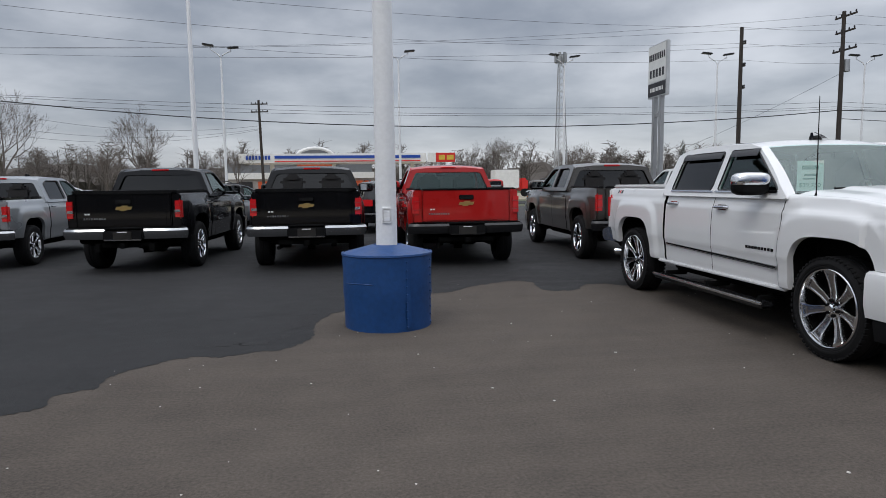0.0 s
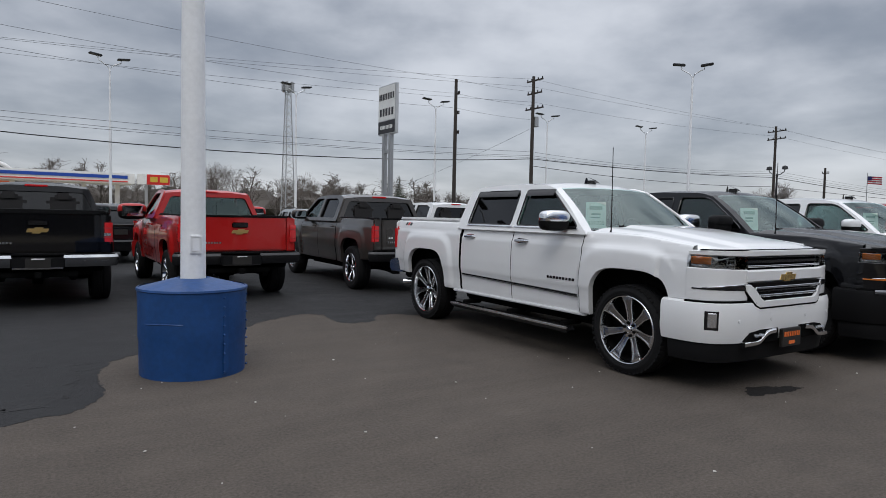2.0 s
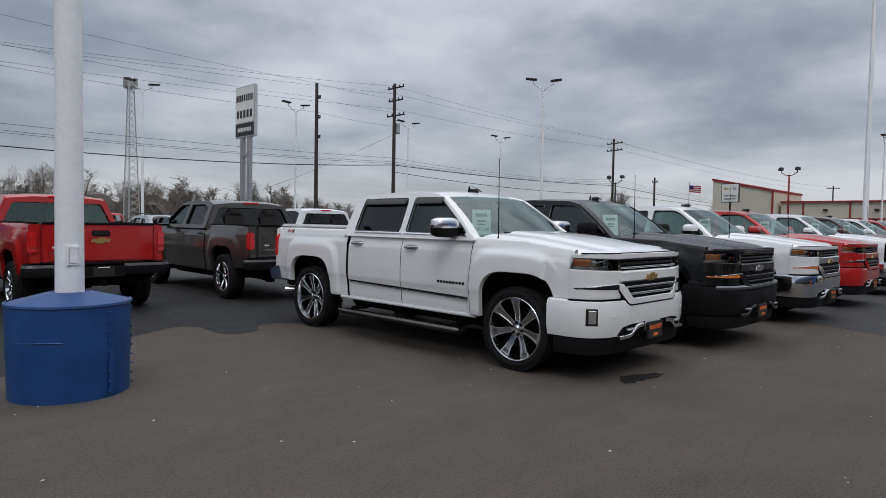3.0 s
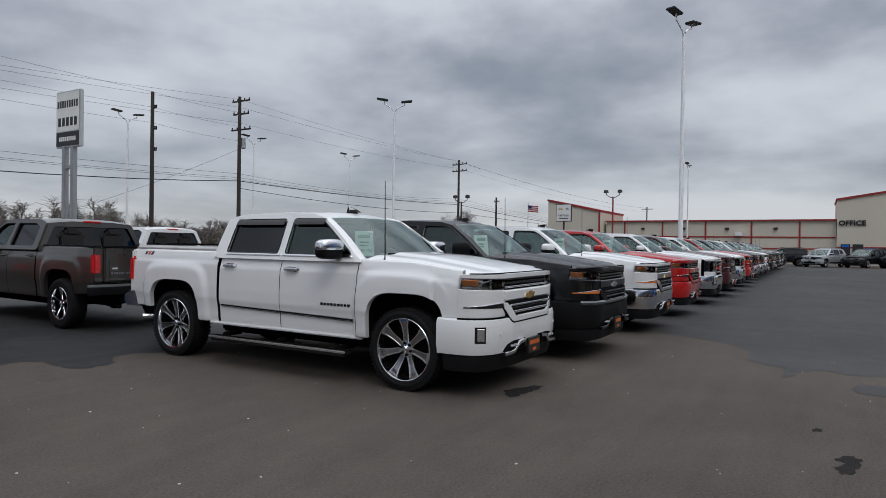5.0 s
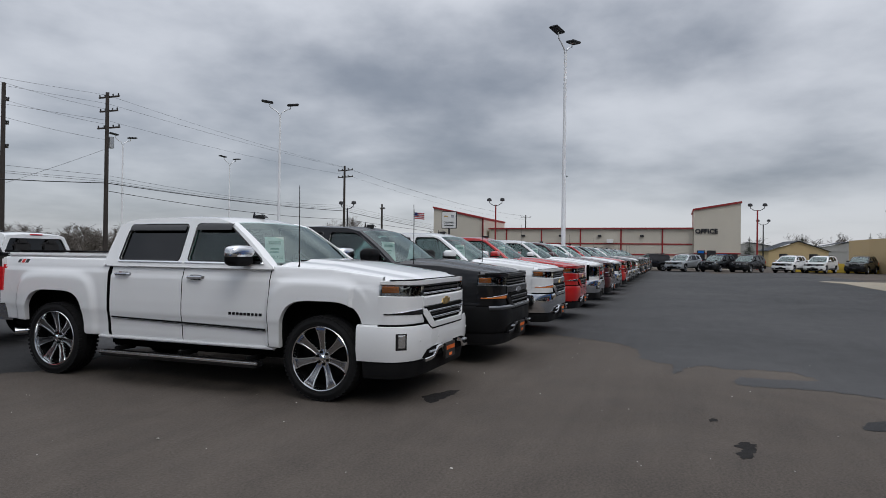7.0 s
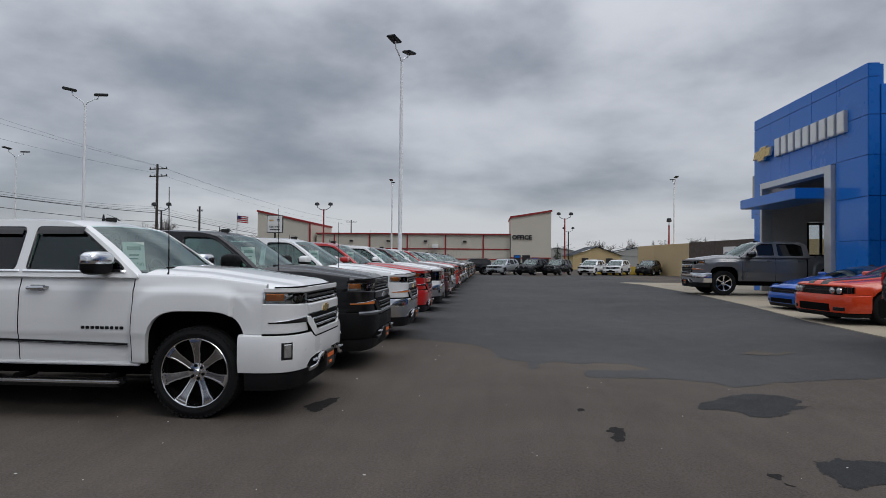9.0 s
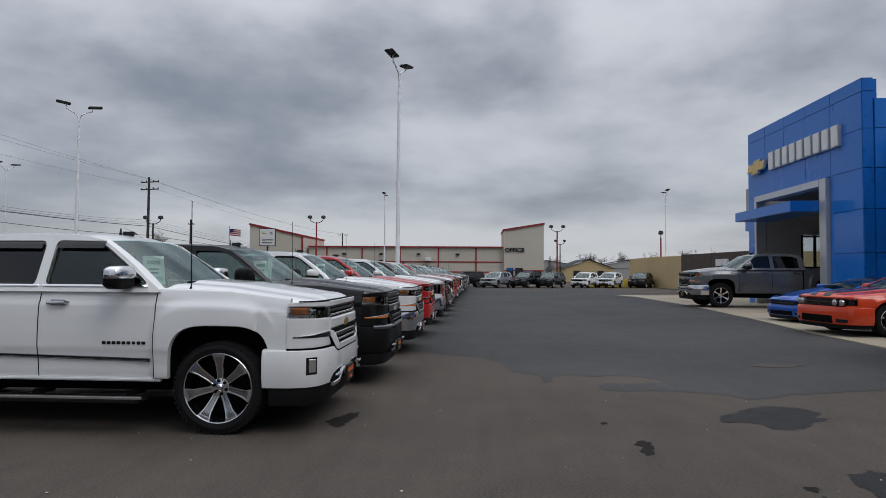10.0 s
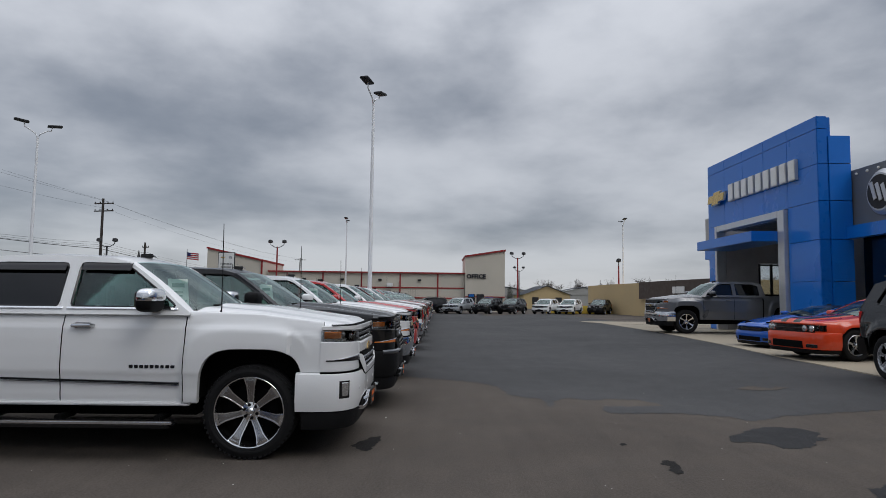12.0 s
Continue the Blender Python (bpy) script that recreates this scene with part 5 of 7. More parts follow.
def regular(base, shift):
    """The short cab with one door a side; shift moves the axles apart."""
    d = dict(base)
    f, r = 1.505 + shift / 2, -1.505 - shift / 2
    o = f - 1.822
    d.update(xf=f, xr=r, F=2.775 + o, R=r - .98,
             belt=[(-3.4, 1.38), (-.42 + o, 1.372), (-.40 + o, 1.335), (1.15 + o, 1.335), (1.9 + o, 1.312), (2.5 + o, 1.242), (2.8 + o, 1.20)],
             panels=[("bed_side", r - .97, -.43 + o), ("cab_corner", -.39 + o, -.12 + o), ("front_door", -.11 + o, 1.185 + o), ("front_fender", 1.196 + o, 2.475 + o)],
             cowl=(1.24 + o, 1.375), gfront=1.27 + o, grear=-.40 + o, top=[(.58 + o, 1.80), (.36 + o, 1.845), (.0 + o, 1.855), (-.2 + o, 1.845), (-.34 + o, 1.80)],
             windows=[([(1.10 + o, 1.375), (.62 + o, 1.735), (.5 + o, 1.785), (-.05 + o, 1.785), (-.12 + o, 1.375)], "glass")], seatx=(.15 + o,), mirror=(.80 + o, 1.44), handles=[(.0 + o, 1.20)], bedfront=-.46 + o, rim="chrome", spokes=6, style="plain")
    return d


# ---- ground ----
def patch(name, outline, z, mat, rough=.10, kind="structure", seed=1, label="", rise=None):
    """A flat sheet with a ragged edge, a few millimetres above what it lies on."""
    pts = []
    n = len(outline)
    for i in range(n):
        a, b = Vector(outline[i]), Vector(outline[(i + 1) % n])
        k = max(1, int((b - a).length / (.016 if kind == "stuff" else .03))) if (b - a).length < 3 else max(1, int((b - a).length / .2)) if (b - a).length < 14 else 1
        for j in range(k):
            q = a.lerp(b, j / k)
            if rough and (b - a).length < 14:
                v = noise.noise_vector((q.x * 1.3 + seed, q.y * 1.3, seed)) * rough * 1.1 + noise.noise_vector((q.x * 6 + seed, q.y * 6, seed)) * rough * .85 + noise.noise_vector((q.x * 22 + seed, q.y * 22, seed)) * rough * .75
                q = q + Vector((v.x, v.y))
            pts.append((q.x, q.y))
    ob = part(name, fill(pts, [], lambda x, y: Vector((x, y, z + (rise(x, y) if rise else 0))), 0), mat, None, label, 0, kind)
    return ob


bm = bmesh.new()
xs = np.concatenate([[-2500, -600], np.linspace(-150, 250, 21), [800, 2500]])
ys = np.concatenate([[-2500, -600], np.linspace(-120, 220, 18), [800, 2500]])
add_grid(bm, [[(x, y, -.06) for x in xs] for y in ys])
tagged(part("ground", bm, "grass", None, "dull winter grass around the lot", 0, "structure"), category="ground")
part("asphalt_lot", boxes(((30, 7.0, -.05), (140, 70, .1), 0)), "lot", None, "worn brown-grey asphalt of the car lot", 0, "structure")
part("road", boxes(((0, 52, -.055), (700, 8, .05), 0)), "seal", None, "dark asphalt road beyond the lot", 0, "structure")
part("station_forecourt", boxes(((-2, 84, -.055), (90, 44, .05), 0)), "concrete", None, "pale forecourt of the filling station", 0, "structure")
patch("sealed_asphalt_west", [(-40, 4.1), (-2.9, 4.15), (-2.62, 4.23), (-2.43, 4.37), (-2.48, 4.61), (-2.36, 4.68), (-2.22, 4.72), (-2.23, 5.07), (-2.07, 5.25), (-1.91, 5.46), (-1.72, 5.53), (-1.54, 5.46), (-1.27, 5.57), (-.98, 5.61), (-.73, 5.99), (-.74, 6.65), (-.55, 7.2),
                               (.2, 8.0), (.67, 8.34), (.98, 8.37), (1.34, 8.79), (1.79, 9.13), (2.2, 9.21), (2.33, 9.01), (2.19, 8.4), (2.38, 8.17), (2.64, 8.17), (3.03, 8.67), (3.28, 8.63), (3.47, 8.40), (5.2, 8.7), (5.5, 41), (-40, 41)], .0025, "seal", .058, seed=3, label="darker sealed asphalt with a ragged edge")
patch("sealed_asphalt_lane", [(5.2, 8.75), (8.6, 7.5), (8.9, 4.7), (10.3, 3.95), (9.5, 2.87), (9.0, 1.95), (8.5, 1.72), (7.55, 1.64), (7.35, 1.41), (7.26, 1.2), (6.5, 1.17), (6.99, 1.04), (7.3, .76), (7.18, .54), (7.13, .36), (7.3, .22), (7.27, -.31), (6.80, -.51), (6.63, -.11), (6.58, .37), (6.16, .54), (6.04, .47),
                               (6.09, -.51), (5.97, -.79), (5.89, -1.03), (5.61, -1.19), (5.80, -1.57), (5.85, -1.75), (61, -1.75), (61, 41), (5.6, 41)], .003, "lane", .058, seed=7, label="darker sealed asphalt lane with a ragged edge")
STAINS = (
    ([(4.61, -.41), (4.87, -.69), (5.24, -1.11), (5.23, -1.42), (5.11, -1.58), (4.91, -1.63), (4.71, -1.45), (4.65, -1.61), (4.49, -1.34), (4.22, -1.07), (4.18, -.95), (4.14, -.78), (4.32, -.70), (4.42, -.36)], "seal"),
    ([(2.74, -.69), (2.87, -.91), (2.80, -.96), (2.82, -1.15), (2.75, -1.5), (2.4, -1.4), (2.24, -.75), (2.18, -.65), (2.22, -.60), (2.42, -.65), (2.52, -.62)], "seal"),
    ([(3.50, .71), (3.65, .60), (3.58, .53), (3.44, .60), (3.26, .60), (3.12, .66), (3.27, .72), (3.42, .67)], "wet"),
    ([(2.43, -.23), (2.47, -.31), (2.39, -.32), (2.30, -.25), (2.35, -.20)], "wet"),
    ([(2.24, -.22), (2.23, -.27), (2.19, -.30), (2.19, -.21)], "wet"),
    ([(4.27, .90), (4.33, .82), (4.25, .81), (4.19, .88)], "wet"),
    ([(3.98, 3.60), (4.10, 3.60), (4.27, 3.58), (4.35, 3.50), (4.49, 3.47), (4.57, 3.38), (4.34, 3.37), (4.14, 3.39), (4.03, 3.41), (3.88, 3.44), (3.87, 3.51)], "wet"))
for k, (o, m) in enumerate(STAINS):
    patch("asphalt_stain", o, .003, m, .06 if k < 2 else .045, "stuff", 40 + k, "dark stain on the asphalt")
patch("seal_patch", [(-2.16, 6.44), (-1.88, 7.06), (-1.44, 7.26), (-0.79, 7.21), (-0.9, 6.66), (-0.98, 5.97), (-1.46, 5.93), (-1.89, 6.06)], .0045, "wetseal", .16, "stuff", 51, "darker damp patch on the sealed asphalt")
# the lane rises gently to the apron
SLOPE = lambda x, y: .2 * (-1.6 - y) / 3.6
bm = bmesh.new()
add_grid(bm, [[(-30, y, z), (54, y, z), (60, y, .001)] for y, z in ((-1.6, .001), (-5.2, .2), (-9, .2))])
part("asphalt_rise", bm, "lot", None, "asphalt rising gently to the apron", 0, "structure")
patch("sealed_rise", [(5.85, -1.5), (5.95, -2.1), (6.0, -3.2), (5.8, -4.2), (5.7, -5.2), (54, -5.2), (54, -1.5)], .004, "lane", .12, seed=9, label="darker sealed asphalt", rise=SLOPE)
patch("sealed_edge", [(5.7, -5.2), (5.6, -8.5), (54, -8.5), (54, -5.2)], .204, "lane", 0, seed=9, label="darker sealed asphalt")
patch("pale_scrape", [(8.25, -2.18), (8.5, -2.6), (8.2, -2.72), (8.1, -2.76), (8.35, -2.93), (8.15, -3.05), (7.98, -2.8), (8.0, -2.55)], .010, "lot", .05, "stuff", 31, "paler worn streak on the dark lane", SLOPE)
# concrete apron of the showroom
bm = fill([(5, -4.95), (9, -5.12), (12.3, -5.3), (16.9, -5.88), (24.1, -6.5), (33.8, -6.6), (36, -5.95), (36.6, -6.4), (37, -30), (-40, -30), (-40, -4.9)], [], lambda x, y: Vector((x, y, .1)), 0)
r = bmesh.ops.extrude_face_region(bm, geom=bm.faces[:])
bmesh.ops.translate(bm, vec=(0, 0, .12), verts=[v for v in r["geom"] if isinstance(v, bmesh.types.BMVert)])
part("concrete_apron", bm, "concrete", None, "pale tan concrete apron beside the lane", 0, "structure")
bm = bmesh.new()
for i in range(9):
    box(bm, (8 + i * 4, -13.3, .220), (.025, 12, .006), 0)
part("apron_joints", bm, "wet", None, "dark joints in the concrete apron", 0, "stuff")
# grit on the asphalt
bm = bmesh.new()
rnd = random.Random(11)
spots = [(5.58, 3.40), (2.12, 2.62), (.65, 4.23), (-.66, 4.57), (.21, 5.25), (1.0, 3.9), (1.9, 5.0), (1.3, 6.3)]
for k in range(150):
    spots.append((rnd.uniform(-2.5, 9), rnd.uniform(-1.5, 9)))
for k, (x, y) in enumerate(spots):
    s = .010 if k < 8 else rnd.uniform(.003, .007)
    t = bmesh.new()
    bmesh.ops.create_icosphere(t, subdivisions=1, radius=s)
    for v in t.verts:
        v.co = Vector((v.co.x * rnd.uniform(.7, 1.5) + x, v.co.y * rnd.uniform(.7, 1.5) + y, v.co.z * .5 + .006))
    join(bm, t)
part("grit", bm, "debris", None, "pale grit scattered on the asphalt", 0, "stuff")


# ---- street furniture ----
def lamp_post(x, y, h=10.95, turn=0, base=None, r=.1):
    root = new("lamp_post")
    z0 = base or 0
    bm = bmesh.new()
    tube(bm, [(0, 0, z0), (0, 0, h * .5), (0, 0, h - .9)], [r, r * .8, r * .55], 16)
    part("pole", bm, "polewhite", root)
    for s, up_ in ((-1, .10), (1, 0)):
        bm = bmesh.new()
        tube(bm, [(0, 0, h - 1.0), (s * .12, 0, h - .75), (s * .42, 0, h - .55), (s * .62, 0, h - .5 + up_ * .6), (s * .66, 0, h - .28 + up_)], .035, 8)
        arm = part("arm", bm, "polewhite", root)
        bm = bmesh.new()
        box(bm, (s * .78, 0, h - .24 + up_), (.72, .40, .10), .03, Matrix.Rotation(-s * .12, 3, "Y"))
        part("lamp_head", bm, "darkmetal", arm, "dark flat lamp head")
    root.matrix_basis = pose(x, y, 0, 0, 0, turn)
    return tagged(root, "white steel lot lamp post with two dark heads", "lamp post", "lot lamp posts")


POLE = (.02, 6.56)
lp = lamp_post(*POLE, base=.78, r=.112)
bm = boxes(((0, -.105, 1.16), (.10, .03, .17), .006), ((0, -.118, 1.16), (.075, .012, .13), .004))
part("hand_hole_cover", bm, "polewhite", lp, "small bolted cover plate")
base = new("steel_drum_guard")
bm = bmesh.new()
lathe(bm, [(.455, .0), (.458, .3), (.466, .34), (.464, .5), (.470, .76), (.455, .775), (.15, .855), (.13, .83)], "z", n=48, closed=False)
part("shroud", bm, "baseblue", base, "dented blue sheet steel shroud", 25)
for a, lap in ((-1.20, 1), (-.42, 0)):
    for k in range(9):
        t = bmesh.new()
        bmesh.ops.create_icosphere(t, subdivisions=1, radius=.011)
        bmesh.ops.translate(t, vec=(.472 * math.cos(a), .472 * math.sin(a), .05 + k * .082), verts=t.verts[:])
        part("bolt", t, "baseblue", base)
    if lap:
        bm = bmesh.new()
        box(bm, (.465 * math.cos(a + .05), .465 * math.sin(a + .05), .39), (.006, .05, .72), .002, Matrix.Rotation(a, 3, "Z"))
        part("lapped_seam", bm, "baseblue", base, "overlapping sheet seam")
bm = bmesh.new()
tube(bm, [(.466 * math.cos(b), .466 * math.sin(b), .485 + .006 * math.sin(b * 5)) for b in np.linspace(-2.75, -1.95, 12)], .005, 5)
part("dent_line", bm, "baseblue", base)
bm = bmesh.new()
lathe(bm, [(.472, .752), (.480, .760), (.476, .778), (.455, .784)], "z", n=48, closed=False)
part("rolled_rim", bm, "baseblue", base, "rolled upper rim", 40)
base.matrix_basis = pose(*POLE, 0)
tagged(base, "round blue metal base round the lamp post", "pole base")

for x, y, t in ((25.0, 5.63, 38), (31.9, 24.6, -55), (-6.0, 24.2, 10), (-8.85, 44.5, 10), (2.9, 44.7, 5), (15.1, 45.7, 0), (26.2, 44.2, -10), (37.9, 43.9, -15), (50.5, 43.3, -20), (72.8, 13.4, 0), (70, -18.7, 0)):
    lamp_post(x, y, turn=t + (-55 if 24 < x < 60 and y < 10 else 0))


def crook_lamp(x, y, h, mat="redtrim", turn=0):
    """A thin post with two round lamp heads on bent arms."""
    root = new("twin_lamp_post")
    bm = bmesh.new()
    tube(bm, [(0, 0, 0), (0, 0, h - .5)], [.11, .08], 10)
    part("pole", bm, mat, root)
    for s in (1, -1):
        bm = bmesh.new()
        tube(bm, [(0, 0, h - .6), (0, s * .3, h - .55), (0, s * .7, h - .3), (0, s * .75, h)], .04, 6)
        arm = part("arm", bm, "darkmetal", root)
        bm = bmesh.new()
        lathe(bm, [(.0, h + .28), (.22, h + .2), (.27, h - .05), (.12, h - .1)], "z", (0, s * .75, 0), 14, False)
        part("lamp_head", bm, "darkmetal", arm, "dark lamp head")
    root.matrix_basis = pose(x, y, 0, 0, 0, turn)
    return tagged(root, "thin dark post with two round lamp heads", "lamp post", "twin lamp posts")


crook_lamp(77, -7.5, 7.2)
crook_lamp(106, -11.5, 6.9, "darkmetal")
crook_lamp(66.5, 20.0, 7.4)
crook_lamp(58, 34, 6.6, "darkmetal")
crook_lamp(68, -17.6, 5.9, turn=75)


def utility_pole(x, y, h, arms, turn=0, lean=0, transformer=False):
    root = new("utility_pole")
    bm = bmesh.new()
    tube(bm, [(0, 0, 0), (0, 0, h)], [.17, .12], 12)
    part("pole", bm, "wood", root)
    for z, w in arms:
        bm = boxes(((.14, 0, z), (.10, w, .11), .01))
        arm = part("crossarm", bm, "wood", root)
        for k in (-.46, -.2, .2, .46):
            bm = bmesh.new()
            lathe(bm, [(.0, z + .22), (.04, z + .2), (.055, z + .12), (.03, z + .05)], "z", (.14, k * w, 0), 8, False)
            part("insulator", bm, "darkmetal", arm)
    if transformer:
        bm = bmesh.new()
        lathe(bm, [(.0, h - 3.1), (.2, h - 3.12), (.22, h - 3.9), (.0, h - 3.95)], "z", (.35, 0, 0), 14, False)
        part("transformer", bm, "galv", root, "grey transformer can")
    root.matrix_basis = pose(x, y, 0, 0, lean, turn)
    return tagged(root, "weathered wooden utility pole with crossarms", "utility pole", "utility poles")


utility_pole(26.3, 41.5, 12.0, [(10.9, .5), (9.4, .5), (7.9, .5)], 10)
utility_pole(32.1, 39.2, 12.6, [(12.3, 1.9), (11.3, 1.7), (10.1, 2.1)], 0, 0, True)
utility_pole(64.5, 38.0, 11.6, [(11.1, 2.4), (10.3, 2.4)], -15)
utility_pole(-9.95, 70.4, 10.6, [(10.2, 1.8), (9.4, 1.8)], 80, -4)
utility_pole(144, 34, 10.5, [(10.0, 2.4)], 0)
utility_pole(79, 40, 8.2, [(7.6, .8)], 0)


def cable(pts, r=.016, sag=.5):
    cu = bmesh.new()
    for i, (a, b) in enumerate(zip(pts, pts[1:])):
        a, b, dip = Vector(a), Vector(b), sag[i] if isinstance(sag, list) else sag
        q = [a.lerp(b, t) - Vector((0, 0, dip * 4 * t * (1 - t))) for t in np.linspace(0, 1, 14)]
        tube(cu, q, r, 5, False)
    return tagged(part("overhead_cable", cu, "cable", None, "black overhead cable sagging between poles", 0), category="cable", group="overhead cables")


# along the road: left end, pole height, far pole height, two sags, radius
for zl, zp, zr, s1, s2, r in ((9.7, 12.4, 11.45, .9, .25, .008), (9.6, 11.8, 11.4, .65, .2, .008), (9.5, 10.6, 10.6, .75, .3, .008), (7.5, 6.7, 6.96, .8, .5, .010), (7.55, 6.4, 6.7, 1.0, .4, .010), (7.0, 6.25, 6.5, .8, .35, .010), (7.8, 6.15, 6.28, 1.8, .25, .030)):
    cable([(-140, 42, zl - .3), (-30, 40.6, zl), (32.1, 39.2, zp), (64.5, 38, zr), (144, 34, zr - 1.2)], r, [.8, s1, s2, .9])
cable([(32.1, 39.2, 5.6), (64.5, 38, 5.3), (144, 34, 4.6)], .022, .4)
# over the lot from the bare pole
for zp, y, z, sag in ((12.0, 30.3, 11.2, .7), (10.92, 29.9, 10.0, 1.0), (9.82, 30.3, 9.0, .9)):
    cable([(32.1, 39.2, zp - .6), (26.3, 41.5, zp), (-22, y, z), (-80, 18, z)], .008, [.1, sag, .7])
for z0, z1, sag in ((10.5, 8.0, 1.5), (8.8, 7.7, 1.4), (8.0, 7.6, 1.5)):
    cable([(-110, 72, z0), (-40, 71, z0), (-9.95, 70.4, z1)], .012, sag)
cable([(32.1, 39.2, 8.6), (27, 52, 4.0)], .010, .2)

# lattice mast
mast = new("lattice_mast")
H0 = 15.0
for k in range(3):
    a = k * math.tau / 3
    bm = bmesh.new()
    tube(bm, [(.92 * math.cos(a), .92 * math.sin(a), 0), (.30 * math.cos(a), .30 * math.sin(a), H0)], .05, 6)
    part("leg", bm, "galv", mast)
bm = bmesh.new()
for i in range(22):
    z0, z1 = i * H0 / 22, (i + 1) * H0 / 22
    r0, r1 = .92 - .62 * z0 / H0, .92 - .62 * z1 / H0
    for k in range(3):
        a, b = k * math.tau / 3, (k + 1) * math.tau / 3
        tube(bm, [(r0 * math.cos(a), r0 * math.sin(a), z0), (r1 * math.cos(b), r1 * math.sin(b), z1)], .020, 4, False)
        tube(bm, [(r0 * math.cos(b), r0 * math.sin(b), z0), (r1 * math.cos(a), r1 * math.sin(a), z1)], .020, 4, False)
part("bracing", bm, "galv", mast, "crossed steel bracing")
for k in range(6):
    a = k * math.tau / 6
    bm = bmesh.new()
    box(bm, (.55 * math.cos(a), .55 * math.sin(a), H0 - .3), (.2, .3, 1.0), .03, Matrix.Rotation(a, 3, "Z"))
    part("aerial_panel", bm, "galv", mast)
mast.matrix_basis = pose(21.6, 66.3, 0)
tagged(mast, "tall galvanised lattice radio mast beyond the road", "radio mast")

# pylon sign
sg = new("pylon_sign")
for y in (-.42, .42):
    part("post", boxes(((0, y, 3.5), (.26, .30, 7.0), .02)), "galv", sg)
part("crosspiece", boxes(((0, 0, 5.6), (.2, .9, .2), .01)), "galv", sg)
cab = part("cabinet", boxes(((0, 0, 8.3), (.24, 2.4, 3.2), .04)), "frame", sg, "silver-edged sign cabinet")
for s in (1, -1):
    part("sign_face", boxes(((s * .125, 0, 8.72), (.02, 2.28, 2.2), .01)), "signwhite", cab, "white sign face")
    part("lower_face", boxes(((s * .125, 0, 7.18), (.02, 2.28, .8), .01)), "signdark", cab, "dark lower face")
    for z, h, n, w, mt in ((9.15, .40, 9, 2.1, "signdark"), (8.15, .48, 5, 2.0, "signdark"), (7.18, .24, 9, 1.7, "signwhite")):
        bm = bmesh.new()
        for y, zz, bw, bh in bar_row(-w / 2, w / 2, z, h, n, 4):
            box(bm, (s * .138, y, zz), (.012, bw, bh), 0)
        part("lettering", bm, mt, cab, "row of plain bars", 0)
sg.matrix_basis = pose(18.35, 37.5, 0)
tagged(sg, "tall white pylon sign on two grey posts", "sign")


# ---- trees ----
def grow(bm, p, d, length, r, depth, rnd):
    """A limb that bends upwards and forks into finer ones."""
    n = 3
    pts, rad = [p], [r]
    q, dd = p.copy(), d.copy()
    for i in range(n):
        dd = (dd + Vector((rnd.gauss(0, .12), rnd.gauss(0, .12), rnd.gauss(.07, .07)))).normalized()
        q = q + dd * length / n
        pts.append(q.copy())
        rad.append(max(.007, r * (1 - .45 * (i + 1) / n)))
    tube(bm, pts, rad, 5 if depth > 3 else 3, False)
    if depth == 0:
        return
    for k in range(3):
        i = (3, 2, rnd.choice((1, 2, 3)))[k]
        ax = Vector((rnd.gauss(0, 1), rnd.gauss(0, 1), rnd.gauss(.1, .45))).normalized()
        nd = (dd * .85 + ax * rnd.uniform(.38, .72)).normalized()
        grow(bm, pts[i], nd, length * rnd.uniform(.60, .80), rad[i] * (.88 if k == 0 else .68), depth - 1, rnd)


def bare_tree(x, y, h, seed, depth=6):
    rnd = random.Random(seed)
    root = new("bare_tree")
    bm = bmesh.new()
    th = h * .26
    tube(bm, [(0, 0, 0), (.05, .02, th * .5), (.0, .06, th)], [h * .024, h * .02, h * .017], 8)
    part("trunk", bm, "bark", root)
    bm = bmesh.new()
    for k in range(5):
        a = k * 2.4 + rnd.random()
        lean = rnd.uniform(.25, .75) if k else .08
        grow(bm, Vector((0, .06, th * rnd.uniform(.75, 1.0))), Vector((math.cos(a) * lean, math.sin(a) * lean, 1.0)).normalized(), h * rnd.uniform(.21, .27), h * .0085, depth - 1, rnd)
    part("crown", bm, "twigs", root, "bare winter crown of fine twigs")
    root.matrix_basis = pose(x, y, 0)
    return tagged(root, "bare leafless deciduous tree", "tree", "bare trees")


def fir(x, y, h, seed):
    rnd = random.Random(seed)
    root = new("fir_tree")
    bm = bmesh.new()
    tube(bm, [(0, 0, 0), (0, 0, h * .98)], [h * .02, .02], 6)
    part("trunk", bm, "bark", root)
    bm = bmesh.new()
    for i in range(26):
        z = h * (.08 + .9 * i / 26)
        rr = h * .24 * (1 - z / h) + .1
        for k in range(9):
            a = k * math.tau / 9 + rnd.random() * .6 + i
            l = rr * rnd.uniform(.7, 1.15)
            for s in range(3):
                c = Vector((math.cos(a), math.sin(a), 0))
                q = c * l * (s + .5) / 3 + Vector((0, 0, z - .25 * l * (s + .5) / 3 * 1.2))
                e = Vector((-c.y, c.x, 0)) * l * .16
                v = [bm.verts.new(q + e), bm.verts.new(q - e), bm.verts.new(q - e * .3 + c * l * .28 + Vector((0, 0, -.1 * l))), bm.verts.new(q + e * .3 + c * l * .28 + Vector((0, 0, .06 * l)))]
                bm.faces.new(v)
    part("crown", bm, "fir", root, "dark green drooping boughs", 0)
    root.matrix_basis = pose(x, y, 0)
    return tagged(root, "dark green fir tree", "tree", "fir trees")


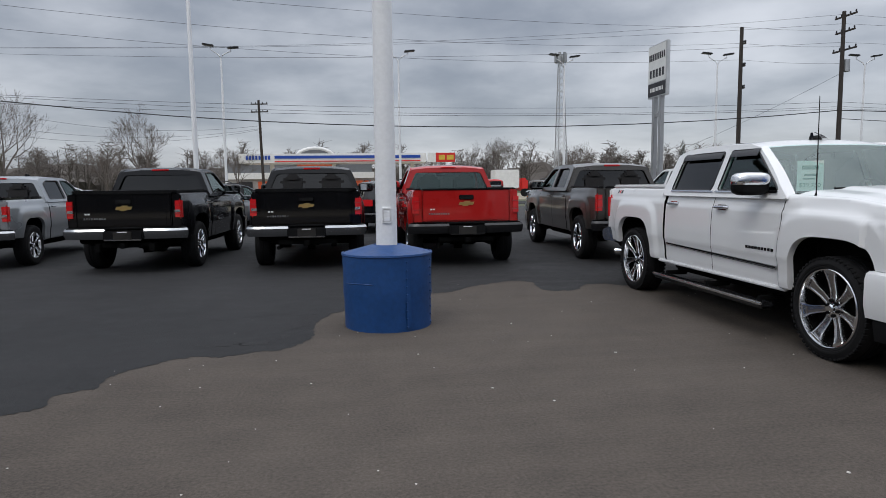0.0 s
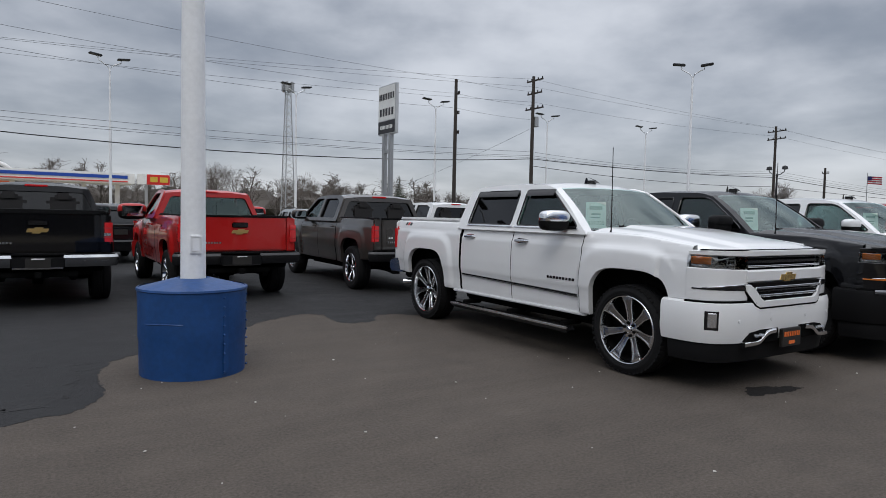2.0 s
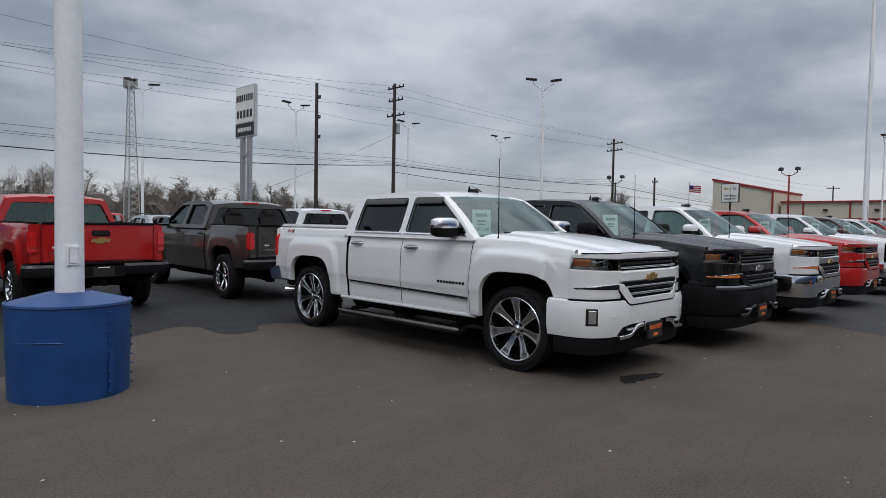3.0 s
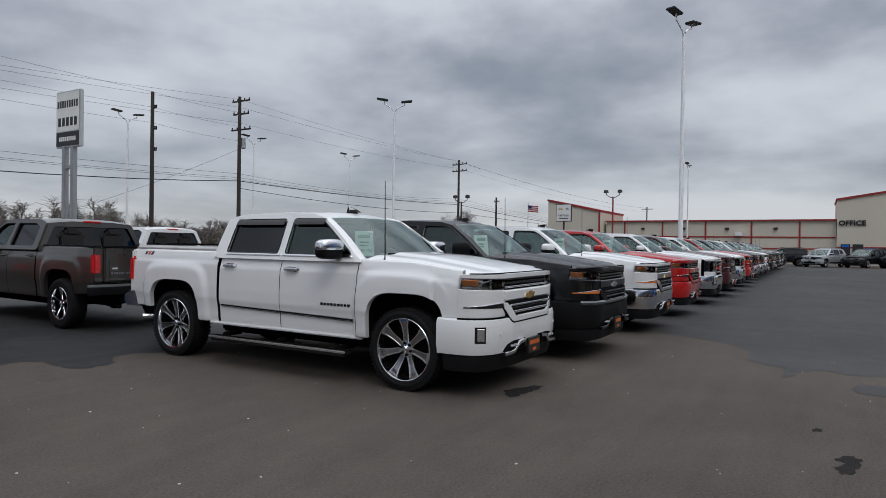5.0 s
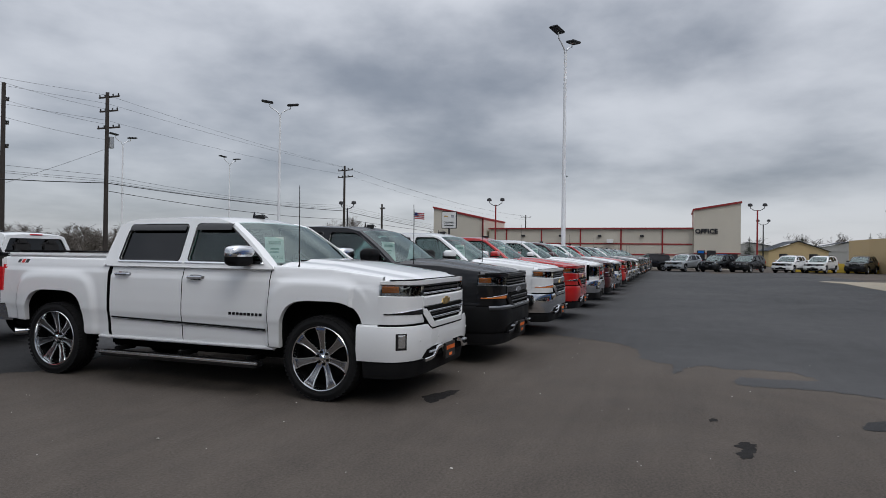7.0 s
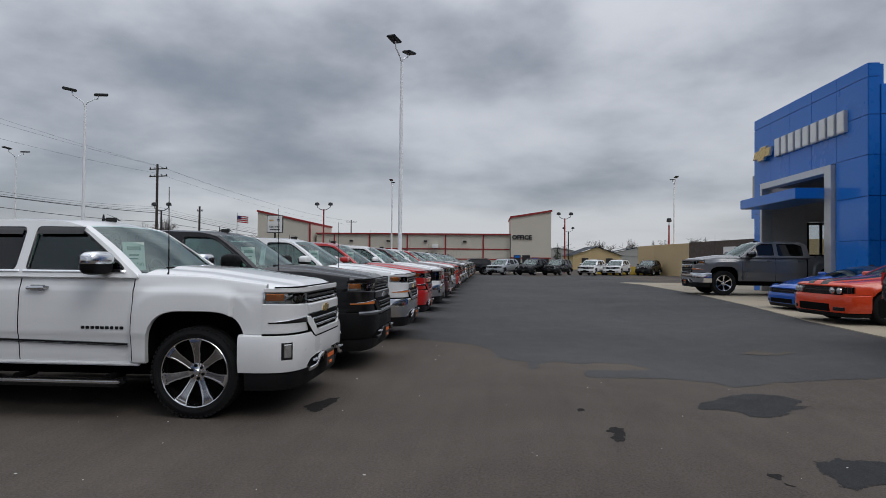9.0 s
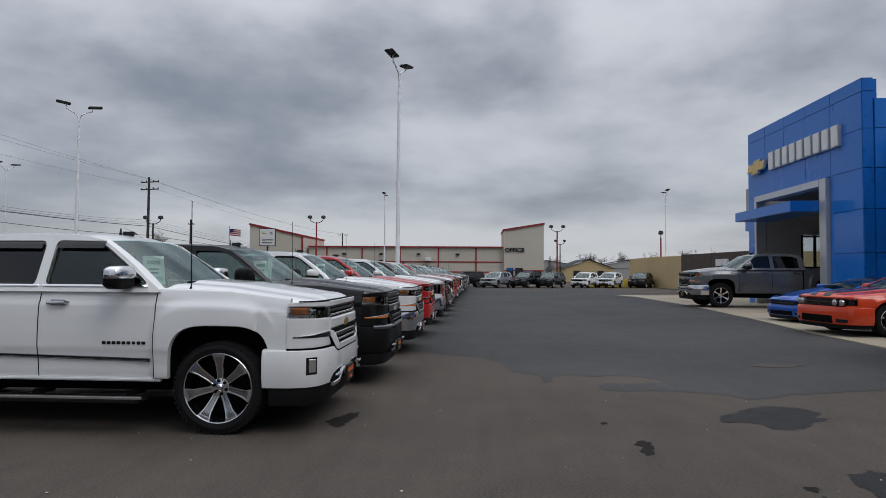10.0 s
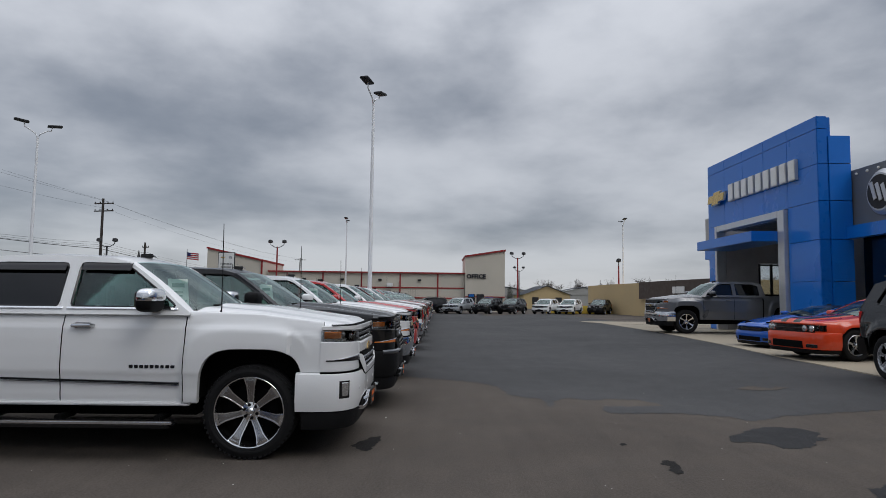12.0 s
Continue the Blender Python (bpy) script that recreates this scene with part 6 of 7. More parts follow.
# ---- the near row of trucks ----
white = vehicle(dict(PICKUP, fog=1, step=.024, revlens="redlens", label="pearl white crew-cab pickup with chrome mirrors and running boards", group="row of parked trucks", extras=[running_board, exhaust_tip, belt_trim, antenna, price_sheet, price_text, bed_decal, door_visors],
                     mirrorcap="polished", caplabel="chrome mirror cap", handlemat="chrome", handlelabel="chrome door handle", cover="white", coverlabel="white hard bed cover",
                     stripslope=-.021, strips=[(-.93, 1.17, .722, .022, "trim"), (-.93, 1.17, .705, .008, "chrome")], sidewords=[(.70, 1.13, .832, .028, 9, "trim")], barmat="white"))
placed(white, 4.47, 6.32, -90)
char = vehicle(dict(PICKUP, paint="char", label="charcoal crew-cab pickup with black bumpers and grille", group="row of parked trucks", extras=[antenna, price_sheet], mirrorcap="plastic", grillemat="trim", barmat="trim",
                    bumpermat="plastic", bumpercap="steel", emblemmat="chrome", hookmat="trim", rim="darkalloy", insertmat="darkalloy", cheekmat="char", parkmat="amber", parklabel="amber strip under the headlight"))
placed(char, 7.05, 6.12, -90)
wsil = vehicle(dict(PICKUP, label="white crew-cab pickup with a chrome front bumper", group="row of parked trucks", extras=[antenna, price_sheet], bumpermat="chrome", bumperlabel="chrome bumper", grillemat="trim", barmat="chrome", parkmat="amber", parklabel="amber strip under the headlight", style="plain", spokes=6))
placed(wsil, 10.2, 6.05, -90)
redp = vehicle(dict(PICKUP, paint="red", label="bright red crew-cab pickup", group="row of parked trucks", extras=[antenna, price_sheet], grillemat="trim", style="plain", spokes=6))
placed(redp, 13.3, 6.03, -90)
gmc = vehicle(dict(PICKUP, label="white crew-cab pickup with a tall chrome grille", group="row of parked trucks", extras=[price_sheet], bumpermat="chrome", bumperlabel="chrome bumper", front=sierra_front, style="plain", spokes=6))
placed(gmc, 16.8, 5.95, -90)
ROW = [(redp, "maroon", "dark maroon crew-cab pickup", "red"), (gmc, "", "white crew-cab pickup with a tall chrome grille", ""), (redp, "", "bright red crew-cab pickup", ""),
       (gmc, "char", "charcoal crew-cab pickup with a tall chrome grille", "white"), (gmc, "steel", "dark grey crew-cab pickup with a tall chrome grille", "white"), (wsil, "", "white crew-cab pickup with chrome bumper", ""),
       (char, "", "charcoal crew-cab pickup with black grille", ""), (wsil, "steel", "dark grey crew-cab pickup with chrome bumper", "white"), (char, "", "charcoal crew-cab pickup with black grille", ""),
       (wsil, "silver", "silver crew-cab pickup with chrome bumper", "white"), (gmc, "char", "charcoal crew-cab pickup with chrome grille", "white"), (char, "", "charcoal crew-cab pickup with black grille", "")]
for i, (src, col, lab, old) in enumerate(ROW):
    clone(src, 19.9 + i * 3.1, 5.93 - .012 * i, -90, lab, "", "", col, old)

# ---- the second row, tails to the camera ----
blk = vehicle(dict(PICKUP, paint="black", label="black crew-cab pickup with chrome rear bumper", group="trucks parked tail out", extras=[], cover="plastic", coverlabel="black bed cover", style="plain", spokes=6, rim="satin"))
placed(blk, -1.15, 14.05, 90)
blk2 = vehicle(dict(regular(PICKUP, .05), paint="black", label="black regular-cab pickup with chrome bumper and wheels", group="trucks parked tail out", extras=[], cover="plastic", coverlabel="black bed cover", rearglassmat="privacy"))
placed(blk2, -4.1, 13.95, 87)
redr = vehicle(dict(regular(PICKUP, .38), paint="red", label="red regular-cab pickup with black and chrome rear bumper", group="trucks parked tail out", extras=[], cover=None, rearbumpermat="trim", revlens="redlens", mirrorsize=1.7, rearglassmat="glass", r=.40))
placed(redr, 1.66, 13.73, 90)
greyp = vehicle(dict(PICKUP, paint="grey", label="brown-grey crew-cab pickup with chrome wheels", group="trucks parked tail out", extras=[], cover=None, rearbumpermat="trim", revlens="redlens", rim="chrome", style="plain", spokes=5, handles=[(.26, 1.20), (-.775, 1.212)]))
placed(greyp, 5.05, 13.60, 88)
silv = clone(wsil, -7.5, 14.9, 92, "silver extended-cab pickup with alloy wheels", "", "trucks parked tail out", "silver", "white")
silv.scale = (.93, .93, .93)
wback = clone(wsil, 9.8, 17.7, 88, "white pickup parked behind the grey one", "", "trucks parked tail out")

# ---- suvs ----
suv = vehicle(dict(SUV, label="dark grey compact suv parked nose out", group="suvs at the far end"))
SUVS = [(62.6, -2.6, "char", "black"), (61.8, .4, "silver", "silver"), (63.4, -5.2, "char", "black"), (64.8, -8.9, "white", "white"), (65.5, -11.6, "white", "white"), (66.6, -15.1, "char", "black"), (67.4, -18.9, "char", "dark grey")]
for i, (x, y, col, word) in enumerate(SUVS):
    if i == 0:
        placed(suv, x, y, 152)
        repaint(suv, col, "steel")
        tagged(suv, word + " compact suv parked nose out")
    else:
        clone(suv, x, y, 152, word + " compact suv parked nose out", "", "", col, "char")
clone(suv, 62.5, 3.6, 100, "black compact suv parked side on", "", "", "black", "char")
clone(suv, 70.5, -20.5, 150, "white compact suv parked nose out", "", "", "white", "char")
near = clone(suv, 6.62, -5.46, 174, "black suv parked nose to the showroom", "", "cars on the apron", "black", "char")
near.scale = (1.1, 1.06, 1.08)
for x, y, hd, col, word in ((-4.9, 21.5, 80, "steel", "dark grey"), (.6, 21.5, 95, "black", "black"), (7.5, 24, 85, "silver", "silver"), (-13, 30, 60, "white", "white"), (-6, 33, 20, "black", "black"), (21, 33, 120, "silver", "silver")):
    clone(suv, x, y, hd, word + " suv parked behind the trucks", "", "cars behind the trucks", col, "char")

# ---- cars on the apron ----
org = vehicle(dict(MUSCLE, label="orange muscle coupe with black stripes on the apron", group="cars on the apron"))
placed(org, 12.54, -7.8, 97)
block = part("wheel_stop", boxes(((22.2, -10.0, .33), (1.3, .22, .2), .03)), "concrete", None, "pale concrete wheel stop by the portal")
tagged(block, category="wheel stop")
cor = vehicle(dict(SPORTS, label="bright blue low sports coupe with a dark roof", group="cars on the apron"))
placed(cor, 16.1, -8.5, 97)
apron_truck = clone(wsil, 23.85, -9.2, 90, "dark grey pickup backed into the showroom portal", "", "cars on the apron", "gunmetal", "white", {"window_glass": "privacy"})
apron_truck.scale = (1.10, 1.10, 1.11)
for o in (org, cor, apron_truck, near):
    o.location.z = .22


# ---- showroom ----
YF = -10.5
show = new("showroom")


def wall_box(name, x0, x1, y0, y1, z0, z1, mat, label="", bev=.0):
    return part(name, boxes((((x0 + x1) / 2, (y0 + y1) / 2, (z0 + z1) / 2), (x1 - x0, y1 - y0, z1 - z0), bev)), mat, show, label, 0)


XL, XR, PL, PR = 28.2, 19.3, 26.85, 21.75
ROWS_Z = ((.22, 2.25), (2.25, 3.7), (3.7, 5.05), (5.05, 6.36), (6.36, 7.6), (7.6, 8.06))
for z0, z1 in ROWS_Z:
    cols = [(XR, PR - .5), (PL + .4, XL)] if z1 < 5.1 else [(XR, 21.2), (21.2, 22.95), (22.95, 24.7), (24.7, 26.45), (26.45, XL)]
    for a, b in cols:
        wall_box("facade_panel", a + .006, b - .006, YF - .2, YF, z0 + .006, z1 - .006, "azure", "glossy blue panel", .008)
wall_box("facade_back", XR + .02, PR - .45, YF - .5, YF - .06, .22, 8.02, "azuredeep")
wall_box("facade_back", PL + .42, XL - .02, YF - .5, YF - .06, .22, 8.02, "azuredeep")
wall_box("facade_back", PR - .45, PL + .42, YF - .5, YF - .06, 5.06, 8.02, "azuredeep")
for z0, z1 in ROWS_Z:
    wall_box("side_panel", XR - .02, XR + .05, YF - .36, YF - .012, z0 + .010, z1 - .010, "azuredeep", "glossy blue panel", .006)
for z0, z1 in ((.22, 2.25), (2.25, 3.7), (3.7, 5.05), (5.05, 6.36), (6.36, 7.36)):
    wall_box("side_panel", XR - .06, XR + .5, YF - 1.15, YF - .38, z0 + .010, z1 - .010, "azure", "glossy blue panel", .006)
for a, b, z0, z1 in ((PR - .45, PR, .22, 5.02), (PL + .2, PL + .4, .22, 5.02), (PR + .01, PL + .19, 4.76, 5.02)):
    wall_box("portal_frame", a, b, YF - .3, YF + .14, z0, z1, "frame", "silver portal surround", .01)
wall_box("portal_soffit", PR, PL, YF - 3.4, YF - .5, 4.78, 4.9, "greyclad")
wall_box("entrance_wall", PL + .2, PL + .4, YF - 1.8, YF - .31, .22, 4.78, "palewall", "pale grey wall inside the portal")
wall_box("portal_reveal", PR, PR + .05, YF - 3.4, YF - .7, .22, 4.78, "palewall")
wall_box("lobby_wall", PR - 1, PL + 1, YF - 7.2, YF - 7.0, .22, 4.9, "palewall")
wall_box("lobby_desk", PR + .6, PR + 2.2, YF - 5.2, YF - 4.4, .22, 1.35, "signwhite", "white counter")
wall_box("canopy", PR, 26.85, YF - .4, YF + 1.15, 3.84, 4.24, "azure", "projecting blue canopy", .02)
for x in (PR + .1, PR + 1.4, PR + 2.7, PR + 4.0, PL + .1):
    wall_box("mullion", x - .05, x + .05, YF - 3.4, YF - 3.3, .22, 3.9, "darkmetal")
for z in (.24, 2.2, 3.0, 3.85):
    wall_box("transom", PR + .1, PL + .2, YF - 3.4, YF - 3.3, z, z + .09, "darkmetal")
wall_box("entrance_glass", PR + .1, PL + .2, YF - 3.36, YF - 3.34, .3, 3.85, "shopglass", "entrance glazing")
wall_box("entrance_fascia", PR + .05, PL + .2, YF - 3.45, YF - 3.25, 3.95, 4.78, "palewall")
# side glazing of the lobby, beyond the pale wall
wall_box("side_fascia", PL + .2, PL + .4, YF - 3.45, YF - 1.81, 3.3, 4.78, "palewall")
for y in (YF - 1.88, YF - 2.45, YF - 3.35):
    wall_box("mullion", PL + .25, PL + .35, y - .045, y + .045, .22, 3.29, "darkmetal")
for z in (.24, 3.19):
    wall_box("transom", PL + .26, PL + .34, YF - 3.3, YF - 1.93, z, z + .09, "darkmetal")
wall_box("side_glass", PL + .29, PL + .31, YF - 3.3, YF - 1.9, .33, 3.19, "lens", "clear lobby glazing")
# raised blocks in place of the name, and the emblem
for i in range(9):
    x = 20.7 + i * .61
    wall_box("sign_block", x - .215, x + .215, YF, YF + .15, 6.03, 6.76, "signwhite", "plain silver block on the facade", .02)
    wall_box("sign_return", x - .235, x + .235, YF, YF + .13, 6.01, 6.78, "frame", "", .01)
emb = [(-.5, -.3), (-.2, -.3), (-.2, -.5), (.2, -.5), (.2, -.3), (.5, -.3), (.5, .3), (.2, .3), (.2, .5), (-.2, .5), (-.2, .3), (-.5, .3)]
part("facade_emblem", fill([(26.9 - (a + b * .16) * 1.6, 6.33 + b * .55) for a, b in emb], [], lambda x, z: Vector((x, YF + .12, z)), .1), "gold", show, "gold cross-shaped emblem", 0)
part("emblem_rim", fill([(26.9 - (a * 1.06 + b * .17) * 1.6, 6.33 + b * .61) for a, b in emb], [], lambda x, z: Vector((x, YF + .10, z)), .1), "frame", show, "", 0)
# long wing with glazing below, a blue band and a round sign;
# XW carries it on unseen behind the camera, to darken reflections in the paint
YW, XW = YF - 1.2, -44
wall_box("wing_upper", XW, XR + .5, YW - 1.8, YW, 4.15, 6.12, "greyclad", "dark grey cladding")
wall_box("wing_band", XW, XR - .07, YW, YW + .3, 3.72, 4.15, "azure", "blue band")
wall_box("wing_back", XW, XR + .5, YW - 6.4, YW - 6.2, .22, 4.15, "greyclad")
wall_box("wing_ceiling", XW, XR + .5, YW - 6.2, YW - .3, 3.9, 4.1, "greyclad")
for x in np.arange(-43, 19, 1.9):
    wall_box("mullion", x - .05, x + .05, YW - .32, YW - .22, .22, 3.85, "darkmetal")
wall_box("wing_glass", XW, XR - .1, YW - .28, YW - .26, .22, 3.85, "shopglass", "showroom glazing")
for i in range(24):
    t = bmesh.new()
    bmesh.ops.create_icosphere(t, subdivisions=1, radius=.05)
    bmesh.ops.translate(t, vec=(19.0 - i * .55, YW + .04, 5.95), verts=t.verts[:])
    part("eaves_bulb", t, "signwhite", show)
bm = bmesh.new()
lathe(bm, [(.0, .12), (.62, .12), (.75, .0), (.75, -.05)], "y", (17.7, YW + .06, 5.12), 32, False)
part("round_sign", bm, "frame", show, "round silver sign ring")
bm = bmesh.new()
lathe(bm, [(.0, .14), (.56, .14), (.56, .1)], "y", (17.7, YW + .06, 5.12), 32, False)
part("round_sign_face", bm, "dark", show, "dark sign face")
for k in (-1, 0, 1):
    bm = bmesh.new()
    box(bm, (17.7 + k * .26, YW + .21, 5.12 + k * .06), (.16, .03, .62), .01, Matrix.Rotation(.3, 3, "Y"))
    part("round_sign_bar", bm, "frame", show)
# far wing
wall_box("far_wing", XL + .05, 30.9, YW - 3, YW + .2, 4.6, 5.85, "palewall", "pale upper wall")
wall_box("far_wing_band", XL + .05, 30.9, YW - 3, YW + .25, 3.7, 4.6, "azure", "blue band")
wall_box("far_wing_wall", XL + .05, 30.8, YW - .6, YW - .4, .22, 3.7, "greyclad")
wall_box("end_glass", 30.6, 30.63, -26, YW - .62, .22, 5.58, "lens", "clear end glazing")
wall_box("roof_slab", XW, 30.8, -26, YW - 1.8, 5.6, 5.9, "greyclad")
wall_box("back_wall", XW, 30.8, -26.2, -26, 0, 5.9, "greyclad")
tagged(show, "showroom with a tall blue panelled entrance and silver portal", "building")


# ---- office building at the far end ----
off = new("office_building")


def obox(name, c, s, mat, label="", par=None, bev=.0):
    return part(name, boxes((c, s, bev)), mat, par or off, label, 0)


XO = 73.5
obox("long_wall", (XO + 6, 11.0, 2.25), (12, 23.4, 4.5), "stucco", "cream panel wall")
obox("coping", (XO + 5.9, 11.0, 4.52), (12.3, 23.5, .16), "redtrim", "dark red coping")
for z in (1.55, 2.75):
    obox("wall_band", (XO - .03, 11.0, z), (.06, 23.3, .14), "redtrim", "dark red band")
for y in (2.5, 7.0, 11.6, 16.2, 20.5):
    obox("wall_post", (XO - .04, y, 2.2), (.08, .16, 4.4), "redtrim", "dark red post")
for y in (4.7, 9.4, 13.9, 18.4):
    obox("wall_lamp", (XO - .12, y, 3.65), (.22, .42, .22), "darkmetal", "small wall lamp", None, .03)
obox("wall_heater", (XO - .35, 8.2, 3.05), (.6, .7, .45), "signwhite", "white air conditioner", None, .03)
bm = fill([(-.75, 0), (-5.45, 0), (-5.45, 7.2), (-.75, 6.45)], [], lambda y, z: Vector((XO - .6, y, z)), 0)
r = bmesh.ops.extrude_face_region(bm, geom=bm.faces[:])
bmesh.ops.translate(bm, vec=(8, 0, 0), verts=[v for v in r["geom"] if isinstance(v, bmesh.types.BMVert)])
tower = part("tower", bm, "stucco", off, "tall cream tower with a sloping top", 0)
bm = bmesh.new()
box(bm, (XO + 3.4, -3.1, 6.92), (8.3, 4.95, .2), 0, Matrix.Rotation(-.158, 3, "X"))
part("tower_coping", bm, "redtrim", off, "sloping dark red coping", 0)
obox("tower_band", (XO - .63, -3.1, 1.75), (.06, 4.7, .14), "redtrim")
for y, w in ((-1.5, .8), (-2.55, .9)):
    obox("office_door", (XO - .63, y, 1.05), (.08, w, 2.05), "dark", "dark glazed door")
for y, mt in ((-3.6, "azuredeep"), (-4.7, "dark")):
    obox("office_window", (XO - .63, y, 1.2), (.08, .95, 1.0), mt, "dark window")
obox("door_sign", (XO - .66, -1.5, 1.9), (.04, .6, .25), "azuredeep")
t = bpy.data.curves.new("lettering", "FONT")
t.body, t.size, t.extrude, t.align_x = "OFFICE", .68, .03, "LEFT"
t.space_character = 1.05
t.offset = .03
t.materials.append(M["signdark"])
tob = new("lettering", t)
tob.parent = off
tob.matrix_basis = pose(XO - .68, -.90, 3.95, 90, 0, -90)
bm = fill([(23.0, 0), (29.5, 0), (29.5, 7.0), (23.0, 5.6)], [], lambda y, z: Vector((XO - 1.5, y, z)), 0)
r = bmesh.ops.extrude_face_region(bm, geom=bm.faces[:])
bmesh.ops.translate(bm, vec=(10, 0, 0), verts=[v for v in r["geom"] if isinstance(v, bmesh.types.BMVert)])
part("hall", bm, "stucco", off, "cream hall with a sloping roof", 0)
bm = bmesh.new()
box(bm, (XO + 3.5, 26.25, 6.4), (10.3, 6.8, .22), 0, Matrix.Rotation(.212, 3, "X"))
part("hall_coping", bm, "redtrim", off, "sloping dark red coping", 0)
obox("hall_post", (XO - 1.55, 23.1, 2.8), (.1, .2, 5.6), "redtrim")
tagged(off, "long cream office building with dark red trim", "building")

cs = new("lot_sign")
part("post", boxes(((0, 0, 2.1), (.16, .16, 4.2), 0)), "darkmetal", cs)
cabn = part("cabinet", boxes(((0, 0, 5.1), (.2, 1.75, 1.9), .03)), "darkmetal", cs)
part("sign_face", boxes(((-.11, 0, 5.1), (.02, 1.6, 1.75), 0)), "signwhite", cabn, "white sign face")
t = bpy.data.curves.new("lettering", "FONT")
t.body, t.size, t.extrude, t.align_x = "CERTIFIED", .26, .01, "CENTER"
t.materials.append(M["signdark"])
tob = new("lettering", t)
tob.parent = cabn
tob.matrix_basis = pose(-.13, 0, 4.72, 90, 0, -90)
part("emblem", boxes(((-.125, .35, 5.5), (.01, .45, .14), 0)), "gold", cabn, "plain gold bar", 0)
part("emblem", boxes(((-.125, -.4, 5.5), (.01, .3, .28), 0)), "satin", cabn, "plain grey block", 0)
part("sign_print", boxes(((-.125, 0, 4.5), (.01, 1.1, .1), 0)), "darkmetal", cabn, "plain dark bar", 0)
cs.matrix_basis = pose(64, 24.6, 0)
tagged(cs, "white square sign on a dark post", "sign")

fp = new("flagpole")
bm = bmesh.new()
tube(bm, [(0, 0, 0), (0, 0, 6.2)], [.05, .03], 8)
part("pole", bm, "galv", fp)
fp.matrix_basis = pose(62.6, 28.2, 0)
tagged(fp, "thin grey metal flagpole beside the office", "flagpole")
fl = new("flag")
for i in range(7):
    part("stripe", grid([[(0, -.02 - u * 1.15, 5.9 - (i + v) * .10 - .12 * u + .0), (.08 * math.sin(u * 7), -.02 - u * 1.15, 5.9 - (i + v) * .10 - .12 * u)][1:] + [(.08 * math.sin(u * 7 + .3), -.02 - u * 1.15, 5.9 - (i + v + 1) * .10 - .12 * u)] for u in np.linspace(0, 1, 9) for v in (0,)]), "flagred" if i % 2 == 0 else "flagwhite", fl, "", 60)
part("canton", grid([[(.08 * math.sin(u * 7) + o, -.02 - u * 1.15, z - .12 * u) for z in (5.9, 5.54)] for u in np.linspace(0, .42, 5) for o in (-.012,)]), "flagblue", fl, "dark blue corner", 60)
fl.matrix_basis = pose(62.6, 28.2, 0)
tagged(fl, "striped red and white flag with a blue corner", "flag")


# ---- far buildings ----
def simple_house(x, y, turn, w, d, h, rh, wall, roof, label):
    root = new("house")
    part("wall", boxes(((0, 0, h / 2), (d, w, h), 0)), wall, root, "", 0)
    bm = bmesh.new()
    for s in (1, -1):
        add_grid(bm, [[(-d / 2 - .3, s * (w / 2 + .3), h - .1), (d / 2 + .3, s * (w / 2 + .3), h - .1)], [(-d / 2 - .3, 0, h + rh), (d / 2 + .3, 0, h + rh)]])
    bmesh.ops.solidify(bm, geom=bm.faces[:], thickness=.15)
    part("roof", bm, roof, root, "", 0)
    part("gable", fill([(-w / 2, h - .05), (w / 2, h - .05), (0, h + rh - .15)], [], lambda y_, z: Vector((-d / 2 + .02, y_, z)), .1), wall, root, "", 0)
    for yy in (-w * .25, w * .25):
        part("window", boxes(((-d / 2 - .02, yy, h * .55), (.06, 1.1, 1.2), 0)), "dark", root, "dark window", 0)
    root.matrix_basis = pose(x, y, 0, 0, 0, turn)
    return tagged(root, label, "house", "far houses")


simple_house(108, -15.6, 5, 8, 8, 2.4, 1.5, "tan", "roofgrey", "small tan house with a grey roof")
simple_house(126, -11, 0, 20, 8, 2.4, 1.6, "palewall", "roofgrey", "long low house with a grey roof")
simple_house(124, -26, 0, 16, 8, 2.5, 1.6, "palewall", "roofgrey", "long low house with a grey roof")

jc = new("tan_store")
bm = fill([(70.3, -16.6), (47.5, -19.4), (47.5, -40), (78, -40), (78, -16.6)], [], lambda x, y: Vector((x, y, 0)), 0)
r = bmesh.ops.extrude_face_region(bm, geom=bm.faces[:])
bmesh.ops.translate(bm, vec=(0, 0, 3.3), verts=[v for v in r["geom"] if isinstance(v, bmesh.types.BMVert)])
part("wall", bm, "tan", jc, "tan masonry wall", 0)
d = Vector((47.5 - 70.3, -19.4 + 16.6, 0)).normalized()
nrm = Vector((d.y, -d.x, 0))
for s0, s1, z0, z1, mt, nm in ((9.5, 22.9, 1.7, 3.36, "brown", "fascia"), (11, 12, 0, 1.7, "signwhite", "pilaster"), (13, 14, 0, 1.7, "signwhite", "pilaster"), (15, 20, 0, 1.7, "dark", "shopfront"), (16.5, 18.5, 2.2, 2.8, "signwhite", "sign")):
    a, b = Vector((70.3, -16.6, 0)) + d * s0, Vector((70.3, -16.6, 0)) + d * s1
    c = (a + b) / 2 + nrm * (.12 if nm != "sign" else .24)
    bm = bmesh.new()
    box(bm, (c.x, c.y, (z0 + z1) / 2), ((b - a).length, .2, z1 - z0), 0, Matrix.Rotation(math.atan2(d.y, d.x), 3, "Z"))
    part(nm, bm, mt, jc, "", 0)
tagged(jc, "low tan store with a brown fascia", "building")
bar = part("yellow_barrier", boxes(((68.2, -14, .45), (.2, 9, .9), .05)), "yellow", None, "low yellow painted barrier behind the suvs", 0)
tagged(bar, category="barrier")

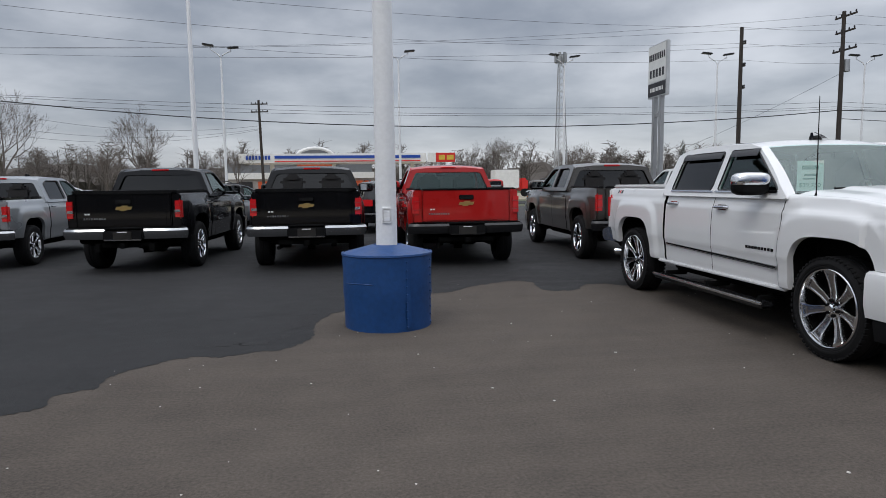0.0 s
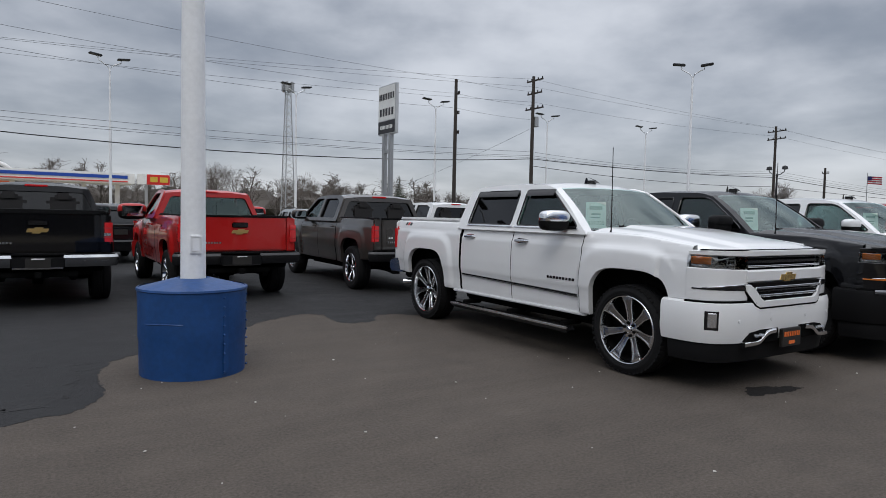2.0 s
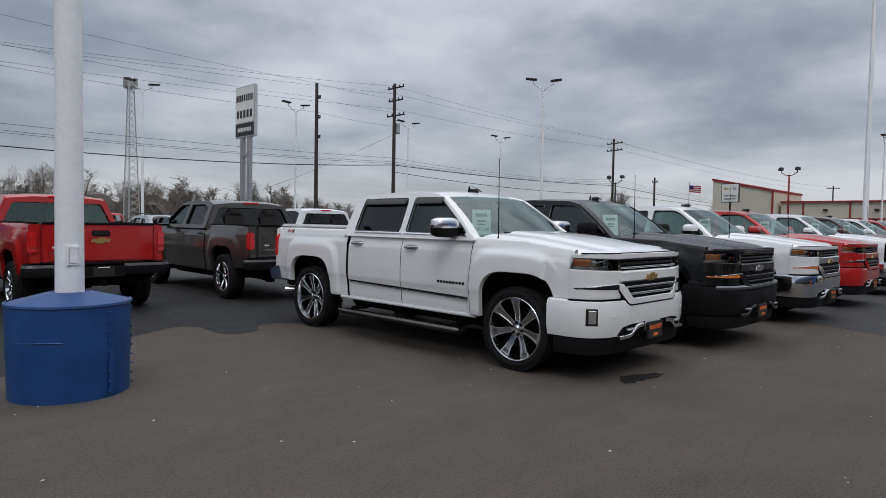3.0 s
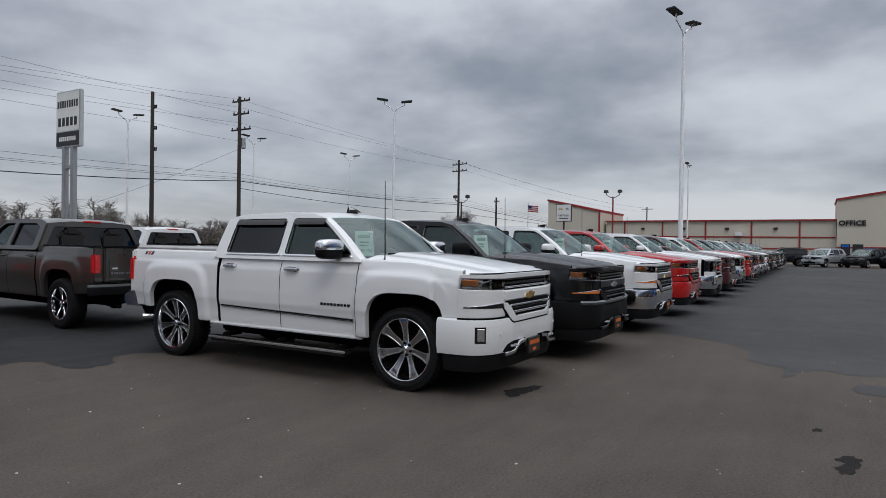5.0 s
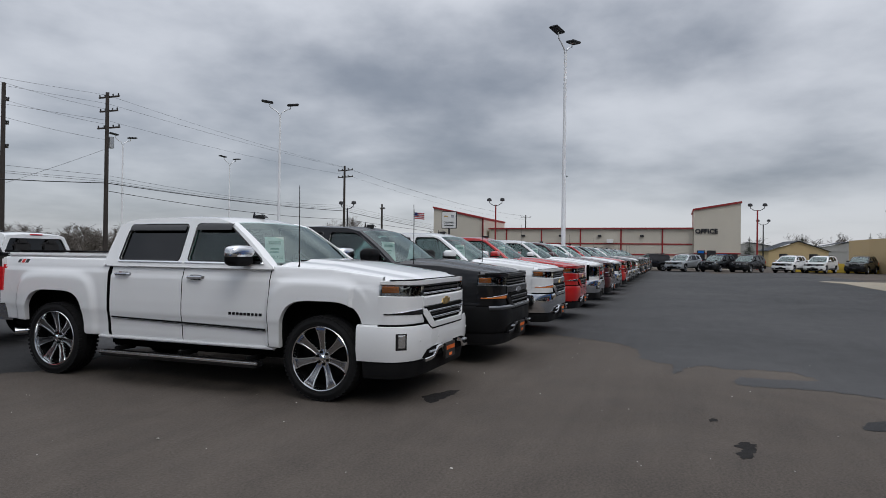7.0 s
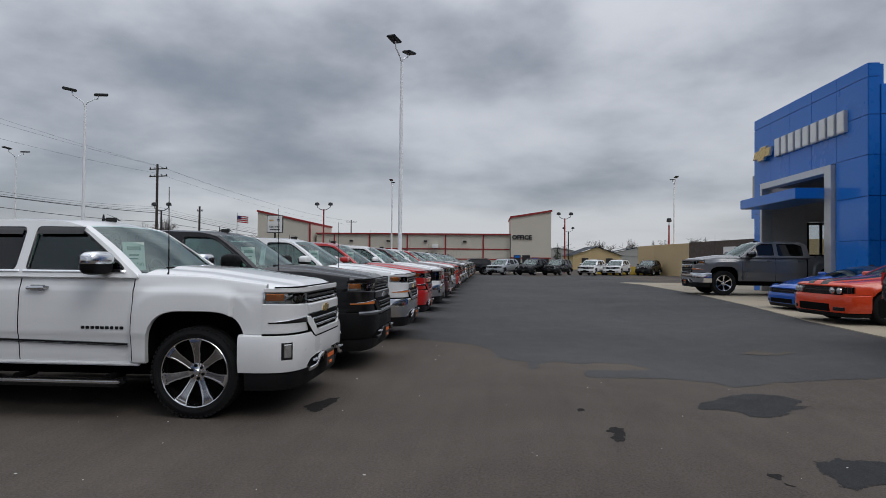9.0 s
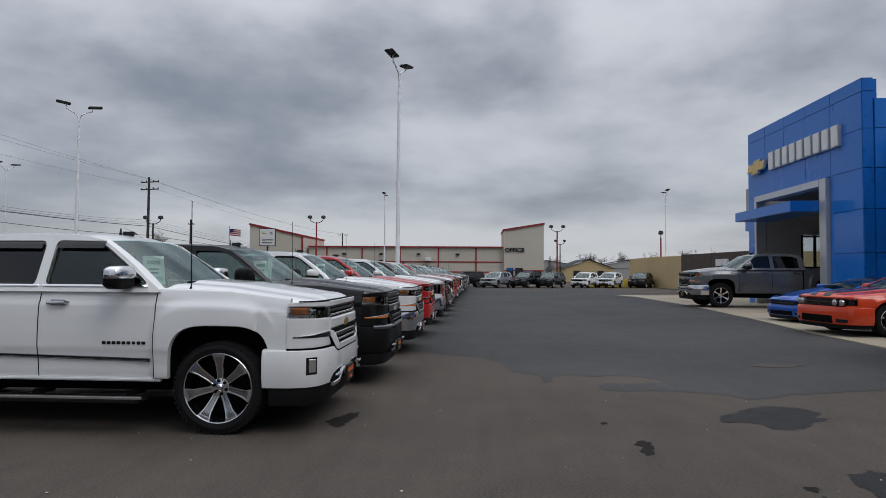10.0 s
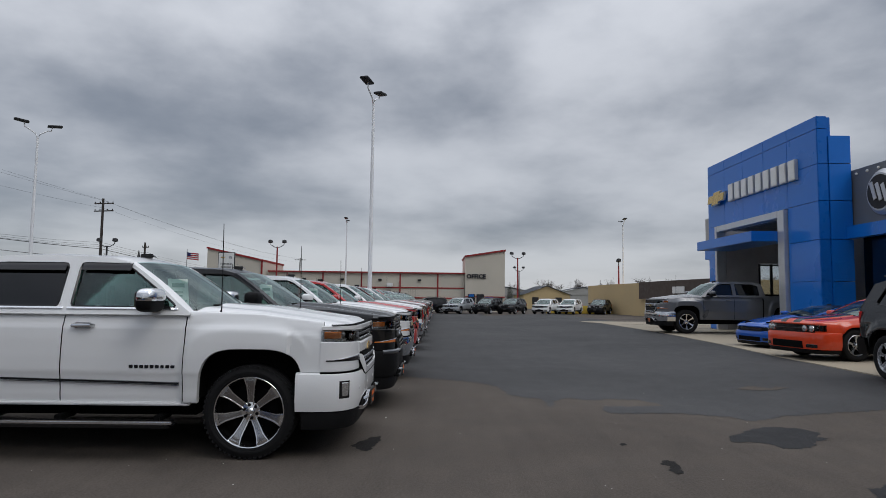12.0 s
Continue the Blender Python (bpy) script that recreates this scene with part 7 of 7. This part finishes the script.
# ---- filling station across the road ----
gs = new("station_canopy")
part("deck", boxes(((-2.85, 86.5, 5.1), (23.8, 6.0, 1.2), .03)), "signwhite", gs, "white canopy fascia", 0)
part("stripe", boxes(((-1.0, 83.44, 5.25), (18.6, .06, .36), 0)), "canopyblue", gs, "blue stripe", 0)
part("red_line", boxes(((-1.0, 83.44, 4.72), (18.6, .06, .12), 0)), "signred", gs, "red line", 0)
bm = bmesh.new()
for x, z, w, h in bar_row(-13.9, -10.8, 5.2, .5, 8, 6):
    box(bm, (x, 83.43, z), (w, .05, h), 0)
part("lettering", bm, "canopyblue", gs, "row of plain blue bars", 0)
for x in (-11, -3, 4, 7.5):
    part("column", boxes(((x, 86.5, 2.25), (.5, .5, 4.5), .02)), "signwhite", gs, "", 0)
tagged(gs, "long white filling station canopy with a blue stripe", "canopy")
ps = new("price_sign")
part("post", boxes(((10.3, 83.6, 2.6), (.3, .3, 5.2), 0)), "galv", ps, "", 0)
part("panel", boxes(((9.8, 83.3, 5.1), (1.0, .3, 1.2), .02)), "signwhite", ps, "", 0)
part("red_panel", boxes(((11.6, 83.3, 5.1), (2.5, .3, 1.2), .02)), "signred", ps, "red price panel", 0)
part("print", boxes(((11.1, 83.12, 5.1), (.8, .04, .6), 0), ((12.2, 83.12, 5.1), (.9, .04, .6), 0)), "yellow", ps, "plain yellow bars", 0)
tagged(ps, "red and white price sign beside the canopy", "sign")
stn = new("station_store")
part("wall", boxes(((-8, 99, 1.4), (21, 8, 2.8), 0)), "palewall", stn, "pale wall", 0)
part("fascia", boxes(((-8, 94.9, 3.1), (21.2, .5, .9), 0)), "signwhite", stn, "white fascia", 0)
part("upper", boxes(((-8, 98.5, 4.2), (20.5, 7, 1.4), 0)), "greyclad", stn, "grey upper storey", 0)
part("red_gable", boxes(((-5.9, 94.6, 4.2), (5.2, .6, 1.9), 0)), "brickorange", stn, "orange-red gable", 0)
bm = bmesh.new()
tube(bm, [(-5.9 + 3.0 * math.cos(t), 94.6, 5.1 + 1.9 * math.sin(t)) for t in np.linspace(0, math.pi, 13)], .28, 8)
part("arch", bm, "signwhite", stn, "white arch", 30)
part("arch_infill", fill([(-5.9 + 2.9 * math.cos(t), 5.05 + 1.8 * math.sin(t)) for t in np.linspace(0, math.pi, 15)], [], lambda x, z: Vector((x, 94.5, z)), .1), "greyclad", stn, "", 0)
for x in (-16, -13, -2, 1):
    part("shopfront", boxes(((x, 94.85, 1.2), (2.2, .2, 2.2), 0)), "brickorange" if x in (-13, 1) else "dark", stn, "", 0)
tagged(stn, "filling station store with a white arch over a red gable", "building")
tr = new("box_trailer")
part("body", boxes(((17.6, 75, 2.1), (3.0, 2.4, 2.2), .1)), "signwhite", tr, "", 0)
part("cab", boxes(((19.7, 75, 1.45), (1.1, 2.2, 1.5), .25)), "signred", tr, "red cab", 0)
for x in (16.8, 19.8):
    bm = bmesh.new()
    lathe(bm, [(.0, -1.1), (.48, -1.1), (.48, -.8), (.0, -.8)], "y", (x, 75, .48), 16, False)
    part("tyre", bm, "rubber", tr)
tagged(tr, "white and red box truck beyond the road", "truck")

# ---- trees and the far woods ----
for i, (x, y, h) in enumerate(((-32.5, 64, 12.5), (-36, 66, 13), (-44, 60, 12.5), (-33, 90, 8), (-22.2, 71.5, 11.2), (-15, 84, 7.5), (25.2, 112, 11.8), (29, 116, 11), (22, 118, 10), (12, 112, 8.5), (40, 107, 9), (38, 112, 8.5), (52, 122, 8.5), (60, 110, 8), (34, 100, 8),
                             (72, 112, 7.5), (64.5, 36.8, 6.6), (67, 40, 5.8), (82, 100, 6.5), (90, 96, 6), (128, -20, 6.5), (131, -27, 6.5), (126, -33, 6), (150, 30, 8))):
    bare_tree(x, y, h, 40 + i, 6)
for i, (x, y, h) in enumerate(((56, 104, 9), (108, -26, 5.2), (109, -27.5, 4.8), (112, -36, 6), (125.7, -20, 5.8), (86, -7.6, 4.0))):
    fir(x, y, h, 70 + i)
rnd = random.Random(5)
# the ring runs on unseen behind the camera, added to block low sky light
bm = bmesh.new()
for k in range(480):
    a = rnd.uniform(-45, 60) if k < 330 else rnd.uniform(60, 300)
    dist = rnd.uniform(118, 165)
    x, y = dist * math.sin(radians(a)), dist * math.cos(radians(a))
    h = rnd.uniform(5.0, 9.5) if a < 32 else rnd.uniform(2.8, 5.6)
    tube(bm, [(x, y, -.1), (x + rnd.gauss(0, .2), y, h * .6), (x + rnd.gauss(0, .4), y, h)], [.2, .12, .05], 4, False)
    for j in range(24):
        z = h * rnd.uniform(.12, .95)
        aa, l = rnd.uniform(0, math.tau), (h - z) * .5 + .9
        q = Vector((x, y, z))
        e = q + Vector((math.cos(aa) * l * .6, math.sin(aa) * l * .6, l * rnd.uniform(.4, .9)))
        m_ = q.lerp(e, .5) + Vector((rnd.gauss(0, .15), rnd.gauss(0, .15), rnd.gauss(0, .1)))
        tube(bm, [q, m_, e], [.07, .045, .025], 3, False)
        for f in range(4):
            tube(bm, [m_.lerp(e, rnd.random()), m_ + Vector((rnd.gauss(0, .8), rnd.gauss(0, .8), rnd.uniform(.3, 1.2)))], [.04, .02], 3, False)
part("far_woods", bm, "twigs", None, "grey-brown bare woods along the horizon", 0, "stuff")
# brush closes the full circle; its unseen part only dims the horizon light
bm = bmesh.new()
for k in range(1000):
    a = rnd.uniform(-180, 180)
    dist = rnd.uniform(150, 185)
    x, y = dist * math.sin(radians(a)), dist * math.cos(radians(a))
    t = bmesh.new()
    bmesh.ops.create_icosphere(t, subdivisions=2, radius=1)
    s = rnd.uniform(1.4, 3.0) * (1.55 if -60 < a < 24 else 1.0)
    for v in t.verts:
        n_ = 1 + .45 * noise.noise(v.co * 1.7 + Vector((k, 0, 0)))
        v.co = Vector((x + v.co.x * s * 1.5 * n_, y + v.co.y * s * 1.5 * n_, s * .5 + v.co.z * s * n_ * .9))
    join(bm, t)
part("far_brush", bm, "bark", None, "low brown brush along the horizon", 0, "stuff")
